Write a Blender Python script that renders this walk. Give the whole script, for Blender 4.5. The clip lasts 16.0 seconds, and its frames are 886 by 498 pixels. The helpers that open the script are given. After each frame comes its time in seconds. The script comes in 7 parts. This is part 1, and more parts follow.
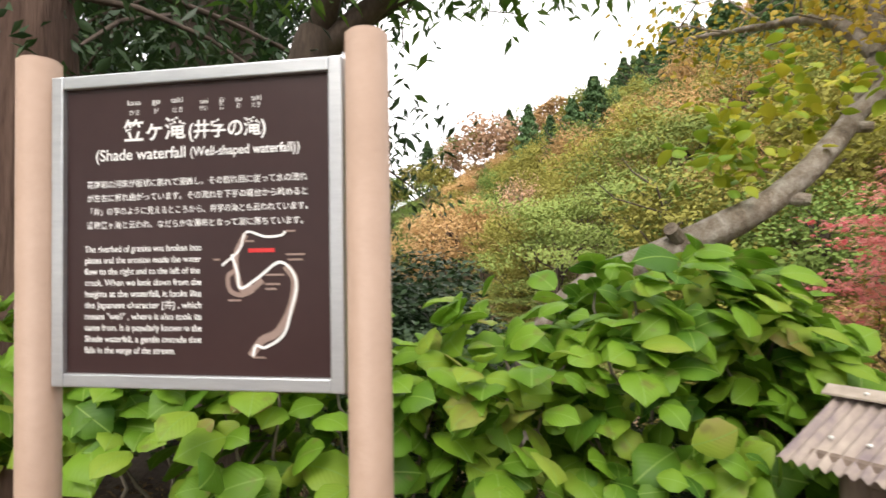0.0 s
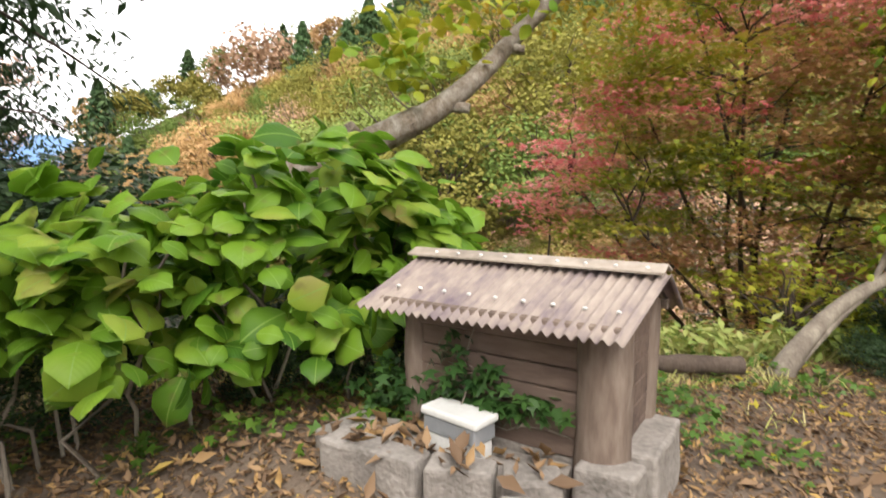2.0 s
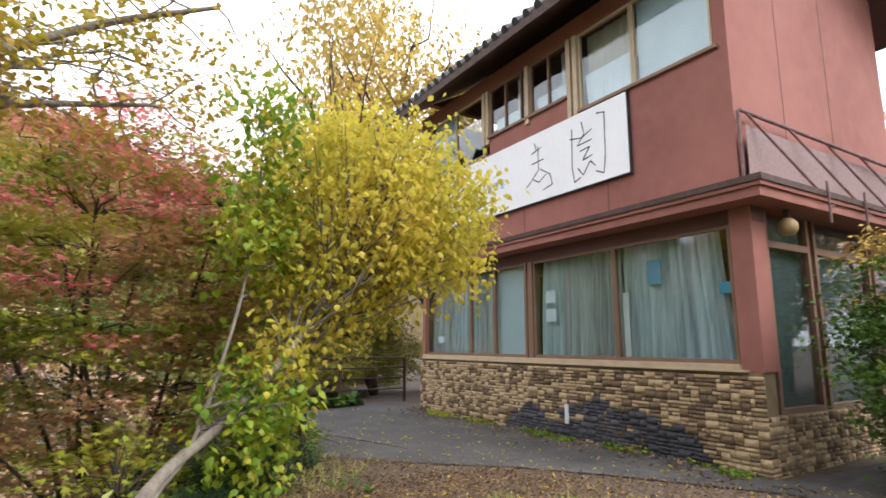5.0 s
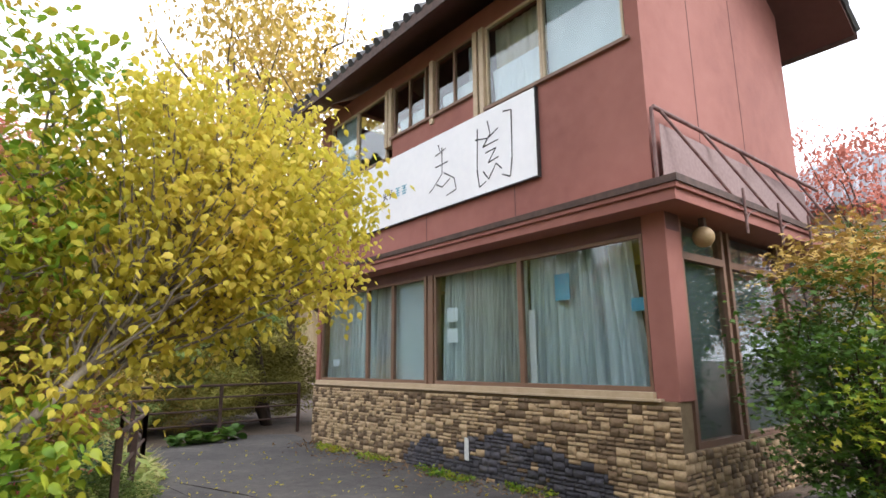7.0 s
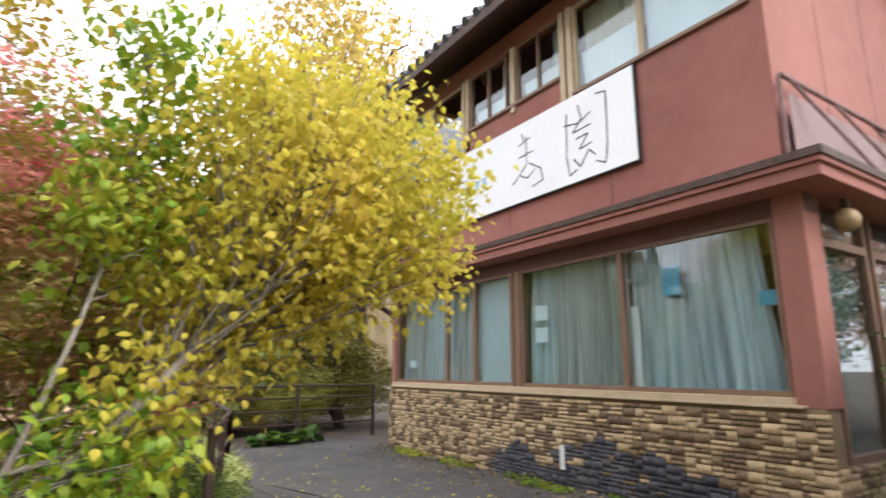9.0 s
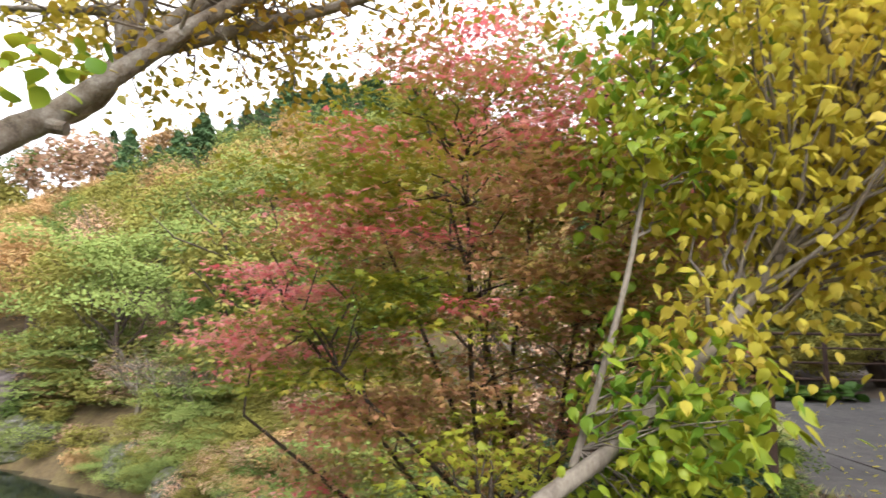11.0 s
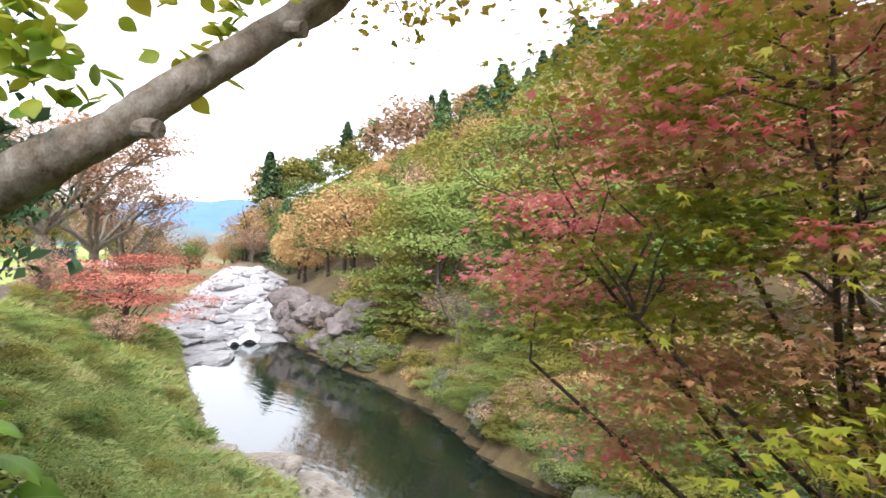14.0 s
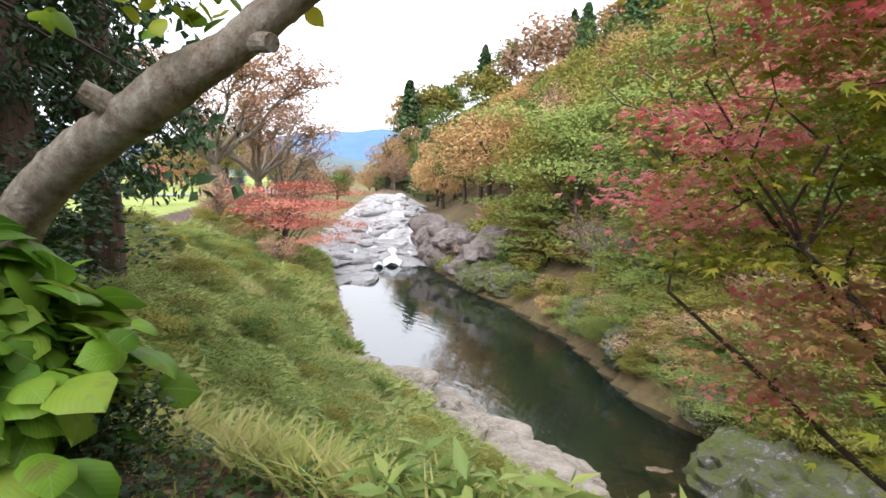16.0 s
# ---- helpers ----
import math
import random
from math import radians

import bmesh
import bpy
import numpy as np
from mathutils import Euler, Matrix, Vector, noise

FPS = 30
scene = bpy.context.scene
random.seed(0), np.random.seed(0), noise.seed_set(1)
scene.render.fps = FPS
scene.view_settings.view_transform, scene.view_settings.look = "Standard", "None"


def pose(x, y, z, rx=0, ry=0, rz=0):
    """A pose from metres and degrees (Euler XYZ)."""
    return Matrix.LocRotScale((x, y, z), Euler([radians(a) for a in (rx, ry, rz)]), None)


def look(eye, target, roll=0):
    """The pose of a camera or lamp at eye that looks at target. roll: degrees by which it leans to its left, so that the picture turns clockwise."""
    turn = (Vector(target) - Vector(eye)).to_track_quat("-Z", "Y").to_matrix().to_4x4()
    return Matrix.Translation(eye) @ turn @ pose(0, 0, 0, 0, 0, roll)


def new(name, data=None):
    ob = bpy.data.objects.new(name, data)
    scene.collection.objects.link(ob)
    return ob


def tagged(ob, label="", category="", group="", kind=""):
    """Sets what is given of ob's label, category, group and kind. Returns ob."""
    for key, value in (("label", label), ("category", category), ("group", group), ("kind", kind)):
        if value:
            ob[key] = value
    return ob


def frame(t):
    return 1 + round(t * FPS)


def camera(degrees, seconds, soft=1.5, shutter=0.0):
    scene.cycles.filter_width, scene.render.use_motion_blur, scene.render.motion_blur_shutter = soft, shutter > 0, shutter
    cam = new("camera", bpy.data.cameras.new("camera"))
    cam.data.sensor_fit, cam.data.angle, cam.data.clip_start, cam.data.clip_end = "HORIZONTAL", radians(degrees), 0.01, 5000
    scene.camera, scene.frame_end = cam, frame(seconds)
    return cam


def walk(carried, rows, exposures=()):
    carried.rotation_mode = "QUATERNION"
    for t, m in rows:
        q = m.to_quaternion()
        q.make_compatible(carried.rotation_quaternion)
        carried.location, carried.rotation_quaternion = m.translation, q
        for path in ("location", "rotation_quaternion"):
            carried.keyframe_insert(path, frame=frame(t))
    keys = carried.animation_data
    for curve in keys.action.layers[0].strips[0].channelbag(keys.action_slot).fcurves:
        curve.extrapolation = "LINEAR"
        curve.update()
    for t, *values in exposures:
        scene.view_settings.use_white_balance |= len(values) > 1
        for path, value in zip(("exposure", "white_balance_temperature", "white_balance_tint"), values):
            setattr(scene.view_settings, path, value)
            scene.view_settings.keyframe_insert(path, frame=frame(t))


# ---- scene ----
cam = camera(76.8, 16.0, soft=1.6, shutter=0.3)
walk(cam, [
    (0.0, pose(0.000, 0.000, 1.390, 91.45, 0.86, 49.56)),
    (0.5, pose(0.190, 0.057, 1.357, 91.93, -0.23, 44.40)),
    (1.0, pose(0.317, 0.212, 1.317, 93.02, -0.18, 36.02)),
    (1.5, pose(0.421, 0.260, 1.273, 91.64, -0.19, 30.07)),
    (2.0, pose(0.460, 0.277, 1.205, 84.01, -0.15, 27.29)),
    (2.5, pose(0.480, 0.246, 1.231, 80.32, -0.56, 24.04)),
    (3.0, pose(0.503, 0.164, 1.313, 82.10, -0.53, 15.53)),
    (3.5, pose(0.522, 0.080, 1.370, 88.03, -0.76, 1.38)),
    (4.0, pose(0.540, 0.008, 1.416, 95.90, -0.13, -13.03)),
    (4.5, pose(0.552, 0.004, 1.373, 99.06, -0.24, -24.29)),
    (5.0, pose(0.611, 0.025, 1.376, 99.71, -0.10, -31.58)),
    (7.5, pose(1.794, 0.754, 1.472, 102.04, 0.46, -39.67)),
    (8.0, pose(1.845, 0.784, 1.466, 102.74, 0.29, -39.92)),
    (8.5, pose(1.753, 0.897, 1.420, 102.82, 0.03, -39.39)),
    (9.0, pose(1.579, 1.246, 1.388, 102.19, -0.18, -33.33)),
    (9.5, pose(1.341, 1.604, 1.367, 101.26, -0.61, -19.68)),
    (10.0, pose(1.265, 1.811, 1.361, 99.68, -0.59, -6.72)),
    (12.5, pose(1.272, 2.222, 1.390, 91.21, -0.81, 29.99)),
    (13.0, pose(1.213, 2.459, 1.377, 90.86, -0.70, 34.82)),
    (13.5, pose(1.109, 2.610, 1.354, 90.63, -0.90, 39.06)),
    (14.0, pose(0.995, 2.692, 1.310, 90.02, -0.88, 42.22)),
    (14.5, pose(0.953, 2.768, 1.291, 88.18, -0.69, 46.31)),
    (15.0, pose(0.940, 2.826, 1.267, 85.86, -0.62, 51.02)),
    (15.5, pose(0.939, 2.834, 1.268, 83.85, -0.56, 54.23)),
    (16.0, pose(0.947, 2.837, 1.267, 82.48, -0.66, 56.18)),
], [(0.0, 1.1, 6800, 12), (1.5, 1.1, 6800, 12), (2.5, 1.4, 6700, 13), (3.5, 1.62, 6600, 14), (4.5, 1.3, 6300, 13), (5.0, 1.1, 6200, 13), (7.5, 1.22, 6150, 13), (8.5, 1.27, 6150, 13), (10.0, 1.48, 6400, 12), (12.5, 1.24, 6100, 13), (14.5, 1.22, 6150, 13), (15.5, 1.15, 6200, 13), (16.0, 0.95, 6200, 13)])

# ---- light: a bright overcast sky and a broad weak sun ----
SUN_ELEV, SUN_AZ = radians(48), radians(150)
world = bpy.data.worlds.new("overcast_sky")
scene.world = world
world.use_nodes = True
wn, wl = world.node_tree.nodes, world.node_tree.links
wn.clear()
sky = wn.new("ShaderNodeTexSky")
sky.sky_type, sky.sun_disc = "NISHITA", False
sky.sun_elevation, sky.sun_rotation = SUN_ELEV, SUN_AZ
sky.air_density, sky.dust_density, sky.ozone_density = 1.0, 4.0, 0.6
grey = wn.new("ShaderNodeHueSaturation")
grey.inputs["Saturation"].default_value = 0.22
cloud_tex = wn.new("ShaderNodeTexNoise")
cloud_tex.inputs["Scale"].default_value, cloud_tex.inputs["Detail"].default_value = 1.6, 5
cloud_ramp = wn.new("ShaderNodeValToRGB")
cloud_ramp.color_ramp.elements[0].position, cloud_ramp.color_ramp.elements[1].position = 0.3, 0.7
cloud_mix = wn.new("ShaderNodeMix")
cloud_mix.data_type = "RGBA"
cloud_mix.inputs[0].default_value = 0.75
cloud_ramp.color_ramp.elements[0].color, cloud_ramp.color_ramp.elements[1].color = (10.5, 10.8, 11.4, 1), (12.5, 12.5, 12.7, 1)
bg = wn.new("ShaderNodeBackground")
bg.inputs["Strength"].default_value = 0.12
wout = wn.new("ShaderNodeOutputWorld")
wl.new(sky.outputs[0], grey.inputs["Color"])
wl.new(cloud_tex.outputs["Fac"], cloud_ramp.inputs[0])
wl.new(grey.outputs[0], cloud_mix.inputs[6])
wl.new(cloud_ramp.outputs[0], cloud_mix.inputs[7])
wl.new(cloud_mix.outputs[2], bg.inputs["Color"])
wl.new(bg.outputs[0], wout.inputs[0])
sun = new("sun", bpy.data.lights.new("sun", "SUN"))
sun.data.energy, sun.data.angle, sun.data.color = 1.2, radians(25), (1.0, 0.96, 0.9)
sun.matrix_world = pose(0, 0, 40) @ look((0, 0, 0), (-math.sin(SUN_AZ) * math.cos(SUN_ELEV), -math.cos(SUN_AZ) * math.cos(SUN_ELEV), -math.sin(SUN_ELEV)))

# ---- materials ----
MATS = {}


def mat(name, colours, scale=8.0, rough=0.7, metal=0.0, bump=0.0, bump_scale=None, fine=0.35, stretch=(1, 1, 1), island=0.0, piece=0.0, spec=0.4, seed=0.0):
    """A surface of two or three colours mixed by coarse and fine noise, with bump; island and piece vary its lightness."""
    m = bpy.data.materials.new(name)
    m.use_nodes = True
    n, l = m.node_tree.nodes, m.node_tree.links
    p = n["Principled BSDF"]
    co, mp = n.new("ShaderNodeTexCoord"), n.new("ShaderNodeMapping")
    mp.inputs["Scale"].default_value = stretch
    mp.inputs["Location"].default_value = (seed, seed * 0.7, -seed)
    l.new(co.outputs["Object"], mp.inputs["Vector"])
    big, small = n.new("ShaderNodeTexNoise"), n.new("ShaderNodeTexNoise")
    big.inputs["Scale"].default_value, big.inputs["Detail"].default_value = scale, 4
    small.inputs["Scale"].default_value, small.inputs["Detail"].default_value = scale * 7.3, 3
    l.new(mp.outputs[0], big.inputs["Vector"]), l.new(mp.outputs[0], small.inputs["Vector"])
    mix = n.new("ShaderNodeMix")
    mix.inputs[0].default_value = fine
    l.new(big.outputs["Fac"], mix.inputs[2]), l.new(small.outputs["Fac"], mix.inputs[3])
    ramp = n.new("ShaderNodeValToRGB")
    e = ramp.color_ramp.elements
    spots = [0.32, 0.68] if len(colours) == 2 else [0.3, 0.5, 0.7] if len(colours) == 3 else [0.28, 0.43, 0.57, 0.72]
    while len(e) < len(colours):
        e.new(0.5)
    for k, c in zip(range(len(colours)), colours):
        e[k].position, e[k].color = spots[k], (*c, 1)
    l.new(mix.outputs[0], ramp.inputs[0])
    colour = ramp.outputs[0]
    if island or piece:
        hue = n.new("ShaderNodeHueSaturation")
        rng = n.new("ShaderNodeMapRange")
        amount = island or piece
        rng.inputs["To Min"].default_value, rng.inputs["To Max"].default_value = 1 - amount, 1 + amount
        if island:
            l.new(n.new("ShaderNodeNewGeometry").outputs["Random Per Island"], rng.inputs["Value"])
        else:
            l.new(n.new("ShaderNodeObjectInfo").outputs["Random"], rng.inputs["Value"])
        l.new(rng.outputs[0], hue.inputs["Value"])
        l.new(colour, hue.inputs["Color"])
        colour = hue.outputs[0]
    l.new(colour, p.inputs["Base Color"])
    p.inputs["Roughness"].default_value, p.inputs["Metallic"].default_value = rough, metal
    p.inputs["Specular IOR Level"].default_value = spec
    if bump:
        b, t = n.new("ShaderNodeBump"), n.new("ShaderNodeTexNoise")
        t.inputs["Scale"].default_value, t.inputs["Detail"].default_value = bump_scale or scale * 4, 6
        l.new(mp.outputs[0], t.inputs["Vector"])
        l.new(t.outputs["Fac"], b.inputs["Height"])
        b.inputs["Strength"].default_value, b.inputs["Distance"].default_value = 1.0, bump
        l.new(b.outputs[0], p.inputs["Normal"])
    MATS[name] = m
    return m


def leaf_mat(name, colours, patch=0.9, through_light=0.35, rough=0.5, spec=0.35, veins=False, spots=None, each=0.42):
    """Leaves: each leaf picks a colour along the ramp, drawn together in patches; light passes through."""
    m = bpy.data.materials.new(name)
    m.use_nodes = True
    n, l = m.node_tree.nodes, m.node_tree.links
    p = n["Principled BSDF"]
    geo, co, noise_tex = n.new("ShaderNodeNewGeometry"), n.new("ShaderNodeTexCoord"), n.new("ShaderNodeTexNoise")
    noise_tex.inputs["Scale"].default_value, noise_tex.inputs["Detail"].default_value = patch, 3
    l.new(co.outputs["Object"], noise_tex.inputs["Vector"])
    mix = n.new("ShaderNodeMix")
    mix.inputs[0].default_value = 0.2 if name.endswith("crown") else each
    wide = n.new("ShaderNodeMapRange")
    wide.inputs["From Min"].default_value, wide.inputs["From Max"].default_value = 0.28, 0.72
    l.new(noise_tex.outputs["Fac"], wide.inputs["Value"])
    l.new(wide.outputs[0], mix.inputs[2]), l.new(geo.outputs["Random Per Island"], mix.inputs[3])
    ramp = n.new("ShaderNodeValToRGB")
    e = ramp.color_ramp.elements
    while len(e) < len(colours):
        e.new(0.5)
    for k in range(len(colours)):
        e[k].position = (spots[k] if spots else 0.12 + 0.76 * k / max(1, len(colours) - 1))
        e[k].color = (*colours[k], 1)
    l.new(mix.outputs[0], ramp.inputs[0])
    colour = ramp.outputs[0]
    if name.endswith("crown"):
        info, level, tone = n.new("ShaderNodeObjectInfo"), n.new("ShaderNodeMapRange"), n.new("ShaderNodeHueSaturation")
        level.inputs["To Min"].default_value, level.inputs["To Max"].default_value = 0.78, 1.25
        l.new(info.outputs["Random"], level.inputs["Value"]), l.new(level.outputs[0], tone.inputs["Value"]), l.new(colour, tone.inputs["Color"])
        colour = tone.outputs[0]
    if veins:
        uv = n.new("ShaderNodeUVMap")
        sep = n.new("ShaderNodeSeparateXYZ")
        l.new(uv.outputs[0], sep.inputs[0])
        side = n.new("ShaderNodeMath")
        side.operation = "ABSOLUTE"
        l.new(sep.outputs[0], side.inputs[0])
        slant = n.new("ShaderNodeMath")
        slant.operation = "MULTIPLY_ADD"
        slant.inputs[1].default_value = -1.1
        l.new(side.outputs[0], slant.inputs[0]), l.new(sep.outputs[1], slant.inputs[2])
        waves = n.new("ShaderNodeMath")
        waves.operation = "MULTIPLY"
        waves.inputs[1].default_value = 58.0
        l.new(slant.outputs[0], waves.inputs[0])
        sine = n.new("ShaderNodeMath")
        sine.operation = "SINE"
        l.new(waves.outputs[0], sine.inputs[0])
        bump = n.new("ShaderNodeBump")
        bump.inputs["Strength"].default_value, bump.inputs["Distance"].default_value = 0.3, 0.0008
        l.new(sine.outputs[0], bump.inputs["Height"])
        l.new(bump.outputs[0], p.inputs["Normal"])
        rib = n.new("ShaderNodeMapRange")
        rib.inputs["From Min"].default_value, rib.inputs["From Max"].default_value = 0.002, 0.022
        l.new(side.outputs[0], rib.inputs["Value"])
        pale = n.new("ShaderNodeMix")
        pale.data_type = "RGBA"
        pale.inputs[6].default_value = (0.22, 0.36, 0.07, 1)
        l.new(rib.outputs[0], pale.inputs[0]), l.new(colour, pale.inputs[7])
        blotch, bl = n.new("ShaderNodeTexNoise"), n.new("ShaderNodeMapRange")
        blotch.inputs["Scale"].default_value = 14
        l.new(co.outputs["Object"], blotch.inputs["Vector"]), l.new(blotch.outputs["Fac"], bl.inputs["Value"])
        bl.inputs["From Min"].default_value, bl.inputs["From Max"].default_value = 0.62, 0.74
        bl.inputs["To Max"].default_value = 0.55
        brown = n.new("ShaderNodeMix")
        brown.data_type = "RGBA"
        brown.inputs[7].default_value = (0.17, 0.12, 0.05, 1)
        l.new(bl.outputs[0], brown.inputs[0]), l.new(pale.outputs[2], brown.inputs[6])
        colour = brown.outputs[2]
    l.new(colour, p.inputs["Base Color"])
    p.inputs["Roughness"].default_value, p.inputs["Specular IOR Level"].default_value = (0.85, 0.1) if name.endswith("crown") else (rough, spec)
    tr, add, out = n.new("ShaderNodeBsdfTranslucent"), n.new("ShaderNodeMixShader"), n["Material Output"]
    l.new(colour, tr.inputs["Color"])
    add.inputs[0].default_value = 0.4 * through_light if name.endswith("crown") else through_light
    l.new(p.outputs[0], add.inputs[1]), l.new(tr.outputs[0], add.inputs[2])
    l.new(add.outputs[0], out.inputs["Surface"])
    MATS[name] = m
    return m


def glass_mat(name, tint=(0.9, 0.95, 0.95), rough=0.02):
    m = bpy.data.materials.new(name)
    m.use_nodes = True
    n, l = m.node_tree.nodes, m.node_tree.links
    out = n["Material Output"]
    clear, shiny, mixer, fres = n.new("ShaderNodeBsdfTransparent"), n.new("ShaderNodeBsdfGlossy"), n.new("ShaderNodeMixShader"), n.new("ShaderNodeLayerWeight")
    clear.inputs[0].default_value = (*tint, 1)
    shiny.inputs["Roughness"].default_value = rough
    fres.inputs["Blend"].default_value = 0.5
    bend, level = n.new("ShaderNodeMath"), n.new("ShaderNodeMapRange")
    bend.operation = "POWER"
    bend.inputs[1].default_value = 3.0
    level.inputs["To Min"].default_value, level.inputs["To Max"].default_value = 0.06, 0.5
    l.new(fres.outputs["Facing"], bend.inputs[0]), l.new(bend.outputs[0], level.inputs["Value"])
    l.new(level.outputs[0], mixer.inputs[0]), l.new(clear.outputs[0], mixer.inputs[1]), l.new(shiny.outputs[0], mixer.inputs[2])
    l.new(mixer.outputs[0], out.inputs["Surface"])
    MATS[name] = m
    return m


mat("soil", [(0.06, 0.042, 0.032), (0.11, 0.08, 0.058), (0.165, 0.125, 0.09)], 1.6, 0.95, bump=0.02, bump_scale=30, fine=0.55)
mat("asphalt", [(0.045, 0.041, 0.04), (0.08, 0.073, 0.068), (0.13, 0.118, 0.105)], 1.1, 0.85, bump=0.004, bump_scale=160, fine=0.45)
mat("rock", [(0.13, 0.105, 0.08), (0.31, 0.265, 0.215), (0.45, 0.405, 0.35)], 1.6, 0.85, bump=0.06, bump_scale=8, fine=0.4, stretch=(1, 1, 2.2))
mat("pale_rock", [(0.15, 0.14, 0.14), (0.38, 0.37, 0.37), (0.54, 0.53, 0.53)], 0.6, 0.8, bump=0.08, bump_scale=3, fine=0.4, stretch=(1, 1, 2.5))
mat("mossy_rock", [(0.035, 0.055, 0.01), (0.09, 0.11, 0.02), (0.1, 0.095, 0.075), (0.33, 0.32, 0.29)], 2.2, 0.95, bump=0.14, bump_scale=6, fine=0.5)
mat("gorge_rock", [(0.07, 0.055, 0.05), (0.17, 0.14, 0.13), (0.29, 0.25, 0.24)], 0.7, 0.9, bump=0.08, bump_scale=3, fine=0.4, stretch=(1.6, 1.6, 0.8))
mat("bark_pale", [(0.05, 0.038, 0.03), (0.17, 0.135, 0.1), (0.25, 0.22, 0.18), (0.37, 0.345, 0.3)], 16, 0.9, bump=0.014, bump_scale=44, fine=0.3, stretch=(1, 1, 0.75))
mat("bark_dark", [(0.035, 0.026, 0.02), (0.07, 0.05, 0.037), (0.11, 0.085, 0.065)], 9, 0.9, bump=0.01, bump_scale=40, stretch=(1, 1, 0.3))
mat("bark_red", [(0.05, 0.028, 0.02), (0.10, 0.06, 0.045), (0.15, 0.095, 0.07)], 12, 0.95, bump=0.03, bump_scale=22, stretch=(1, 1, 0.12))
mat("bark_grey", [(0.10, 0.08, 0.065), (0.19, 0.16, 0.125), (0.3, 0.265, 0.21)], 10, 0.9, bump=0.006, bump_scale=50, stretch=(1, 1, 0.4))
mat("stucco", [(0.22, 0.085, 0.068), (0.285, 0.115, 0.09), (0.33, 0.14, 0.112)], 0.7, 0.85, bump=0.003, bump_scale=140, fine=0.3)
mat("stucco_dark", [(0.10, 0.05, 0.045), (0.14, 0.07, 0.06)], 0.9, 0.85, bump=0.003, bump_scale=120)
mat("brick_tan", [(0.34, 0.235, 0.125), (0.45, 0.32, 0.18), (0.52, 0.385, 0.23)], 6, 0.85, bump=0.008, bump_scale=45, piece=0.12)
mat("brick_brown", [(0.13, 0.085, 0.045), (0.19, 0.125, 0.07), (0.24, 0.165, 0.095)], 6, 0.85, bump=0.008, bump_scale=45, piece=0.2)
mat("brick_stain", [(0.035, 0.033, 0.04), (0.06, 0.056, 0.065), (0.1, 0.09, 0.085)], 5, 0.8, bump=0.006, bump_scale=45, piece=0.3)
mat("mortar", [(0.16, 0.115, 0.065), (0.23, 0.17, 0.1)], 9, 0.95, bump=0.003)
mat("wood_brown", [(0.14, 0.075, 0.045), (0.21, 0.12, 0.075), (0.27, 0.165, 0.105)], 5, 0.6, bump=0.003, stretch=(1, 1, 0.15))
mat("frame_brown", [(0.17, 0.095, 0.06), (0.22, 0.13, 0.085)], 4, 0.5, bump=0.001)
mat("frame_pale", [(0.42, 0.32, 0.2), (0.55, 0.43, 0.29)], 6, 0.55)
mat("roof_tile", [(0.02, 0.02, 0.022), (0.045, 0.045, 0.05), (0.08, 0.085, 0.07)], 2, 0.6, bump=0.01, bump_scale=12, island=0.2)
mat("grey_tile", [(0.14, 0.15, 0.16), (0.22, 0.23, 0.25), (0.3, 0.31, 0.33)], 2, 0.45, bump=0.01, island=0.12)
mat("board_white", [(0.74, 0.75, 0.76), (0.82, 0.82, 0.82)], 1.2, 0.4)
mat("ink_black", [(0.02, 0.02, 0.02), (0.06, 0.06, 0.06)], 6, 0.6)
mat("ink_blue", [(0.06, 0.3, 0.42), (0.12, 0.42, 0.52)], 8, 0.6)
mat("dark_metal", [(0.045, 0.027, 0.022), (0.11, 0.066, 0.05)], 14, 0.65, metal=0.3, bump=0.002)
mat("rail_rust", [(0.10, 0.05, 0.045), (0.19, 0.11, 0.10), (0.24, 0.18, 0.16)], 12, 0.7, metal=0.2, bump=0.001)
mat("net_grey", [(0.22, 0.15, 0.14), (0.3, 0.22, 0.21)], 20, 0.9)
# upright streaks in curtain_blue and curtain_grey paint highlights along the folds
mat("curtain_blue", [(0.3, 0.35, 0.37), (0.52, 0.58, 0.6), (0.74, 0.79, 0.81)], 2.6, 0.9, bump=0.004, stretch=(1, 4, 0.14))
mat("curtain_beige", [(0.36, 0.31, 0.22), (0.55, 0.48, 0.36)], 3, 0.9, stretch=(1, 1, 0.2))
mat("curtain_grey", [(0.26, 0.26, 0.26), (0.45, 0.45, 0.44), (0.66, 0.67, 0.66)], 2.6, 0.9, stretch=(1, 4, 0.14))
mat("sheer_white", [(0.62, 0.66, 0.7), (0.78, 0.8, 0.82)], 3, 0.9, stretch=(1, 1, 0.3))
mat("frosted", [(0.44, 0.49, 0.52), (0.56, 0.61, 0.63)], 1.5, 0.35)
# near black: the dimness indoors is put into the colour
mat("room_shade", [(0.05, 0.045, 0.04), (0.09, 0.08, 0.07)], 2, 0.9)
mat("poster_blue", [(0.06, 0.25, 0.42), (0.1, 0.4, 0.55)], 4, 0.5)
mat("corrugated", [(0.18, 0.15, 0.12), (0.32, 0.27, 0.22), (0.42, 0.37, 0.31)], 3.5, 0.75, bump=0.001, bump_scale=60, fine=0.4)
mat("roof_stain", [(0.12, 0.09, 0.11), (0.27, 0.22, 0.19), (0.4, 0.34, 0.28)], 4.2, 0.75, bump=0.001, stretch=(1.6, 0.5, 1))
mat("log_wood", [(0.07, 0.05, 0.04), (0.15, 0.11, 0.085), (0.25, 0.2, 0.16)], 7, 0.9, bump=0.012, bump_scale=16, stretch=(1, 1, 0.25))
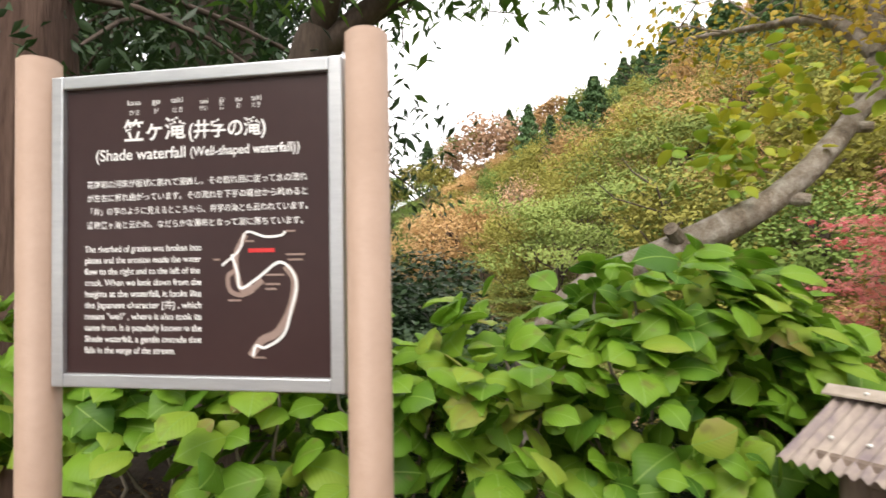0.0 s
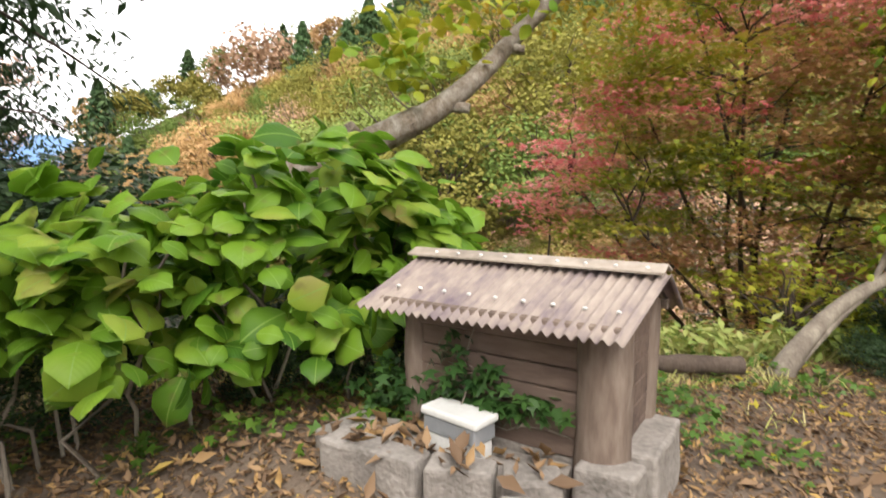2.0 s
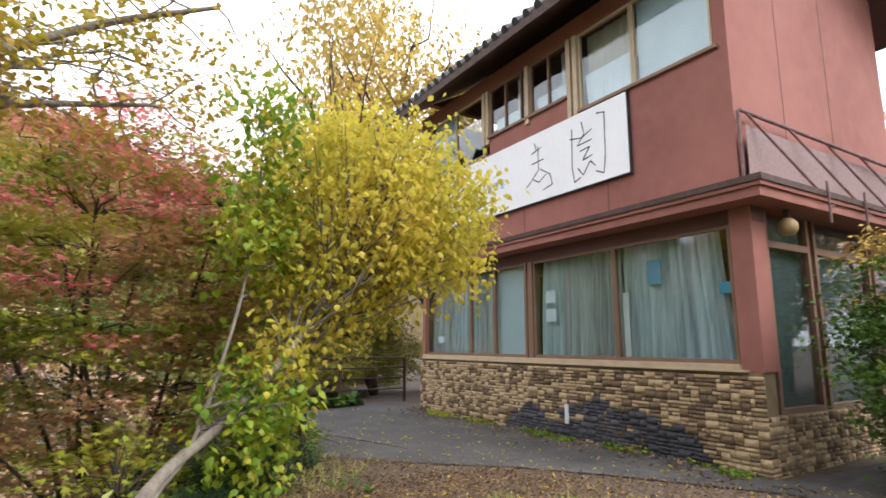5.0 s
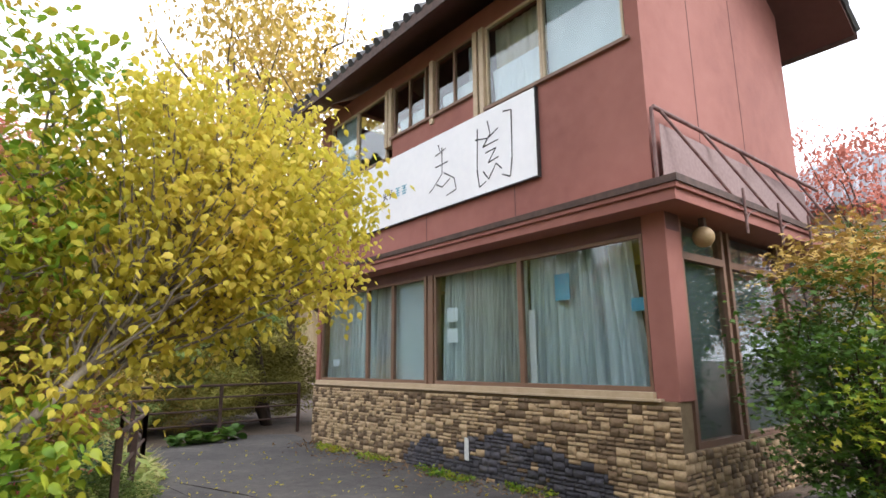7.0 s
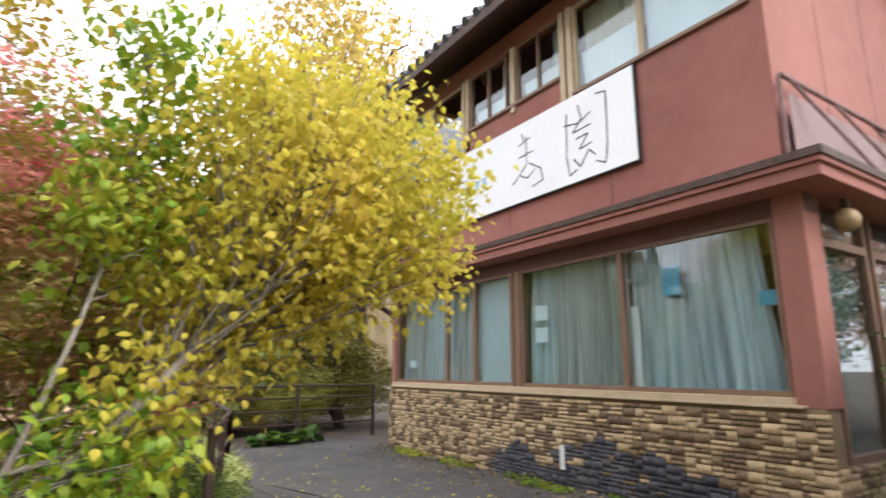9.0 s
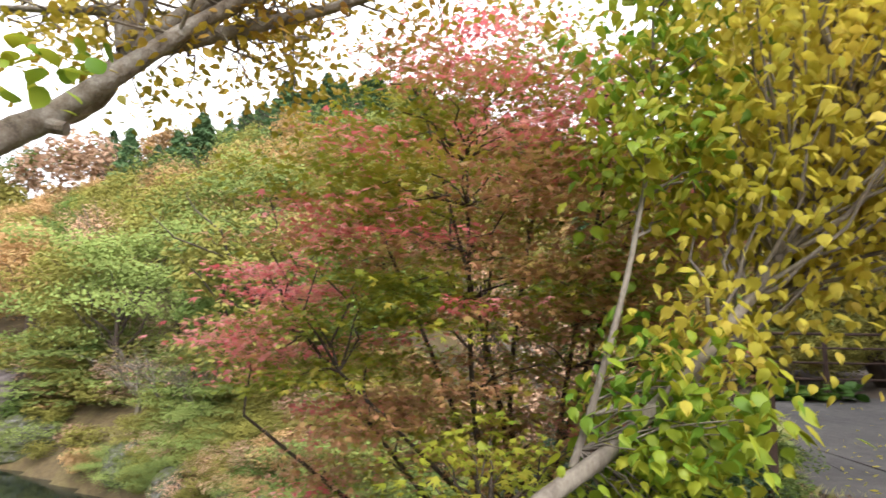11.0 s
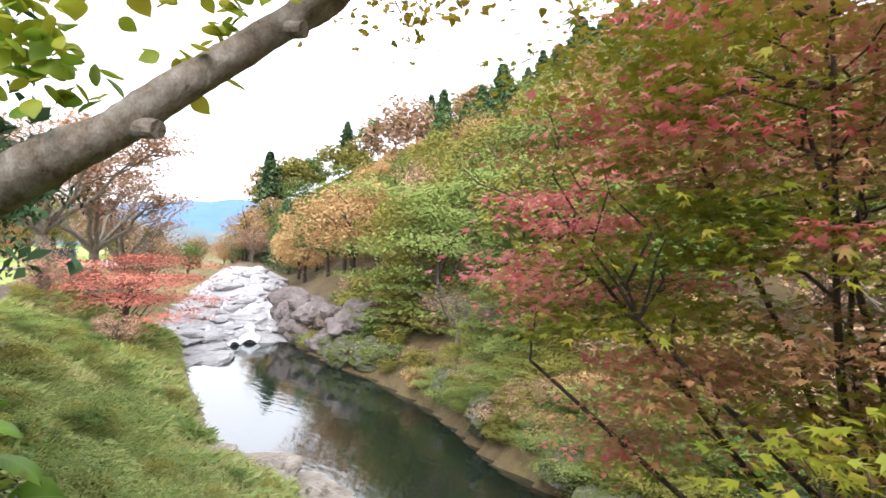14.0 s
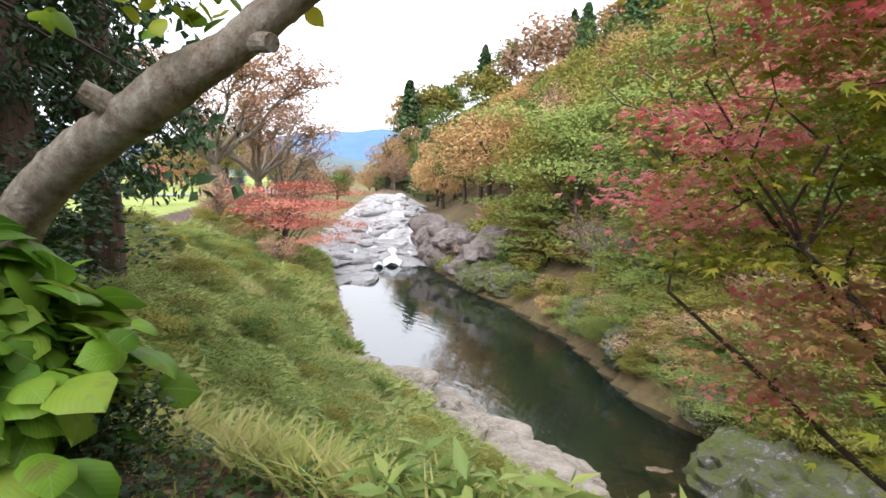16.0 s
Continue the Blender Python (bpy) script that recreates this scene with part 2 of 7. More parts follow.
mat("plank_wood", [(0.06, 0.04, 0.033), (0.13, 0.09, 0.07), (0.19, 0.14, 0.11)], 7, 0.9, bump=0.006, bump_scale=30, stretch=(0.25, 1, 1))
mat("block", [(0.14, 0.125, 0.11), (0.25, 0.225, 0.2), (0.34, 0.31, 0.28)], 8, 0.95, bump=0.006, bump_scale=60)
mat("bolt", [(0.5, 0.5, 0.48), (0.65, 0.65, 0.62)], 20, 0.4)
mat("white_plastic", [(0.55, 0.55, 0.52), (0.7, 0.7, 0.68)], 9, 0.5)
mat("grey_plastic", [(0.2, 0.21, 0.22), (0.27, 0.28, 0.29)], 9, 0.5)
mat("sign_post", [(0.30, 0.205, 0.15), (0.35, 0.245, 0.185)], 5, 0.55, bump=0.0006, bump_scale=90)
mat("sign_face", [(0.028, 0.012, 0.012), (0.036, 0.017, 0.016)], 3, 0.35)
mat("aluminium", [(0.5, 0.52, 0.54), (0.6, 0.62, 0.63)], 5, 0.35, metal=0.75, stretch=(1, 1, 8))
mat("sign_white", [(0.72, 0.72, 0.7), (0.78, 0.78, 0.76)], 8, 0.5)
mat("sign_tan", [(0.24, 0.17, 0.14), (0.29, 0.21, 0.18)], 8, 0.5)
mat("sign_red", [(0.5, 0.02, 0.02), (0.55, 0.04, 0.04)], 8, 0.5)
mat("foam_water", [(0.5, 0.54, 0.57), (0.74, 0.77, 0.8), (0.85, 0.86, 0.88)], 2.5, 0.35, bump=0.05, bump_scale=6, stretch=(1, 1, 0.4))
mat("road_grey", [(0.25, 0.26, 0.28), (0.36, 0.37, 0.39)], 0.5, 0.85)
mat("field", [(0.2, 0.28, 0.05), (0.3, 0.38, 0.08), (0.36, 0.4, 0.12)], 0.2, 0.9, fine=0.5)
mat("post_black", [(0.03, 0.03, 0.03), (0.06, 0.055, 0.05)], 10, 0.7)
mat("car_dark", [(0.02, 0.022, 0.03), (0.035, 0.037, 0.045)], 3, 0.25)
mat("car_white", [(0.7, 0.7, 0.72), (0.76, 0.76, 0.78)], 3, 0.3)
mat("car_glass", [(0.02, 0.025, 0.03), (0.04, 0.045, 0.05)], 3, 0.1)
mat("tyre", [(0.015, 0.015, 0.015), (0.03, 0.03, 0.03)], 20, 0.9)
# aerial haze is mixed into these two blue-grey base colours
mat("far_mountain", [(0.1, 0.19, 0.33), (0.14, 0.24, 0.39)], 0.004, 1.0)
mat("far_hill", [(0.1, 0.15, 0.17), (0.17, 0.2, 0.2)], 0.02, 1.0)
mat("lamp_shade", [(0.26, 0.17, 0.08), (0.34, 0.24, 0.12)], 5, 0.6)
glass_mat("glass")
leaf_mat("hydrangea_leaf", [(0.05, 0.14, 0.014), (0.11, 0.23, 0.018), (0.175, 0.32, 0.026), (0.26, 0.36, 0.045), (0.27, 0.22, 0.07)], 2.5, 0.42, 0.5, 0.3, veins=True, spots=[0.1, 0.35, 0.58, 0.8, 0.93], each=0.55)
leaf_mat("yellow_leaf", [(0.43, 0.41, 0.05), (0.56, 0.49, 0.06), (0.66, 0.55, 0.085), (0.7, 0.53, 0.1)], 1.2, 0.58, 0.6, 0.25)
leaf_mat("lime_leaf", [(0.09, 0.22, 0.02), (0.18, 0.3, 0.025), (0.34, 0.38, 0.03), (0.48, 0.42, 0.04)], 1.0, 0.42, 0.5)
leaf_mat("maple_green", [(0.13, 0.19, 0.018), (0.24, 0.28, 0.024), (0.35, 0.33, 0.035), (0.42, 0.26, 0.06)], 0.9, 0.42)
leaf_mat("maple_brown", [(0.28, 0.25, 0.045), (0.4, 0.24, 0.09), (0.52, 0.25, 0.15), (0.4, 0.31, 0.07)], 1.0, 0.42)
leaf_mat("maple_pink", [(0.55, 0.1, 0.09), (0.74, 0.17, 0.19), (0.78, 0.32, 0.3), (0.66, 0.34, 0.16)], 1.3, 0.45)
leaf_mat("maple_lime", [(0.2, 0.28, 0.03), (0.36, 0.38, 0.04), (0.5, 0.42, 0.06)], 2, 0.45)
leaf_mat("cherry_leaf", [(0.2, 0.2, 0.02), (0.38, 0.3, 0.03), (0.48, 0.34, 0.04), (0.33, 0.17, 0.04)], 1.0, 0.4)
leaf_mat("green_leaf", [(0.035, 0.085, 0.012), (0.07, 0.15, 0.018), (0.12, 0.2, 0.025)], 1.4, 0.3)
leaf_mat("dark_leaf", [(0.012, 0.03, 0.012), (0.025, 0.055, 0.018), (0.05, 0.09, 0.03)], 1.5, 0.2)
leaf_mat("ivy_leaf", [(0.018, 0.05, 0.016), (0.035, 0.085, 0.02), (0.06, 0.13, 0.03)], 2.5, 0.2, 0.35)
leaf_mat("orange_crown", [(0.3, 0.21, 0.08), (0.44, 0.29, 0.13), (0.54, 0.33, 0.17), (0.42, 0.31, 0.12)], 0.25, 0.3)
leaf_mat("rust_crown", [(0.38, 0.25, 0.16), (0.5, 0.32, 0.21), (0.56, 0.37, 0.26)], 0.3, 0.3)
leaf_mat("olive_crown", [(0.17, 0.17, 0.04), (0.27, 0.25, 0.06), (0.38, 0.31, 0.09)], 0.3, 0.3)
leaf_mat("green_crown", [(0.08, 0.13, 0.035), (0.14, 0.2, 0.05), (0.21, 0.26, 0.07)], 0.3, 0.3)
leaf_mat("pine_crown", [(0.13, 0.18, 0.05), (0.21, 0.26, 0.07), (0.29, 0.31, 0.1)], 0.4, 0.25)
# conifer greens are lightened to carry some distance haze
leaf_mat("conifer_crown", [(0.05, 0.1, 0.045), (0.085, 0.145, 0.06), (0.13, 0.19, 0.08)], 0.4, 0.2)
leaf_mat("gold_crown", [(0.3, 0.24, 0.05), (0.48, 0.35, 0.08), (0.54, 0.37, 0.13), (0.44, 0.26, 0.12)], 0.4, 0.35)
leaf_mat("red_crown", [(0.4, 0.12, 0.09), (0.48, 0.18, 0.13), (0.44, 0.23, 0.14)], 0.5, 0.35)
leaf_mat("grass_blade", [(0.2, 0.27, 0.05), (0.34, 0.38, 0.09), (0.5, 0.46, 0.18), (0.56, 0.47, 0.27)], 0.35, 0.35, 0.6)
leaf_mat("sasa_leaf", [(0.15, 0.24, 0.06), (0.3, 0.38, 0.1), (0.5, 0.48, 0.19)], 0.6, 0.35, 0.5)
leaf_mat("litter", [(0.09, 0.055, 0.03), (0.17, 0.105, 0.06), (0.26, 0.165, 0.09), (0.36, 0.22, 0.08), (0.45, 0.33, 0.07)], 2.0, 0.1, 0.75, spots=[0.1, 0.35, 0.6, 0.85, 0.95], each=0.7)

# ---- building blocks ----
RNG = np.random.default_rng(7)


def fast_mesh(name, verts, faces, materials, smooth=False, uvs=None, slots=None):
    """A mesh from an array of places and an array of equal-sided faces."""
    me = bpy.data.meshes.new(name)
    verts, faces = np.asarray(verts, np.float32), np.asarray(faces, np.int32)
    k = faces.shape[1]
    me.vertices.add(len(verts)), me.loops.add(faces.size), me.polygons.add(len(faces))
    me.vertices.foreach_set("co", verts.ravel())
    me.loops.foreach_set("vertex_index", faces.ravel())
    me.polygons.foreach_set("loop_start", np.arange(0, faces.size, k, dtype=np.int32))
    if smooth:
        me.polygons.foreach_set("use_smooth", np.ones(len(faces), bool))
    if slots is not None:
        me.polygons.foreach_set("material_index", np.asarray(slots, np.int32))
    if uvs is not None:
        layer = me.uv_layers.new(name="UVMap")
        layer.data.foreach_set("uv", np.asarray(uvs, np.float32)[faces.ravel()].ravel())
    for m in materials if isinstance(materials, (list, tuple)) else [materials]:
        me.materials.append(MATS[m])
    me.update(calc_edges=True)
    me.validate()
    return me


def put(name, me, parent=None, label="", m=None):
    ob = new(name, me)
    if m is not None:
        ob.matrix_basis = m
    if parent is not None:
        ob.parent = parent
    if label:
        ob["label"] = label
    return ob


def part(name, bm, material, parent, label="", smooth=False):
    me = bpy.data.meshes.new(name)
    if smooth:
        for f in bm.faces:
            f.smooth = True
    bm.to_mesh(me)
    bm.free()
    me.materials.append(MATS[material])
    return put(name, me, parent, label)


def thing(name, label, category, group="", at=(0, 0, 0), turn=0.0, kind=""):
    ob = new(name)
    ob.matrix_basis = pose(*at, 0, 0, turn)
    return tagged(ob, label, category, group, kind)


def box(bm, x0, y0, z0, x1, y1, z1, bevel=0.0):
    made = bmesh.ops.create_cube(bm, size=1.0, matrix=Matrix.Translation(((x0 + x1) / 2, (y0 + y1) / 2, (z0 + z1) / 2)) @ Matrix.Diagonal((abs(x1 - x0), abs(y1 - y0), abs(z1 - z0), 1)))
    if bevel:
        edges = {e for vert in made["verts"] for e in vert.link_edges}
        bmesh.ops.bevel(bm, geom=list(edges), offset=bevel, segments=2, affect="EDGES", profile=0.5)
    return bm


def boxes(*rows, bevel=0.0):
    bm = bmesh.new()
    for r in rows:
        box(bm, *r, bevel=bevel)
    return bm


def bar(bm, a, b, r, sides=8, r2=None):
    a, b = Vector(a), Vector(b)
    turn = (b - a).to_track_quat("Z", "Y").to_matrix().to_4x4()
    bmesh.ops.create_cone(bm, cap_ends=True, segments=sides, radius1=r, radius2=r if r2 is None else r2, depth=(b - a).length, matrix=Matrix.Translation((a + b) / 2) @ turn)
    return bm


def tube_arrays(points, radii, sides=7, rough=0.0):
    """Places and quads of a round limb along points."""
    pts, rad = np.asarray(points, float), np.asarray(radii, float)
    d = np.gradient(pts, axis=0)
    d /= np.linalg.norm(d, axis=1, keepdims=True) + 1e-9
    up = np.where(np.abs(d[:, 2:3]) > 0.9, [[1.0, 0, 0]], [[0, 0, 1.0]])
    u = np.cross(d, up)
    u /= np.linalg.norm(u, axis=1, keepdims=True) + 1e-9
    w = np.cross(d, u)
    a = np.linspace(0, 2 * np.pi, sides, endpoint=False)
    r = rad[:, None] * (1 + rough * RNG.normal(size=(len(pts), sides)))
    v = pts[:, None] + (np.cos(a)[None, :, None] * u[:, None] + np.sin(a)[None, :, None] * w[:, None]) * r[..., None]
    i, j = np.meshgrid(np.arange(len(pts) - 1), np.arange(sides), indexing="ij")
    p = i * sides + j
    q = i * sides + (j + 1) % sides
    return v.reshape(-1, 3), np.stack([p, q, q + sides, p + sides], -1).reshape(-1, 4)


def joined(pieces):
    vs, fs, n = [], [], 0
    for v, f in pieces:
        vs.append(v), fs.append(f + n)
        n += len(v)
    return np.concatenate(vs), np.concatenate(fs)


def curve(points, n):
    """A smooth line of n places through points (Catmull-Rom)."""
    p = np.asarray(points, float)
    p = np.vstack([2 * p[0] - p[1], p, 2 * p[-1] - p[-2]])
    out = []
    for t in np.linspace(0, len(p) - 3 - 1e-6, n):
        i = int(t)
        f = t - i
        a, b, c, d = p[i:i + 4]
        out.append(0.5 * (2 * b + (c - a) * f + (2 * a - 5 * b + 4 * c - d) * f * f + (3 * b - a - 3 * c + d) * f ** 3))
    return np.array(out)


def limb(a, b, r0, r1, n=6, sag=0.1, wander=0.04, sides=5):
    a, b = np.asarray(a, float), np.asarray(b, float)
    size = np.linalg.norm(b - a)
    t = np.linspace(0, 1, n)[:, None]
    pts = a + (b - a) * t + np.array([0, 0, 1.0]) * sag * size * np.sin(np.pi * t) + RNG.normal(size=(n, 3)) * wander * size * np.sin(np.pi * t)
    return tube_arrays(pts, np.linspace(r0, r1, n), sides)


# leaf shapes: places in (across, along, up), faces
CURLED = (np.array([[0, 0, 0], [0.2, 0.4, 0.14], [0, 0.5, 0.02], [-0.2, 0.4, 0.14], [0.04, 1, 0.16]]), np.array([[0, 1, 2], [0, 2, 3], [2, 1, 4], [2, 4, 3]]))
DIAMOND = (np.array([[0, 0, 0], [0.3, 0.45, 0.07], [0, 1, -0.05], [-0.3, 0.45, 0.07]]), np.array([[0, 1, 2], [0, 2, 3]]))
SLIM = (np.array([[0, 0, 0], [0.17, 0.4, 0.04], [0, 1, -0.12], [-0.17, 0.4, 0.04]]), np.array([[0, 1, 2], [0, 2, 3]]))
BLADE = (np.array([[-0.035, 0, 0], [0.035, 0, 0], [0.02, 0.6, -0.1], [-0.02, 0.6, -0.1], [0, 1, -0.32]]), np.array([[0, 1, 2], [0, 2, 3], [3, 2, 4]]))


def ovate(rows, rim=0.0):
    """A leaf folded along its midrib; rim notches its edge."""
    v, f = [], []
    for k, (w, y, z) in enumerate(rows):
        t = w * (1 + rim * (-1) ** k)
        v += [(-t, y - 0.04 * w, z - 0.05 * w), (-0.55 * t, y, z + 0.1 * w), (0, y + 0.01, z), (0.55 * t, y, z + 0.1 * w), (t, y - 0.04 * w, z - 0.05 * w)]
    for i in range(len(rows) - 1):
        for k in range(4):
            a = 5 * i + k
            f += [(a, a + 1, a + 6), (a, a + 6, a + 5)]
    return np.array(v, float), np.array(f)


def star():
    v = [(0, 0.28, 0)]
    tips = [(-90, 0.3), (-42, 0.62), (0, 0.74), (42, 0.62), (90, 0.3)]
    for k, (a, r) in enumerate(tips):
        t = radians(a)
        v.append((math.sin(t) * r, 0.28 + math.cos(t) * r, -0.07))
        if k < 4:
            m = radians((a + tips[k + 1][0]) / 2)
            v.append((math.sin(m) * 0.2, 0.28 + math.cos(m) * 0.2, 0.02))
    v.append((0, 0.0, 0))
    n = len(v) - 1
    f = [(0, k + 1, k) for k in range(1, n - 1)] + [(0, 1, n), (0, n, n - 1)]
    return np.array(v, float), np.array(f)


OVATE = ovate([(0.0, 0.0, 0.0), (0.22, 0.12, 0.02), (0.36, 0.32, 0.035), (0.37, 0.52, 0.02), (0.26, 0.74, -0.03), (0.1, 0.9, -0.09), (0.0, 1.0, -0.14)])
BROAD = ovate([(0.0, 0.0, 0.0), (0.14, 0.07, 0.02), (0.26, 0.2, 0.04), (0.36, 0.33, 0.05), (0.41, 0.47, 0.05), (0.42, 0.6, 0.03), (0.36, 0.73, -0.01), (0.25, 0.84, -0.06), (0.11, 0.93, -0.12), (0.0, 1.02, -0.18)], 0.045)
DROP = ovate([(0.0, 0.0, 0.0), (0.28, 0.2, 0.03), (0.3, 0.5, 0.0), (0.0, 1.0, -0.12)])
STAR = star()
HAND = (np.array([[0, 0, 0], [0.5, 0.25, 0], [0.16, 0.42, 0.03], [0.38, 0.85, -0.05], [0, 0.6, 0.03], [-0.38, 0.85, -0.05], [-0.16, 0.42, 0.03], [-0.5, 0.25, 0]]),
        np.array([[0, 1, 2], [0, 2, 4], [2, 3, 4], [0, 4, 6], [4, 5, 6], [0, 6, 7]]))


def leaf_arrays(shape, places, size, tilt=0.6, droop=0.3, jitter=0.3, outward=None, face=None):
    """Many leaves: places (n, 3); tilt 0 lays them flat, 1 turns them any way; outward pulls their tips that way."""
    v, f = shape
    n = len(places)
    a = RNG.uniform(0, 2 * np.pi, n)
    tip = np.stack([np.cos(a), np.sin(a), -droop + tilt * RNG.normal(size=n)], 1)
    if outward is not None:
        tip += outward
    tip /= np.linalg.norm(tip, axis=1, keepdims=True)
    up = np.array([0, 0, 1.0]) + tilt * RNG.normal(size=(n, 3))
    if face is not None:
        up += face
    side = np.cross(tip, up)
    side /= np.linalg.norm(side, axis=1, keepdims=True) + 1e-9
    up = np.cross(side, tip)
    s = size * (1 + jitter * RNG.uniform(-1, 1, n))
    w = places[:, None] + s[:, None, None] * (v[None, :, 0:1] * side[:, None] + v[None, :, 1:2] * tip[:, None] + v[None, :, 2:3] * up[:, None])
    return w.reshape(-1, 3), (f[None] + (np.arange(n) * len(v))[:, None, None]).reshape(-1, f.shape[1])


def leaf_uv(shape, n):
    return np.tile(shape[0][:, :2], (n, 1))


def in_ball(n, centre, radii, shell=0.0):
    d = RNG.normal(size=(n, 3))
    d /= np.linalg.norm(d, axis=1, keepdims=True)
    r = RNG.uniform(shell ** 3, 1, n) ** (1 / 3)
    return np.asarray(centre) + d * r[:, None] * np.asarray(radii)


# ---- the lie of the land ----
WATER = -5.5
LEFT_BANK = np.array([(-85, 46), (-46, 24), (-38, 19.2), (-27, 14.8), (-22.3, 13.3), (-17, 11.4), (-13.4, 10.8), (-10.9, 11.1), (-8, 11.1), (-5, 11.0), (2, 15.5), (10, 36), (40, 75)], float)
RIGHT_BANK = np.array([(-85, 53), (-46, 31), (-37, 26), (-25, 22.4), (-21, 21.9), (-15, 19.9), (-12.5, 18.6), (-10, 17.2), (-7, 16.4), (-3.5, 15.2), (1.5, 19.5), (7, 42), (38, 84)], float)
EDGE = np.array([(-90, 32), (-60, 20), (-45, 14.5), (-33, 10.0), (-22, 6.0), (-12, 2.8), (-3, 2.2), (-0.6, 3.6), (0.8, 4.6), (2.7, 6.5), (3.5, 9), (3.7, 12.6), (5.5, 19.5), (14, 34), (44, 70)], float)


def to_line(x, y, line):
    """Distance from places to a broken line, positive on its right-hand side."""
    best = np.full(x.shape, 1e9)
    sign = np.zeros(x.shape)
    for (ax, ay), (bx, by) in zip(line, line[1:]):
        dx, dy = bx - ax, by - ay
        t = np.clip(((x - ax) * dx + (y - ay) * dy) / (dx * dx + dy * dy), 0, 1)
        ex, ey = x - ax - t * dx, y - ay - t * dy
        d = np.hypot(ex, ey)
        near = d < best
        best = np.where(near, d, best)
        sign = np.where(near, np.where(dx * ey - dy * ex <= 0, 1.0, -1.0), sign)
    return best * sign


def smooth(a, b, x):
    t = np.clip((x - a) / (b - a), 0, 1)
    return t * t * (3 - 2 * t)


def waves(x, y, s):
    """Gentle repeatable unevenness of size s."""
    return (np.sin(x / s * 1.7 + 1.3 * np.sin(y / s * 1.1)) + np.sin(y / s * 1.9 + 0.8 + 1.7 * np.sin(x / s * 0.83)) + 0.5 * np.sin((x + y) / s * 3.1)) / 2.5


RIDGE_AZ = [-180, -120, -60, -20, 0, 24, 40, 46, 52, 57, 61, 65, 70, 80, 180]
RIDGE_TAN = [0.1, 0.12, 0.34, 0.34, 0.36, 0.31, 0.235, 0.2, 0.14, 0.09, 0.05, 0.02, 0.0, 0.0, 0.1]


def height(x, y):
    x, y = np.asarray(x, float), np.asarray(y, float)
    dl, dr, de = to_line(x, y, LEFT_BANK), -to_line(x, y, RIGHT_BANK), to_line(x, y, EDGE)
    # terrace: level by the house, a little higher along its rim, lower upstream
    rim = 0.24 * np.exp(-((x + 0.4) ** 2 / 7 + (y - 2.4) ** 2 / 4.5))
    rim = rim + 0.18 * np.exp(-(((x + 0.7) / 1.3) ** 2 + ((y - 1.7) / 0.75) ** 2))
    top = rim - 1.2 * smooth(-9, -26, x) + 0.012 * waves(x, y, 1.1)
    t = np.clip(dl / np.maximum(dl + np.maximum(-de, 0), 0.01), 0, 1)
    slope = WATER + 0.1 + (top - WATER - 0.1) * t ** 1.08 + 0.16 * waves(x, y, 1.6) * np.clip(t * (1 - t) * 5, 0, 1) + 0.5 * np.clip(dl, 0, 0.7) * (1 - smooth(2, 5, dl))
    left = np.where(de > 0, top, slope)
    # far bank: a low rock shelf, then the wooded hill
    az, dist = np.degrees(np.arctan2(-(x - 1), y - 3)), np.hypot(x - 1, y - 3)
    cap = np.interp(az, RIDGE_AZ, RIDGE_TAN) * 135
    rise = WATER + 0.2 + 0.75 * np.clip(dr, 0, 1.6) + 0.62 * np.clip(dr - 1.6, 0, None) + 0.35 * waves(x, y, 2.3) * smooth(0.5, 4, dr)
    ridge = cap * smooth(np.interp(az, [30, 52], [-30, 25]), 130, dist) + np.interp(az, [40, 56], [2, 0])
    hill = np.where(rise < ridge, rise, ridge + 0.02 * (rise - ridge)) * (1 - smooth(170, 420, dist)) + 2.0 * smooth(170, 420, dist)
    bed = WATER - 0.08 - 0.9 * smooth(0, 2.5, np.minimum(-dl, -dr)) * smooth(-6, -11, x) - 0.12 + 0.1 * waves(x, y, 0.7)
    z = np.where(dl > 0, left, np.where(dr > 0, hill, bed))
    # the rock steps of the cascade, upstream
    up = smooth(-33, -37, x - 0.45 * (y - 22))
    steps = WATER + 0.1 + 4.0 * np.clip((-36 - x + 0.45 * (y - 22)) / 26, 0, 1) + 0.4 * waves(x, y, 2.2) + 0.2 * waves(x + 3, y, 0.9)
    inside = smooth(3.5, -1.0, np.maximum(dl, dr))
    return z * (1 - up * inside) + np.where(x < -30, steps, z) * up * inside


def ground_z(x, y):
    return float(height(np.array([x]), np.array([y]))[0])


def sheet():
    n = 330
    u = np.linspace(-1, 1, n)
    s = 2.6 * np.sinh(6.9 * u)
    gx, gy = np.meshgrid(s - 3.0, s + 6.0, indexing="ij")
    gz = height(gx, gy)
    v = np.stack([gx, gy, gz], -1).reshape(-1, 3)
    i, j = np.meshgrid(np.arange(n - 1), np.arange(n - 1), indexing="ij")
    p = (i * n + j).ravel()
    f = np.stack([p, p + n, p + n + 1, p + 1], -1)
    cx, cy = v[f].mean(1)[:, 0], v[f].mean(1)[:, 1]
    dl, dr, de = to_line(cx, cy, LEFT_BANK), -to_line(cx, cy, RIGHT_BANK), to_line(cx, cy, EDGE)
    slot = np.where(de > 0, 0, 1)
    slot = np.where((dl > -0.2) & (dl < 1.0), 2, slot)
    slot = np.where(dl <= -0.2, 6, slot)
    slot = np.where(dr > -0.4, 3, slot)
    slot = np.where((cx < -34) & (cx > -66) & (dl < 2) & (dr < 1.5), 4, slot)
    slot = np.where((de > 3) & (cx < -14), 5, slot)
    return fast_mesh("ground", v, f, ["soil", "bank_soil", "bank_rock", "forest_floor", "pale_rock", "field", "river_bed"], True, slots=slot)


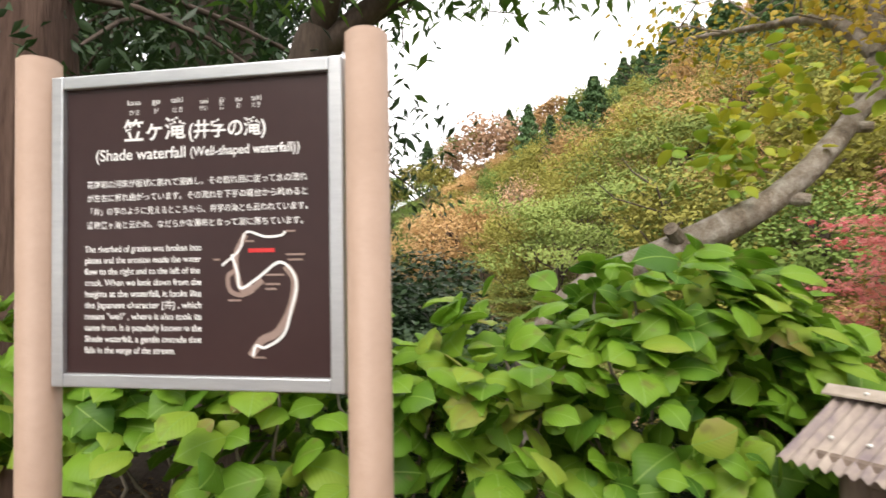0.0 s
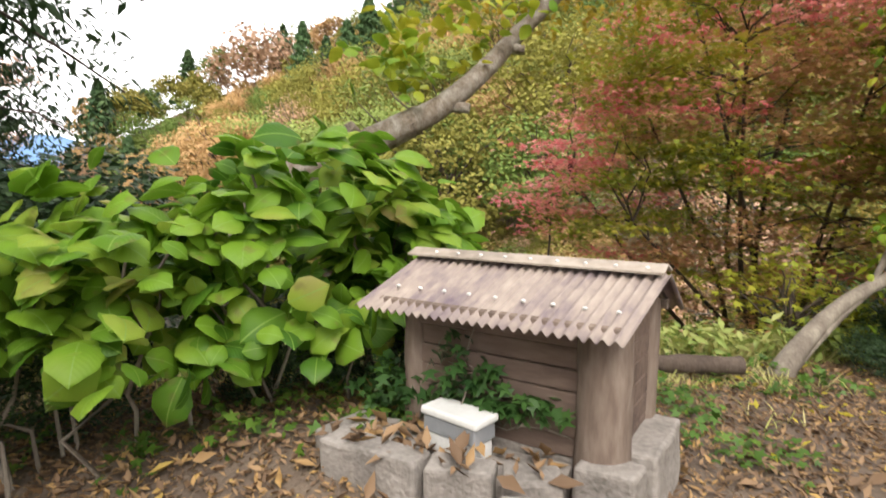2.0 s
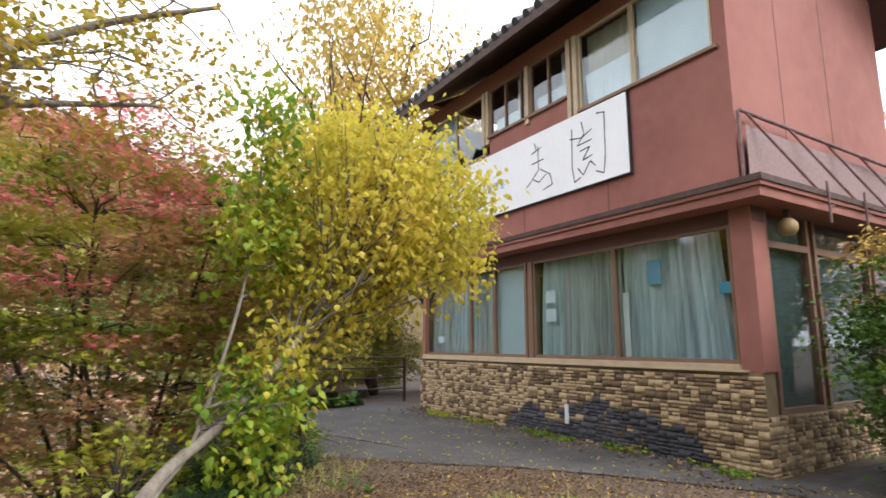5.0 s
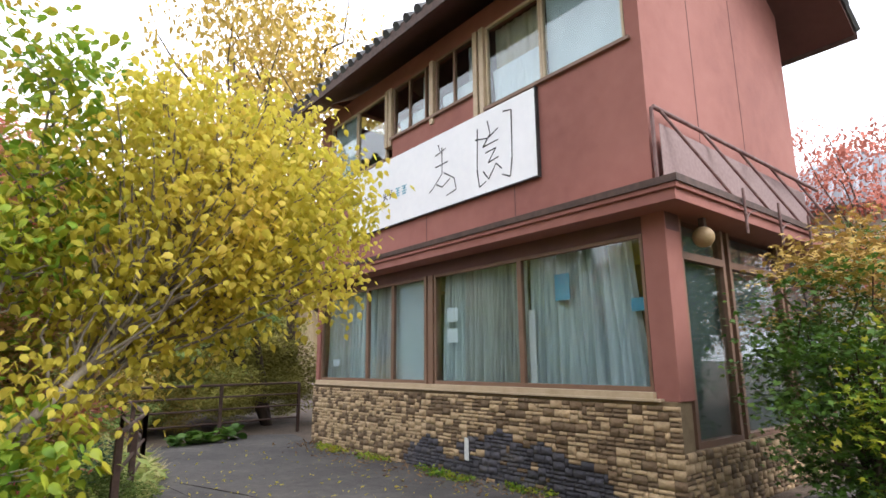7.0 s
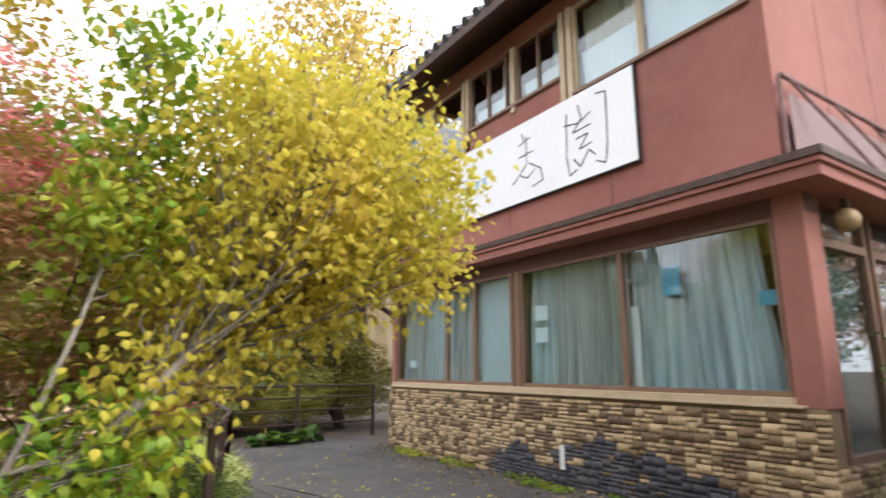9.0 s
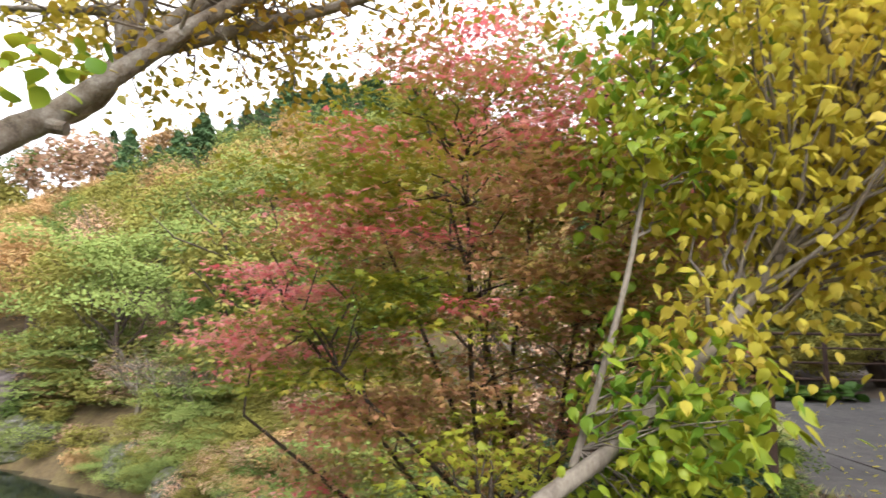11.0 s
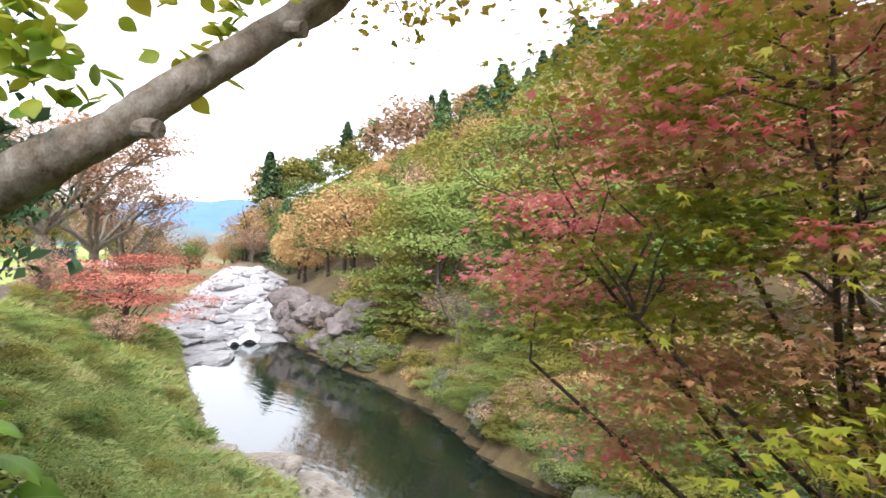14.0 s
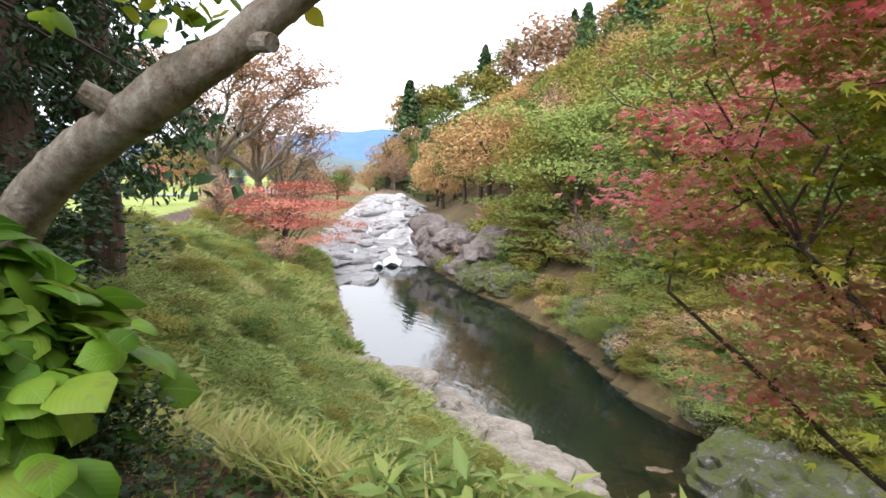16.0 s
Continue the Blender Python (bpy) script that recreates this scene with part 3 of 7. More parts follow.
mat("bank_soil", [(0.1, 0.085, 0.035), (0.17, 0.16, 0.06), (0.25, 0.22, 0.1)], 0.9, 0.95, bump=0.04, bump_scale=9, fine=0.5)
mat("bank_rock", [(0.17, 0.14, 0.10), (0.32, 0.26, 0.2), (0.45, 0.4, 0.33)], 0.7, 0.9, bump=0.08, bump_scale=4, fine=0.4, stretch=(1, 1, 3))
mat("forest_floor", [(0.06, 0.05, 0.025), (0.12, 0.085, 0.04), (0.16, 0.13, 0.05)], 0.5, 0.95, bump=0.1, bump_scale=3, fine=0.5)
mat("river_bed", [(0.05, 0.04, 0.02), (0.12, 0.085, 0.045), (0.2, 0.15, 0.09)], 0.8, 0.9, bump=0.05, bump_scale=3)
tagged(put("ground", sheet()), "terrace, grassy bank and wooded hill round a river", "ground", kind="structure")


def water_mat():
    m = bpy.data.materials.new("river_water")
    m.use_nodes = True
    n, l = m.node_tree.nodes, m.node_tree.links
    p, out = n["Principled BSDF"], n["Material Output"]
    p.inputs["Base Color"].default_value = (0.012, 0.02, 0.014, 1)
    p.inputs["Roughness"].default_value, p.inputs["IOR"].default_value = 0.015, 3.0
    clear, mix = n.new("ShaderNodeBsdfTransparent"), n.new("ShaderNodeMixShader")
    clear.inputs[0].default_value = (0.75, 0.68, 0.5, 1)
    co, sep, rng = n.new("ShaderNodeTexCoord"), n.new("ShaderNodeSeparateXYZ"), n.new("ShaderNodeMapRange")
    l.new(co.outputs["Object"], sep.inputs[0])
    rng.inputs["From Min"].default_value, rng.inputs["From Max"].default_value = -9.5, -4.0
    rng.inputs["To Min"].default_value, rng.inputs["To Max"].default_value = 0.03, 0.6
    l.new(sep.outputs[0], rng.inputs["Value"]), l.new(rng.outputs[0], mix.inputs[0])
    l.new(p.outputs[0], mix.inputs[1]), l.new(clear.outputs[0], mix.inputs[2])
    l.new(mix.outputs[0], out.inputs["Surface"])
    mp, t, b = n.new("ShaderNodeMapping"), n.new("ShaderNodeTexNoise"), n.new("ShaderNodeBump")
    mp.inputs["Rotation"].default_value, mp.inputs["Scale"].default_value = (0, 0, radians(35)), (1.0, 3.2, 1)
    t.inputs["Scale"].default_value, t.inputs["Detail"].default_value = 1.1, 3
    l.new(co.outputs["Object"], mp.inputs[0]), l.new(mp.outputs[0], t.inputs["Vector"]), l.new(t.outputs["Fac"], b.inputs["Height"])
    b.inputs["Distance"].default_value, b.inputs["Strength"].default_value = 0.009, 1.0
    l.new(b.outputs[0], p.inputs["Normal"])
    MATS["river_water"] = m


water_mat()
bm = bmesh.new()
for ring in [[(-40, 14), (-2, 7), (44, 60), (44, 95), (-2, 26), (-40, 32)]]:
    bm.faces.new([bm.verts.new((x, y, WATER)) for x, y in ring])
tagged(part("water", bm, "river_water", None), "dark green still river pool reflecting pale sky", "water", kind="structure")

# dark teal of the sheets added behind the side windows
mat("dim_panel_teal", [(0.04, 0.06, 0.06), (0.075, 0.1, 0.098)], 1.5, 0.5)

# ---- driveway ----
def drive():
    ring = np.array([(6.25, 3.0), (5.55, 4.1), (4.75, 5.3), (3.7, 6.3), (2.95, 7.2), (3.55, 9.2), (3.9, 12.0), (6.3, 12.7), (7.0, 12.3), (6.72, 11.0), (6.72, 3.3), (11, 3.0), (11, -6), (7.5, -6)], float)
    bm = bmesh.new()
    bm.faces.new([bm.verts.new((x, y, 0)) for x, y in ring])
    bmesh.ops.triangulate(bm, faces=bm.faces[:])
    for _ in range(3):
        bmesh.ops.subdivide_edges(bm, edges=bm.edges[:], cuts=1)
    for q in bm.verts:
        q.co.z = ground_z(q.co.x, q.co.y) + 0.015
    return bm


tagged(part("driveway", drive(), "asphalt", None), "worn dark asphalt driveway before the brick wall", "driveway", kind="structure")

# ---- the two-storey house ----
FX, Y0, Y1 = 6.70, 3.43, 10.87      # brick front, its two ends
UX, UY0, UY1 = 6.93, 3.62, 11.3     # upper wall
XE = 11.3                           # back of the house
SILL, SOFFIT, DECK, EAVE = 1.08, 2.92, 3.10, 6.75
house = thing("house", "two-storey house with red stucco over a tan stone-tiled base", "house")

WINDOWS_LOW = [(3.72, 5.46), (5.46, 7.19), (7.40, 8.29), (8.29, 9.07), (9.07, 10.73)]
for r in [(FX + 0.03, Y0 + 0.03, -0.3, FX + 0.3, Y1, SILL), (FX + 0.3, Y0 + 0.03, -0.3, XE, Y0 + 0.25, 0.62), (XE - 0.2, Y0 + 0.3, -0.3, XE, Y1, DECK), (FX + 0.3, Y1 - 0.2, -0.3, XE - 0.2, Y1, DECK)]:
    part("base_wall", boxes(r), "mortar", house, "mortar bed behind split stone tiles")
# plain room box added behind the windows, coloured dark as if unlit
part("inner_floor", boxes((FX + 0.3, Y0 + 0.3, -0.1, XE - 0.2, Y1 - 0.2, 0.25), (UX + 0.3, UY0 + 0.3, DECK + 0.02, XE - 0.2, UY1 - 0.3, DECK + 0.1)), "room_shade", house)
part("inner_wall", boxes((FX + 2.6, Y0 + 0.3, 0.25, FX + 2.7, Y1 - 0.2, SOFFIT), (UX + 2.4, UY0 + 0.3, DECK + 0.1, UX + 2.5, UY1 - 0.3, EAVE)), "room_shade", house)
part("pillar", boxes((FX + 0.06, 3.44, SILL, FX + 0.36, 3.70, SOFFIT + 0.1), bevel=0.008), "stucco", house, "red stuccoed corner pillar")
part("pillar", boxes((FX + 0.06, 10.75, SILL, FX + 0.36, 10.88, SOFFIT + 0.1), bevel=0.008), "stucco", house, "red stuccoed corner pillar")
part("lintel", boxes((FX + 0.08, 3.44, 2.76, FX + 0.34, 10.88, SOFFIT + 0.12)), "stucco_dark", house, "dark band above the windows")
part("window_sill", boxes((FX - 0.02, 3.6, SILL, FX + 0.25, 10.8, SILL + 0.025), (FX + 0.0, 3.68, SILL + 0.025, FX + 0.22, 10.76, SILL + 0.085), bevel=0.004), "frame_pale", house, "pale brown aluminium sill")
part("mid_post", boxes((FX + 0.07, 7.2, SILL + 0.085, FX + 0.24, 7.32, 2.76), (FX + 0.05, 7.33, SILL + 0.085, FX + 0.22, 7.39, 2.76), bevel=0.004), "frame_brown", house)
for a, b in WINDOWS_LOW:
    w = new("window")
    w.parent = house
    f = 0.035
    x = FX + 0.12
    part("frame", boxes((x - 0.03, a, SILL + 0.085, x + 0.03, a + f, 2.76), (x - 0.03, b - f, SILL + 0.085, x + 0.03, b, 2.76), (x - 0.03, a + f, SILL + 0.085, x + 0.03, b - f, SILL + 0.135), (x - 0.03, a + f, 2.72, x + 0.03, b - f, 2.76), bevel=0.003), "frame_brown", w)
    g = part("pane", boxes((x - 0.003, a + f, SILL + 0.135, x + 0.003, b - f, 2.72)), "glass", w, "reflecting glass pane")
    g.visible_shadow = False


def cloth(y0, y1, z0, z1, x, folds, depth, lean=0.0, flare=0.0):
    """A hanging curtain, gathered at the top, with irregular folds."""
    ny, nz = max(24, folds * 8), 14
    t, s = np.meshgrid(np.linspace(0, 1, ny), np.linspace(0, 1, nz), indexing="ij")
    phase = RNG.uniform(0, 6)
    wob = np.sin(t * folds * 2 * np.pi + phase + 1.3 * np.sin(t * 9 + phase)) + 0.4 * np.sin(t * folds * 4.3 * np.pi)
    xx = x + depth * wob * (0.5 + 0.5 * s)
    yy = y0 + (y1 - y0) * t + lean * s + flare * (t - 0.5) * s + 0.012 * np.sin(s * 5 + t * 20)
    v = np.stack([xx, yy, z1 + (z0 - z1) * s], -1).reshape(-1, 3)
    i, j = np.meshgrid(np.arange(ny - 1), np.arange(nz - 1), indexing="ij")
    p = (i * nz + j).ravel()
    return v, np.stack([p, p + 1, p + nz + 1, p + nz], -1)


def curtain(label, material, *args):
    v, f = cloth(*args)
    tagged(put("curtain", fast_mesh("curtain", v, f, material, True)), label, "curtain", "curtains in the windows")


for y0, y1, lean, m, folds in [(3.98, 4.75, -0.1, "curtain_blue", 8), (4.72, 5.44, 0.02, "curtain_blue", 7), (5.5, 6.1, 0.04, "curtain_grey", 9), (6.08, 6.7, 0.0, "curtain_grey", 7), (6.72, 7.16, 0.0, "curtain_blue", 5), (8.3, 9.02, 0, "curtain_grey", 8), (9.1, 9.9, 0, "curtain_blue", 8), (9.9, 10.7, 0, "curtain_grey", 9)]:
    curtain("long grey-blue patterned curtain behind glass, fold highlights streaked in" if m == "curtain_blue" else "long grey gathered curtain hanging behind glass", m, y0, y1, SILL + 0.02, 2.78, FX + 0.31, max(4, folds - 2), 0.07, lean, 0.08)
tagged(part("shoji_panel", boxes((FX + 0.2, 7.44, SILL + 0.1, FX + 0.215, 8.27, 2.73)), "frosted", None), "frosted grey sliding panel behind the window", "panel")
tagged(part("picture", boxes((FX + 0.22, 4.78, 2.18, FX + 0.235, 5.0, 2.5), bevel=0.004), "poster_blue", None), "small blue picture hung against the curtain", "picture")
tagged(part("notice", boxes((FX + 0.22, 3.78, 1.98, FX + 0.235, 3.98, 2.12), bevel=0.003), "poster_blue", None), "small bright blue notice in the window", "notice")
tagged(part("board", boxes((FX + 0.2, 5.32, SILL + 0.09, FX + 0.215, 5.42, 2.1), bevel=0.003), "board_white", None), "narrow white board leaning inside the window", "board")
for z in (1.42, 1.75, 2.05):
    tagged(part("paper", boxes((FX + 0.2, 10.2, z, FX + 0.206, 10.45, z + 0.13)) if z < 1.5 else boxes((FX + 0.2, 6.78, z, FX + 0.206, 7.02, z + 0.2)), "sheer_white", None), "pale paper notice taped inside the window", "paper")
tagged(part("table", boxes((FX + 0.7, 3.9, 0.95, FX + 1.3, 5.0, 0.99), (FX + 0.75, 3.95, 0.25, FX + 0.8, 4.0, 0.95), (FX + 0.75, 4.9, 0.25, FX + 0.8, 4.95, 0.95), (FX + 1.2, 3.95, 0.25, FX + 1.25, 4.0, 0.95), (FX + 1.2, 4.9, 0.25, FX + 1.25, 4.95, 0.95)), "wood_brown", None), "dark wooden table inside the window", "table")

# south side under the canopy
for a, b in [(FX + 0.4, 8.1), (8.2, 9.7), (9.8, 11.1)]:
    w = new("window")
    w.parent = house
    part("frame", boxes((a, Y0 + 0.05, 0.62, a + 0.06, Y0 + 0.15, SOFFIT), (b - 0.06, Y0 + 0.05, 0.62, b, Y0 + 0.15, SOFFIT), (a + 0.06, Y0 + 0.05, 0.62, b - 0.06, Y0 + 0.15, 0.68), (a + 0.06, Y0 + 0.05, 2.5, b - 0.06, Y0 + 0.15, 2.58)), "frame_brown", w)
    g = part("pane", boxes((a + 0.06, Y0 + 0.09, 0.68, b - 0.06, Y0 + 0.1, 2.5)), "glass", w)
    g.visible_shadow = False
    part("upper_pane", boxes((a + 0.06, Y0 + 0.09, 2.58, b - 0.06, Y0 + 0.1, SOFFIT)), "glass", w).visible_shadow = False
# added dark sheets, so that the side glass looks dim
for a, b in [(7.12, 8.08), (8.22, 9.68), (9.82, 11.08)]:
    tagged(part("side_screen", boxes((a, Y0 + 0.16, 0.64, b, Y0 + 0.175, 2.9)), "dim_panel_teal", None), "dark grey-green panel added to dim the side window", "screen")

# canopy round both sides
part("canopy", boxes((6.42, 3.11, 3.05, UX, 11.9, DECK + 0.04), (UX, 3.11, 3.05, 11.3, UY0, DECK + 0.04), (6.45, 3.14, SOFFIT + 0.02, UX + 0.2, 11.85, 3.05), (UX + 0.2, 3.14, SOFFIT + 0.02, 11.25, UY0 + 0.1, 3.05), bevel=0.006), "stucco", house, "red canopy along two sides")
part("canopy_edge", boxes((6.40, 3.09, 3.10, 6.435, 11.92, 3.175), (6.435, 3.09, 3.10, 11.32, 3.12, 3.175), bevel=0.003), "dark_metal", house, "dark metal drip edge")

# upper storey
UW = [(3.82, 5.05, 5.10), (5.06, 6.12, 5.10), (6.38, 7.32, 5.45), (7.58, 8.54, 5.45), (8.77, 9.8, 5.10), (9.82, 10.9, 5.10)]
WTOP = 6.42
rows = [(UX, UY0, DECK, UX + 0.18, UY1, 5.08), (UX, UY0, 5.08, UX + 0.18, 3.80, EAVE), (UX, 10.92, 5.08, UX + 0.18, UY1, EAVE), (UX + 0.01, 6.34, 5.08, UX + 0.18, 8.56, 5.43), (UX + 0.02, 3.8, WTOP, UX + 0.18, 10.92, EAVE),
        (UX + 0.18, UY0, DECK, XE, UY0 + 0.18, EAVE + 0.4), (XE - 0.18, UY0 + 0.18, DECK, XE, UY1 - 0.18, EAVE), (UX + 0.18, UY1 - 0.18, DECK, XE, UY1, EAVE)]
for r in rows:
    part("upper_wall", boxes(r), "stucco", house, "faded red stucco wall")
for y in (UY0, UY1 - 0.18):
    bm = bmesh.new()
    tri = [(UX + 0.18, EAVE + 0.4), (XE, EAVE + 0.4), ((UX + XE) / 2, EAVE + 1.5)]
    lo, hi = [bm.verts.new((x, y, z)) for x, z in tri], [bm.verts.new((x, y + 0.18, z)) for x, z in tri]
    bm.faces.new(lo), bm.faces.new(hi[::-1])
    for k in range(3):
        bm.faces.new((lo[k], hi[k], hi[(k + 1) % 3], lo[(k + 1) % 3]))
    part("gable", bm, "stucco", house)
for y in (5.6, 7.54, 9.2):
    part("wall_joint", boxes((UX - 0.004, y, DECK + 0.02, UX + 0.004, y + 0.012, 3.79)), "stucco_dark", house)
for x in (8.1, 9.4):
    part("wall_joint", boxes((x, UY0 - 0.004, DECK + 0.02, x + 0.01, UY0 + 0.004, EAVE)), "stucco_dark", house)
for y in (6.13, 6.27, 7.34, 8.56, 8.68):
    part("window_post", boxes((UX - 0.03, y, 5.0 if y in (6.13, 6.27) else 5.3, UX + 0.1, y + 0.09, WTOP), bevel=0.004), "frame_pale", house, "pale timber window post")
part("upper_sill", boxes((UX - 0.05, 3.74, 5.05, UX + 0.06, 6.13, 5.10), (UX - 0.04, 6.36, 5.40, UX + 0.06, 8.6, 5.45), (UX - 0.04, 8.77, 5.05, UX + 0.06, 10.95, 5.10), bevel=0.004), "frame_brown", house, "brown window sill")
for a, b, z in UW:
    w = new("window")
    w.parent = house
    x, f = UX + 0.05, 0.035
    rows = [(x - 0.03, a, z, x + 0.03, a + f, WTOP), (x - 0.03, b - f, z, x + 0.03, b, WTOP), (x - 0.03, a + f, z, x + 0.03, b - f, z + 0.045), (x - 0.03, a + f, WTOP - 0.04, x + 0.03, b - f, WTOP)]
    if z > 5.3:
        rows.append((x - 0.03, (a + b) / 2 - 0.02, z + 0.045, x + 0.03, (a + b) / 2 + 0.02, WTOP - 0.04))
    part("frame", boxes(*rows, bevel=0.003), "frame_brown" if z > 5.3 else "frame_pale", w)
    part("pane", boxes((x - 0.003, a + f, z + 0.045, x + 0.003, b - f, WTOP - 0.04)), "glass", w).visible_shadow = False
tagged(part("blind", boxes((UX + 0.12, 3.88, 5.12, UX + 0.135, 5.02, WTOP)), "frosted", None), "pale grey blind drawn behind the upper window", "blind")
curtain("beige curtain tied above a white sheer", "curtain_beige", 5.1, 6.08, 5.62, WTOP, UX + 0.22, 7, 0.03)
curtain("white sheer café curtain across the lower pane", "sheer_white", 5.1, 6.08, 5.12, 5.72, UX + 0.14, 9, 0.012)
for a, b, z in UW[2:4]:
    curtain("white sheer café curtain across the lower pane", "sheer_white", a + 0.05, b - 0.05, z + 0.03, z + 0.33, UX + 0.14, 5, 0.01)
    curtain("grey curtain pushed to one side", "curtain_grey", a + 0.05, a + 0.32, z + 0.03, WTOP, UX + 0.22, 4, 0.02)
tagged(part("blind", boxes((UX + 0.12, 9.88, 5.12, UX + 0.135, 10.85, WTOP)), "frosted", None), "pale grey blind drawn behind the upper window", "blind")

# roof: ridge along y, dark tiles, wide eaves
RX, RZ, OV = (UX + XE) / 2, EAVE + 1.75, 0.72
bm = bmesh.new()
for side in (-1, 1):
    ex = UX - OV if side < 0 else XE + OV
    ez = EAVE - 0.12
    a = [(ex, 2.75, ez), (RX, 2.75, RZ), (RX, UY1 + 0.6, RZ), (ex, UY1 + 0.6, ez)]
    lo, hi = [bm.verts.new(q) for q in a], [bm.verts.new((q[0], q[1], q[2] + 0.1)) for q in a]
    bm.faces.new(lo), bm.faces.new(hi[::-1])
    for k in range(4):
        bm.faces.new((lo[k], hi[k], hi[(k + 1) % 4], lo[(k + 1) % 4]))
roof = part("roof", bm, "stucco_dark", house, "dark tiled gable roof with wide eaves")
for x in (UX - OV - 0.03, XE + OV):
    part("eave_board", boxes((x, 2.72, EAVE - 0.2, x + 0.03, UY1 + 0.63, EAVE)), "dark_metal", house)
bm = bmesh.new()
for side in (-1, 1):
    ex = UX - OV - 0.06 if side < 0 else XE + OV + 0.06
    for k in range(32):
        y = 2.75 + k * 0.2855
        a, b = Vector((ex, y, EAVE - 0.02)), Vector((RX, y, RZ + 0.12))
        for q in range(7):
            bar(bm, a.lerp(b, q / 7), a.lerp(b, (q + 1.1) / 7), 0.085, 7, 0.07)
part("roof_tile", bm, "roof_tile", roof, "rows of dark glazed roof tiles")["kind"] = "stuff"
bm = bmesh.new()
bar(bm, (RX, 2.7, RZ + 0.17), (RX, UY1 + 0.65, RZ + 0.17), 0.14, 10)
part("ridge_tile", bm, "roof_tile", roof)

# shop sign on the front
SX = UX - 0.06
board = thing("shop_sign", "long white board with brushed black letters, mounted on red wall", "sign")
part("panel", boxes((SX, 5.14, 3.80, UX - 0.012, 9.93, 5.02), bevel=0.004), "board_white", board)
part("edge", boxes((SX - 0.008, 5.125, 3.785, UX - 0.006, 5.138, 5.035), (SX - 0.008, 5.138, 3.785, UX - 0.006, 9.93, 3.798)), "ink_black", board, "black edge of the board")


def brush(parent, name, strokes, y0, z0, size, r, material):
    bm = bmesh.new()
    for s in strokes:
        pts = [Vector((SX - 0.004, y0 - a * size, z0 + b * size)) for a, b in s]
        for p, q in zip(pts, pts[1:]):
            d = (q - p).normalized()
            o = Vector((0, -d.z, d.y)) * r
            bm.faces.new([bm.verts.new(c) for c in (p - o, q - o * 0.7, q + o * 0.7, p + o)])
    return part(name, bm, material, parent)


brush(board, "letter", [[(0.2, 0.98), (0.25, 0.85)], [(0.12, 0.8), (0.4, 0.86)], [(0.12, 0.6), (0.45, 0.62)], [(0.3, 0.9), (0.3, 0.45), (0.05, 0.25), (-0.05, 0.2)], [(0.35, 0.45), (0.6, 0.3), (0.65, 0.1), (0.4, 0.05)], [(0.15, 0.3), (0.3, 0.22), (0.5, 0.32)]], 7.35, 3.92, 0.95, 0.012, "ink_black")
brush(board, "letter", [[(0.1, 0.9), (0.08, 0.3), (0.12, 0.05), (0.25, 0.1)], [(0.6, 0.98), (0.75, 0.95), (0.74, 0.3), (0.7, 0.05), (0.55, 0.12)], [(0.05, 0.75), (0.3, 0.7), (0.5, 0.78)], [(0.3, 0.95), (0.35, 0.75), (0.2, 0.6), (0.5, 0.62)], [(0.25, 0.5), (0.45, 0.52), (0.3, 0.35), (0.5, 0.38)], [(0.2, 0.25), (0.3, 0.12), (0.45, 0.3), (0.55, 0.2)]], 6.35, 3.86, 1.05, 0.012, "ink_black")
for k in range(4):
    brush(board, "small_letter", [[(0.0, 0.5), (0.9, 0.55)], [(0.1, 0.9), (0.15, 0.1)], [(0.5, 1.0), (0.4, 0.4), (0.9, 0.0)], [(0.4, 0.3), (0.0, 0.0)]] if k < 2 else [[(0.0, 0.9), (0.9, 0.9)], [(0.1, 0.6), (0.8, 0.62)], [(0.45, 1), (0.45, 0.0)], [(0.0, 0.3), (0.9, 0.32)], [(0.1, 0.0), (0.8, 0.0)]], 8.72 - k * 0.19, 4.28, 0.15, 0.011, "ink_black" if k < 2 else "ink_blue")

# balcony railing along the canopy's south side
rail = thing("balcony_railing", "rusty steel railing with slanting braces and netting", "railing")
bm = bmesh.new()
bar(bm, (6.92, 3.56, DECK), (6.92, 3.56, 4.15), 0.022)
part("post", bm, "rail_rust", rail)
bm = bmesh.new()
bar(bm, (6.92, 3.54, 4.15), (11.2, 3.36, 3.98), 0.025)
part("top_rail", bm, "rail_rust", rail)
for k in range(5):
    x = 7.0 + k * 0.95
    bm = bmesh.new()
    bar(bm, (x, 3.5, 4.1), (x + 0.75, 3.1, 3.1), 0.017)
    part("brace", bm, "rail_rust", rail)
    bm = bmesh.new()
    bar(bm, (x + 0.78, 3.07, 2.78), (x + 0.78, 3.07, 3.28), 0.016)
    arc = [(x + 0.78 + 0.3 * (1 - math.cos(a)), 3.07, 2.85 + 0.22 * math.sin(a)) for a in np.linspace(0, 1.5, 6)]
    for p, q in zip(arc, arc[1:]):
        bar(bm, p, q, 0.008, 6)
    part("bracket", bm, "rail_rust", rail)
part("netting", boxes((6.95, 3.5, DECK + 0.03, 11.1, 3.505, 3.95)), "net_grey", rail, "fine grey-brown netting")
lamp = thing("canopy_lamp", "round ribbed amber lamp under the canopy", "lamp", at=(7.3, 3.32, 2.72))
bm = bmesh.new()
bmesh.ops.create_uvsphere(bm, u_segments=16, v_segments=10, radius=0.11)
part("shade", bm, "lamp_shade", lamp, smooth=True)
part("holder", boxes((-0.03, -0.03, 0.09, 0.03, 0.03, 0.2)), "dark_metal", lamp)

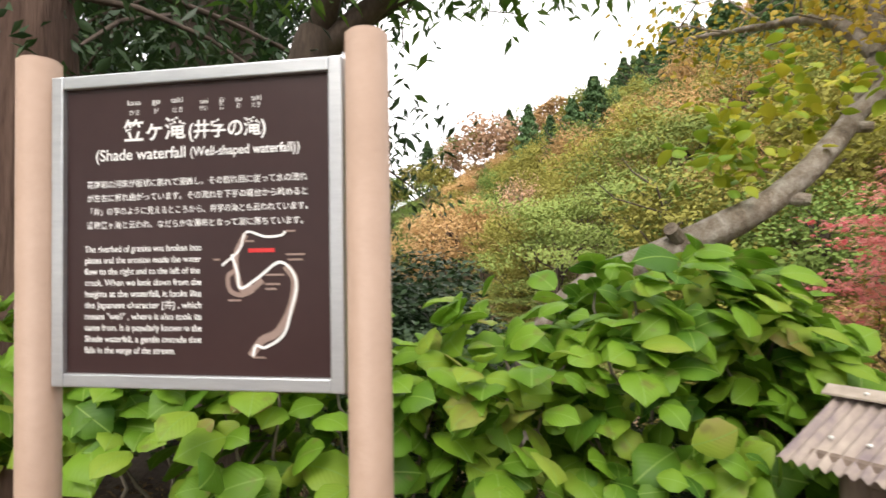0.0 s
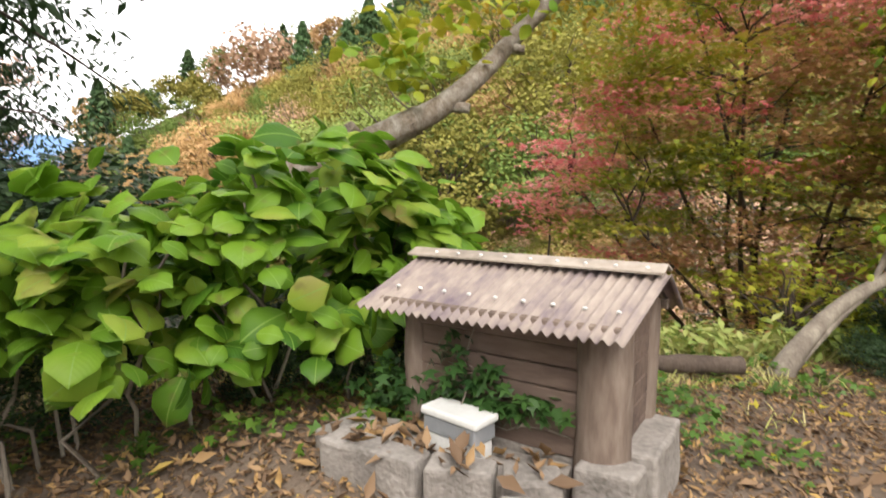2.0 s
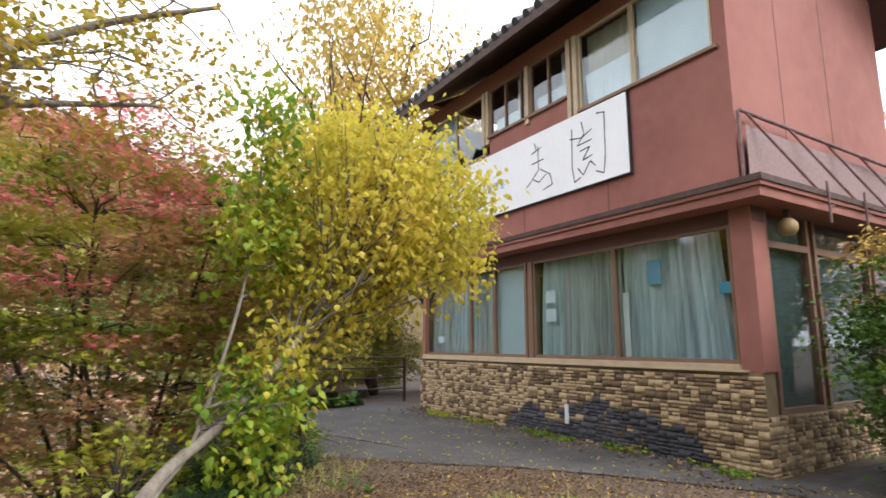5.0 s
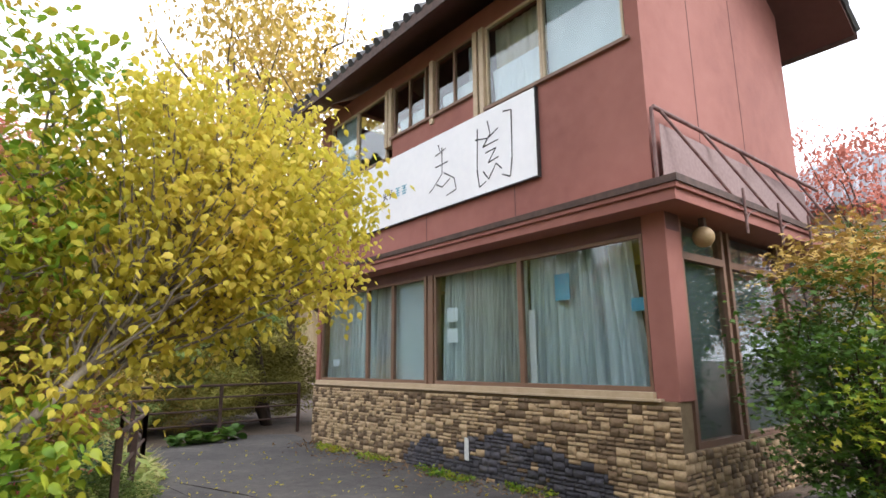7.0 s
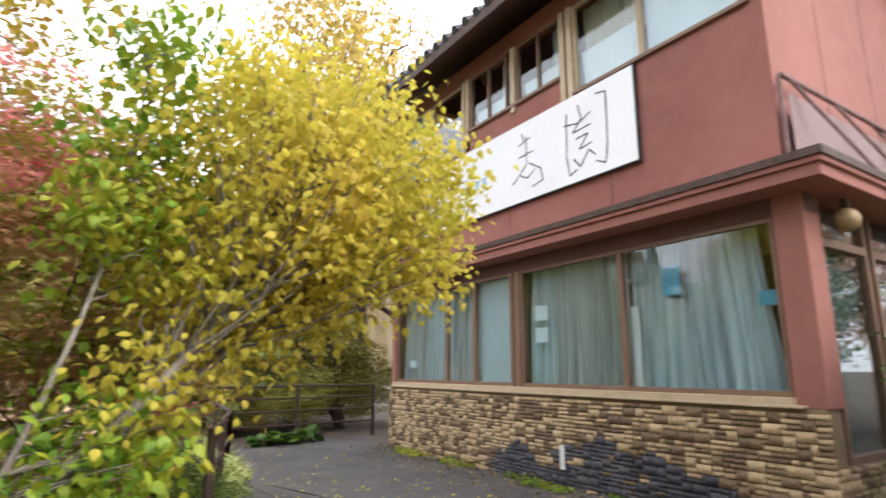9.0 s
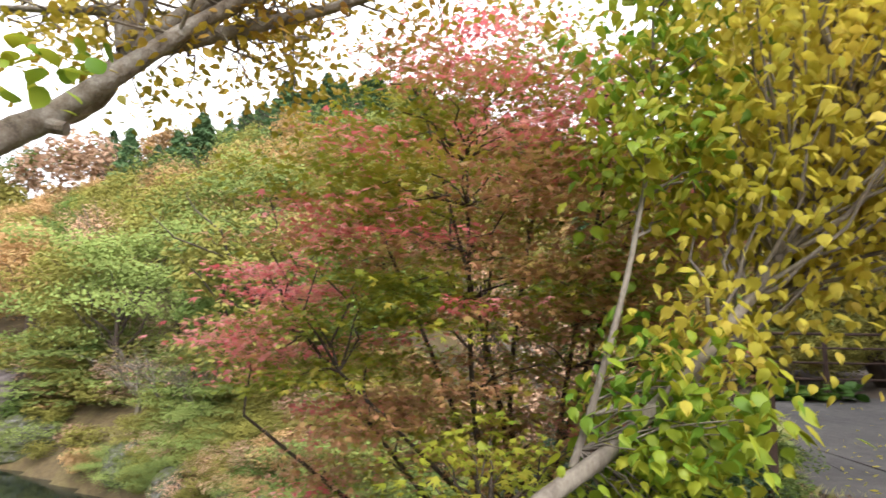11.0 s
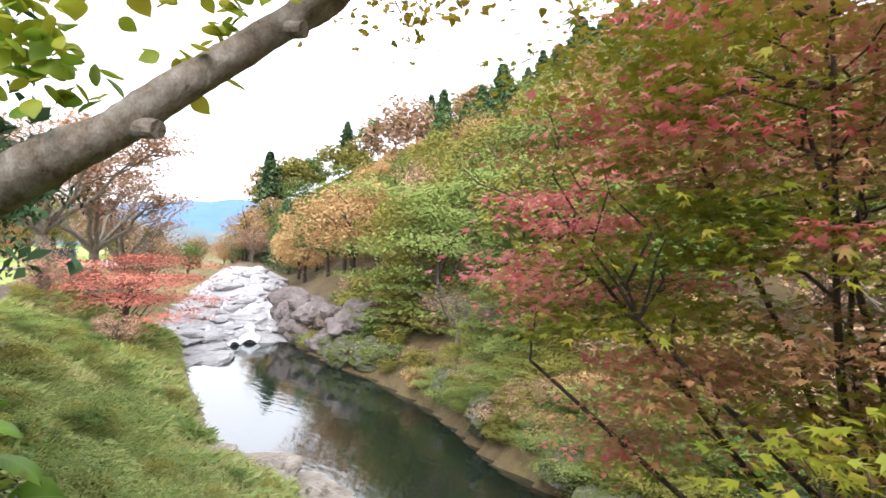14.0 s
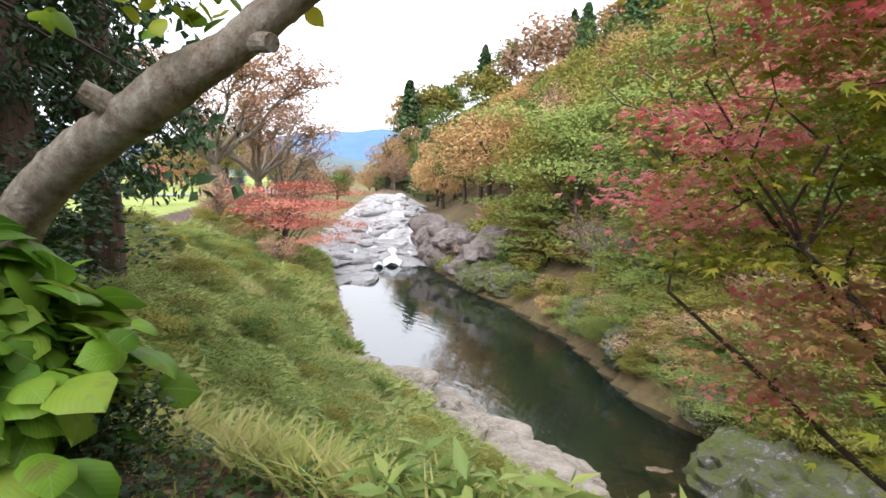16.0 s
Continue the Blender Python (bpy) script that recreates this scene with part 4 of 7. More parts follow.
# ---- railing at the end of the drive and along the rim ----
def fence(points, name, label, posts, rails, h):
    f = thing(name, label, "railing")
    for (ax, ay), (bx, by) in zip(points, points[1:]):
        n = max(1, round(math.hypot(bx - ax, by - ay) / posts))
        for k in range(n + 1):
            x, y = ax + (bx - ax) * k / n, ay + (by - ay) * k / n
            z = ground_z(x, y)
            part("post", boxes((x - 0.03, y - 0.03, z - 0.3, x + 0.03, y + 0.03, z + h), bevel=0.005), "dark_metal", f)
        for r in rails:
            bm = bmesh.new()
            bar(bm, (ax, ay, ground_z(ax, ay) + h * r), (bx, by, ground_z(bx, by) + h * r), 0.018 if r < 0.95 else 0.024)
            part("rail", bm, "dark_metal", f)
    return f


fence([(3.75, 12.35), (7.3, 12.75)], "metal_railing", "rusty dark metal railing at the end of the drive", 1.5, (0.3, 0.55, 0.78, 1.0), 1.06)
fence([(2.62, 6.2), (3.45, 9.2), (3.75, 12.35)], "metal_railing", "rusty dark metal railing along the terrace rim", 1.5, (0.35, 0.62, 0.98), 0.92)

# ---- the information sign ----
sign = thing("information_sign", "brown information board in a metal frame between tan posts", "sign", at=(-1.81, 0.185, 1.08), turn=math.degrees(math.atan2(0.643, 0.766)))
# half size, standing close to where the walk begins
sign.matrix_basis = pose(0, 0, 1.39) @ Matrix.Scale(0.5, 4) @ pose(0, 0, -1.39) @ sign.matrix_basis
# in the sign's own axes: x along it, -y towards the path, z up
gz = (ground_z(-0.7, 0.3) - 1.39) / 0.5 + 1.39 - 1.08
for x in (-0.056, 0.866):
    bm = bmesh.new()
    bmesh.ops.create_cone(bm, cap_ends=True, segments=40, radius1=0.053, radius2=0.053, depth=0.876 - gz + 0.3, matrix=Matrix.Translation((x, 0, (0.876 + gz - 0.3) / 2)))
    bmesh.ops.bevel(bm, geom=[e for e in bm.edges if all(q.co.z > 0.8 for q in e.verts)], offset=0.007, segments=3, affect="EDGES")
    for f in bm.faces:
        f.smooth = len(f.verts) == 4
    part("post", bm, "sign_post", sign, "round tan post")
part("panel", boxes((0.03, -0.004, 0.03, 0.78, 0.012, 0.79)), "sign_face", sign, "dark brown panel")
for r in [(0, -0.02, 0, 0.035, 0.02, 0.82), (0.773, -0.02, 0, 0.808, 0.02, 0.82), (0.035, -0.018, 0, 0.773, 0.02, 0.035), (0.035, -0.018, 0.785, 0.773, 0.02, 0.82)]:
    part("frame", boxes(r, bevel=0.004), "aluminium", sign, "brushed aluminium frame")


def words(text, x, z, size, width, parent, material="sign_white", bold=0.0):
    """Flat letters on the panel, from x to x + width, standing on z."""
    c = bpy.data.curves.new("words", "FONT")
    c.body, c.size, c.offset = text, size, bold
    o = bpy.data.objects.new("words", c)
    scene.collection.objects.link(o)
    me = bpy.data.meshes.new_from_object(o.evaluated_get(bpy.context.evaluated_depsgraph_get()))
    bpy.data.objects.remove(o)
    span = max((q.co.x for q in me.vertices), default=1.0) or 1.0
    k = width / span if width else 1.0
    for q in me.vertices:
        q.co = (x + q.co.x * k, -0.0065, z + q.co.y)
    me.materials.clear()
    me.materials.append(MATS[material])
    return put("lettering", me, parent)


words("笠ヶ滝", 0.205, 0.645, 0.062, 0.178, sign, bold=0.0012)
words("(井字の滝)", 0.39, 0.643, 0.05, 0.214, sign, bold=0.001)
for text, x, w in [("kasa", 0.215, 0.04), ("ga", 0.288, 0.024), ("taki", 0.342, 0.034), ("sei", 0.424, 0.022), ("ji", 0.478, 0.012), ("no", 0.522, 0.018), ("taki", 0.565, 0.028)]:
    words(text, x, 0.735 if w > 0.03 or text == "ga" else 0.727, 0.02, w, sign)
for text, x, w in [("かさ", 0.22, 0.032), ("が", 0.292, 0.015), ("たき", 0.345, 0.03), ("せい", 0.422, 0.024), ("じ", 0.478, 0.012), ("の", 0.524, 0.012), ("たき", 0.566, 0.024)]:
    words(text, x, 0.71, 0.017, w, sign)
words("(Shade waterfall", 0.121, 0.592, 0.042, 0.262, sign, bold=0.0005)
words("(Well-shaped waterfall))", 0.395, 0.594, 0.034, 0.298, sign, bold=0.0004)
for k, text in enumerate(["花崗岩の河床が板状に割れて浸蝕し、その割れ目に従って水の流れ", "が左右に折れ曲がっています。その流れを下手の高台から眺めると", "「井」の字のように見えるところから、井字の滝とも云われています。", "通称笠ヶ滝と云われ、なだらかな瀑布となって淵に落ちています。"]):
    words(text, 0.096, 0.522 - k * 0.0358, 0.0215, 0.617 - 0.012 * (k == 3), sign, bold=0.0002)
LINES = [("The riverbed of granite was broken into", 1.0), ("plates and the erosion made the water", 1.0), ("flow to the right and to the left of the", 0.99), ("crack. When we look down from the", 1.0), ("heights at the waterfall, it looks like", 1.0), ("the Japanese character [井] , which", 1.0), ("means \"well\" , where it also took its", 1.0), ("name from. It is popularly known as the", 1.0), ("Shade waterfall, a gentle cascade that", 1.0), ("falls in the verge of the stream.", 0.78)]
for k, (text, w) in enumerate(LINES):
    words(text, 0.09, 0.352 - k * 0.0293, 0.0235, 0.336 * w, sign, bold=0.0003)


def ribbon(points, width, y, material, name):
    p = curve([(a, y, b) for a, b in points], 8 * len(points))
    d = np.gradient(p, axis=0)
    d /= np.linalg.norm(d, axis=1, keepdims=True)
    o = np.stack([-d[:, 2], 0 * d[:, 0], d[:, 0]], 1) * width / 2
    v = np.concatenate([p - o, p + o])
    n = len(p)
    f = np.array([(k, k + 1, n + k + 1, n + k) for k in range(n - 1)])
    return put(name, fast_mesh(name, v, f, material), sign)


ribbon([(0.547, 0.39), (0.52, 0.33), (0.535, 0.255), (0.565, 0.255), (0.592, 0.275)], 0.016, -0.0062, "sign_tan", "map_path")
ribbon([(0.52, 0.30), (0.5, 0.285), (0.505, 0.25), (0.535, 0.238), (0.57, 0.25)], 0.012, -0.0064, "sign_tan", "map_path")
ribbon([(0.655, 0.31), (0.678, 0.27), (0.665, 0.2), (0.63, 0.145), (0.59, 0.125), (0.56, 0.085)], 0.02, -0.006, "sign_tan", "map_path")
ribbon([(0.655, 0.395), (0.641, 0.385), (0.6, 0.383), (0.55, 0.395), (0.53, 0.35), (0.483, 0.312)], 0.006, -0.0068, "sign_white", "map_line")
ribbon([(0.51, 0.34), (0.525, 0.295), (0.534, 0.255), (0.58, 0.28), (0.635, 0.318), (0.668, 0.3), (0.682, 0.26), (0.668, 0.2), (0.648, 0.14), (0.6, 0.108), (0.575, 0.112), (0.566, 0.085)], 0.007, -0.007, "sign_white", "map_line")
part("map_label", boxes((0.555, -0.0068, 0.344, 0.625, -0.006, 0.354)), "sign_red", sign, "red label on the map")
for x, z, w in [(0.655, 0.393, 0.025), (0.54, 0.37, 0.03), (0.46, 0.325, 0.018), (0.655, 0.335, 0.05), (0.66, 0.322, 0.04), (0.6, 0.285, 0.05), (0.6, 0.262, 0.04), (0.6, 0.25, 0.03), (0.5, 0.222, 0.035), (0.58, 0.128, 0.045), (0.57, 0.08, 0.03)]:
    part("map_label", boxes((x, -0.0068, z, x + w, -0.0064, z + 0.005)), "sign_tan", sign)

# ---- the little roofed box ----
HG = 0.36
hut = thing("roofed_box", "small log-and-plank box under a rusty corrugated roof", "shelter")
hut.matrix_basis = pose(-0.15, 1.95, 0, 0, 0, -6.5) @ pose(0.15, -1.95, 0)


def corrugated(y0, z0, y1, z1, name, label):
    nx, ny = 27 * 8, 5
    xs, t = np.meshgrid(np.linspace(-0.55, 0.305, nx + 1), np.linspace(0, 1, ny), indexing="ij")
    skew = 0.03 * (t - 0.5)
    zz = z0 + (z1 - z0) * t + 0.007 * np.sin((xs + 0.55) / 0.855 * 27 * 2 * np.pi) + 0.003 * np.sin(xs * 5)
    yy = y0 + (y1 - y0) * t
    top = np.stack([xs + skew, yy, zz], -1).reshape(-1, 3)
    v = np.concatenate([top, top - [0, 0, 0.004]])
    i, j = np.meshgrid(np.arange(nx), np.arange(ny - 1), indexing="ij")
    p = (i * ny + j).ravel()
    f = np.stack([p, p + ny, p + ny + 1, p + 1], -1)
    n = len(top)
    rim = np.concatenate([np.stack([np.arange(nx) * ny, (np.arange(nx)) * ny + n, (np.arange(nx) + 1) * ny + n, (np.arange(nx) + 1) * ny], -1), np.stack([nx * ny + np.arange(ny - 1), nx * ny + np.arange(ny - 1) + n, nx * ny + np.arange(1, ny) + n, nx * ny + np.arange(1, ny)], -1)])
    return put(name, fast_mesh(name, v, np.concatenate([f, f[:, ::-1] + n, rim]), "roof_stain", True), hut, label)


corrugated(1.66, 0.842, 1.985, 0.975, "roof_sheet", "weathered corrugated sheet with purple stains")
corrugated(2.36, 0.81, 1.985, 0.975, "roof_sheet", "weathered corrugated sheet")
bm = bmesh.new()
for side in (-1, 1):
    rows = [(-0.56, 1.982, 0.996), (0.312, 1.982, 0.998), (0.312, 1.982 + side * 0.05, 0.978), (-0.56, 1.982 + side * 0.05, 0.976)]
    lo, hi = [bm.verts.new(q) for q in rows], [bm.verts.new((q[0], q[1], q[2] + 0.006)) for q in rows]
    bm.faces.new(lo), bm.faces.new(hi[::-1])
    for k in range(4):
        bm.faces.new((lo[k], hi[k], hi[(k + 1) % 4], lo[(k + 1) % 4]))
part("ridge_cap", bm, "corrugated", hut, "folded tin ridge")
for k in range(9):
    for y, z in ((1.765, 0.898), (1.955, 0.992)):
        x = -0.47 + k * 0.089 + (0.02 if y > 1.9 else 0)
        bm = bmesh.new()
        bmesh.ops.create_uvsphere(bm, u_segments=8, v_segments=5, radius=0.0075, matrix=Matrix.Translation((x, y, z)) @ Matrix.Diagonal((1, 1, 0.7, 1)))
        part("roof_bolt", bm, "bolt", hut, smooth=True)
for k in range(6):
    z = HG + 0.1 + k * 0.064
    part("plank", boxes((-0.40, 1.80 - 0.008 * (k % 2) - 0.003 * (k % 3), z, 0.14, 1.83, z + 0.062), bevel=0.006), "plank_wood", hut)
    part("plank", boxes((-0.42, 1.84, z, -0.39, 2.18, z + 0.062), bevel=0.004), "plank_wood", hut)
    part("plank", boxes((0.21, 1.9, z, 0.24, 2.18, z + 0.062), bevel=0.004), "plank_wood", hut)
    part("plank", boxes((-0.40, 2.16, z, 0.23, 2.19, z + 0.062), bevel=0.004), "plank_wood", hut)
for x, y, r in [(0.195, 1.82, 0.075), (-0.43, 1.82, 0.045), (0.2, 2.14, 0.06), (-0.4, 2.14, 0.05)]:
    v, f = tube_arrays([(x, y, z) for z in np.linspace(HG - 0.1, 0.86 if y < 2 else 0.88, 9)], [r * q for q in (1.25, 1.15, 1.05, 1, 1, 0.98, 1, 0.97, 0.97)], 18, 0.035)
    put("corner_log", fast_mesh("corner_log", v, f, "log_wood", True), hut, "weathered upright log")
bm = bmesh.new()
bar(bm, (-0.5, 1.72, 0.852), (0.27, 1.72, 0.852), 0.018)
bar(bm, (-0.5, 2.2, 0.85), (0.27, 2.2, 0.85), 0.018)
bar(bm, (-0.55, 1.985, 0.945), (0.28, 1.985, 0.945), 0.022)
part("purlin", bm, "log_wood", hut)


def stone(label, x0, y0, z0, x1, y1, z1, turn, material, name="concrete_block", category="block"):
    o = thing(name, label, category, at=((x0 + x1) / 2, (y0 + y1) / 2, z0), turn=turn)
    bm = boxes((-(x1 - x0) / 2, -(y1 - y0) / 2, 0, (x1 - x0) / 2, (y1 - y0) / 2, z1 - z0), bevel=0.012)
    bmesh.ops.subdivide_edges(bm, edges=[e for e in bm.edges if e.calc_length() > 0.08], cuts=4, use_grid_fill=True)
    for q in bm.verts:
        q.co += Vector(noise.noise_vector(q.co * 9)) * 0.008
    part("body", bm, material, o)
    return o


stone("weathered grey concrete block on leaf litter", -0.58, 1.50, HG - 0.06, -0.25, 1.60, HG + 0.125, -3, "block")
stone("weathered grey concrete block on leaf litter", -0.24, 1.52, HG - 0.06, -0.06, 1.62, HG + 0.12, 12, "block")
stone("broken grey concrete block overgrown with weeds", -0.04, 1.55, HG - 0.06, 0.11, 1.66, HG + 0.12, 22, "block")
stone("weathered grey concrete block on leaf litter", -0.67, 1.60, HG - 0.06, -0.57, 1.82, HG + 0.09, -12, "block")
stone("grey stone footing beside the log", 0.13, 1.67, HG - 0.08, 0.29, 1.79, HG + 0.13, -8, "block", "footing_stone", "stone")
stone("grey stone footing beside the log", 0.22, 1.80, HG - 0.08, 0.34, 2.12, HG + 0.14, -6, "block", "footing_stone", "stone")
stone("grey stone footing under the plank wall", -0.42, 1.80, HG - 0.08, 0.12, 1.88, HG + 0.1, -6, "block", "footing_stone", "stone")
stone("upright pale grey slab by the blocks", -0.01, 1.475, HG - 0.03, 0.08, 1.50, HG + 0.11, 14, "block", "stone_slab", "slab")
stone("flat blue-grey stone on the ground", -0.56, 1.72, HG - 0.02, -0.4, 1.84, HG + 0.08, 10, "block", "flat_stone", "stone")
tub = thing("plastic_tub", "white plastic tub with a grey band, on bricks", "tub", at=(-0.215, 1.69, HG + 0.085), turn=-14)
part("lid", boxes((-0.105, -0.055, 0.105, 0.105, 0.055, 0.13), bevel=0.008), "white_plastic", tub)
part("band", boxes((-0.096, -0.048, 0.055, 0.096, 0.048, 0.105), bevel=0.004), "grey_plastic", tub, "grey band")
part("base", boxes((-0.09, -0.044, 0.0, 0.09, 0.044, 0.055), bevel=0.006), "white_plastic", tub)
stone("low rubble bed under the tub", -0.5, 1.6, HG - 0.06, 0.1, 1.79, HG + 0.08, 0, "block", "rubble", "rubble")

# ---- hydrangea hedge ----
def hydrangea():
    h = thing("hydrangea_bush", "hydrangea hedge with broad bright green browning leaves", "shrub")
    spine = curve([(-2.75, -0.1, 1.35), (-2.25, 0.55, 1.2), (-1.75, 1.05, 1.08), (-1.4, 1.45, 1.1), (-1.12, 1.95, 1.42), (-0.86, 2.33, 1.22), (-0.78, 2.56, 1.02), (-0.75, 2.72, 0.86)], 60)
    tips, stems = [], []
    for k in range(290):
        c = spine[RNG.integers(60)]
        a, u = RNG.uniform(0, 2 * np.pi), RNG.uniform(0, 1) ** 0.75
        r = (0.4 if c[1] < 2.2 else 0.22) * np.sqrt(1 - (0.85 * u) ** 2)
        z = 0.6 + (c[2] - 0.63) * u + RNG.normal() * 0.04
        tips.append((c[0] + r * math.cos(a), c[1] + r * math.sin(a), z, math.cos(a), math.sin(a), u))
    for x, y, z, ax, ay, u in tips:
        if RNG.random() < 0.22:
            stems.append(limb((x - ax * 0.25, y - ay * 0.25, 0.15), (x, y, z), 0.009, 0.005, 7, 0.12, 0.05, 5))
    t = np.array(tips)
    n = 8
    places = np.repeat(t[:, :3], n, 0) + RNG.normal(size=(len(t) * n, 3)) * 0.055
    out = np.repeat(np.stack([t[:, 3] * 0.9, t[:, 4] * 0.9, (t[:, 5] - 0.55) * 0.8], 1), n, 0)
    v, f = leaf_arrays(BROAD, places, 0.126, 0.38, 0.22, 0.42, out * 0.8, out * 0.9)
    put("foliage", fast_mesh("foliage", v, f, "hydrangea_leaf", True, leaf_uv(BROAD, len(places))), h, "broad serrated green leaves")
    v, f = joined(stems)
    put("stem", fast_mesh("stem", v, f, "bark_grey", True), h, "thin woody stems")


hydrangea()


# ---- trees ----
def foliage(parent, groups, shape, size, spread, each, tilt=0.5, droop=0.35, name="crown", label=""):
    """Leaf sprays: groups maps a leaf material to the centres of its sprays."""
    for material, centres in groups.items():
        if not len(centres):
            continue
        c = np.repeat(np.asarray(centres, float), each, 0)
        places = c + np.clip(RNG.normal(size=c.shape), -2, 2) * np.asarray(spread)
        v, f = leaf_arrays(shape, places, size, tilt, droop)
        put(name, fast_mesh(name, v, f, material), parent, label)


def woody(parent, pieces, material, name="trunk", label=""):
    v, f = joined(pieces)
    return put(name, fast_mesh(name, v, f, material, True), parent, label)


def nearest_on(line, target, low=0.3):
    """The place on a trunk line from which a limb to target sets out."""
    k = int(len(line) * low)
    d = np.linalg.norm(line[k:] - target, axis=1) + 0.6 * np.clip(line[k:, 2] - target[2] + 0.3, 0, None)
    return line[k + int(np.argmin(d))]


# leaning pale tree over the hedge
lean = thing("leaning_tree", "leaning tree with mottled pale bark and yellowing leaves", "tree")
line = curve([(-2.3, 2.5, -0.25), (-2.25, 2.53, 0.5), (-2.12, 2.64, 1.0), (-1.88, 2.82, 1.27), (-1.62, 2.98, 1.41), (-1.44, 3.09, 1.5), (-1.27, 3.21, 1.605), (-1.16, 3.35, 1.7), (-1.04, 3.49, 1.84), (-0.97, 3.665, 1.99), (-0.91, 3.86, 2.16), (-0.88, 4.08, 2.34), (-0.84, 4.22, 2.62)], 72)
rad = np.interp(np.linspace(0, 1, 72), [0, 0.2, 0.36, 0.48, 0.58, 1], [0.13, 0.1, 0.087, 0.086, 0.068, 0.052])
pieces = [tube_arrays(line, rad, 22, 0.03)]
fork = line[-1]
ARMS = [[fork, (-1.15, 4.45, 3.0), (-1.7, 4.7, 3.2), (-2.4, 4.7, 3.3)], [fork, (-0.88, 4.35, 3.2), (-1.1, 4.6, 4.0)], [fork, (-0.4, 4.5, 2.85), (0.1, 4.7, 3.05), (0.8, 4.7, 3.2)], [fork, (-0.75, 4.8, 3.0), (-0.5, 5.5, 3.3)], [line[60], (-0.5, 4.2, 2.7), (-0.2, 4.5, 3.1), (0.2, 4.6, 3.4)], [fork, (-0.2, 4.45, 3.2), (0.5, 4.5, 3.7), (1.2, 4.4, 4.0)], [fork, (-0.5, 5.0, 3.4), (0.2, 5.4, 3.9)]]
ends = []
for arm in ARMS:
    c = curve(arm, 14)
    pieces.append(tube_arrays(c, np.linspace(0.055, 0.016, 14), 8, 0.03))
    for k in range(4, 14):
        for _ in range(2):
            e = c[k] + RNG.normal(size=3) * [0.38, 0.38, 0.2] + [0, 0, 0.02]
            pieces.append(limb(c[k], e, 0.01, 0.004, 5, 0.08, 0.08, 4))
            ends.append(e)
trunk = woody(lean, pieces, "bark_pale", label="mottled pale grey-brown bark")
foliage(lean, {"cherry_leaf": ends}, DROP, 0.058, (0.17, 0.17, 0.11), 38, label="yellow-olive autumn leaves")
stub_dir = [((-1.11, 3.4, 1.72), (-0.99, 3.44, 1.7), 0.04), ((-0.92, 3.84, 2.14), (-0.8, 3.88, 2.12), 0.038), ((-1.5, 3.05, 1.47), (-1.5, 2.9, 1.56), 0.05)]
for a, b, r in stub_dir:
    bm = bmesh.new()
    bar(bm, a, b, r, 12, r * 0.8)
    part("branch_stub", bm, "bark_pale", lean, "sawn branch stub", smooth=False)
shoots = []
for k in range(16):
    p = line[RNG.integers(28, 60)] + np.array([0, 0, 0.1])
    e = p + RNG.normal(size=3) * [0.16, 0.16, 0.05] + [0, 0, RNG.uniform(0.15, 0.5)]
    shoots.append(e)
    if k < 7:
        shoots.append(line[33] + RNG.normal(size=3) * [0.12, 0.12, 0.1] + [0, 0, 0.35])
for e in shoots:
    foliage(lean, {"lime_leaf": [e]}, OVATE, 0.09, (0.06, 0.06, 0.08), 10, 0.5, 0.2, "shoot", "green leaf shoot on the trunk")

# yellow tree by the box
yt = thing("yellow_tree", "slanting tree with dense bright yellow autumn leaves", "tree")
stems = [curve(q, 24) for q in ([(0.70, 3.98, -0.05), (0.82, 4.12, 0.22), (1.12, 4.48, 0.52), (1.55, 4.7, 0.82), (2.2, 4.95, 1.5), (2.8, 5.2, 2.4), (3.25, 5.4, 3.4)],
                                 [(0.78, 4.06, 0.12), (1.2, 4.55, 0.55), (1.85, 5.0, 1.0), (2.7, 5.35, 1.75), (3.7, 5.5, 2.7)],
                                 [(1.3, 4.68, 0.66), (1.45, 4.8, 1.1), (1.62, 4.95, 1.7), (1.75, 5.1, 2.4), (1.8, 5.2, 3.4)])]
pieces = [tube_arrays(stems[0], np.concatenate([np.linspace(0.09, 0.045, 8), np.linspace(0.043, 0.012, 16)]), 12, 0.03), tube_arrays(stems[1], np.linspace(0.045, 0.011, 24), 9, 0.03), tube_arrays(stems[2], np.linspace(0.02, 0.008, 24), 8, 0.03)]
gold, lime = [], []
for c in in_ball(300, (3.02, 5.35, 2.65), (1.38, 0.95, 1.14), 0.25):
    if c[2] > 1.55 + 0.2 * (c[0] - 2.2):
        gold.append(c)
for c in np.vstack([stems[0][14:22], stems[1][14:22], stems[1][14:22], stems[0][14:22]]):
    gold.append(c + RNG.normal(size=3) * 0.16 + [0, 0, 0.05])
for c in gold[:190]:
    a = nearest_on(np.vstack(stems[:2]), c - [0.25, 0.1, 0.5])
    pieces.append(limb(a, c + [0.06, 0.0, 0.12], 0.014, 0.004, 7, -0.04, 0.025, 5))
for c in in_ball(46, (1.8, 5.15, 2.85), (0.34, 0.36, 1.25)):
    lime.append(c)
    pieces.append(limb(nearest_on(stems[2], c), c, 0.008, 0.003, 5, 0.05, 0.05, 4))
for c in in_ball(34, (1.8, 4.75, 0.75), (0.42, 0.3, 0.5)):
    lime.append(c)
    pieces.append(limb(nearest_on(stems[2], c, 0.05), c, 0.006, 0.003, 5, 0.05, 0.05, 4))
woody(yt, pieces, "bark_grey", label="slanting grey-brown stems")
foliage(yt, {"yellow_leaf": gold}, DROP, 0.074, (0.15, 0.15, 0.16), 46, 0.4, 0.9, label="dense yellow leaves")
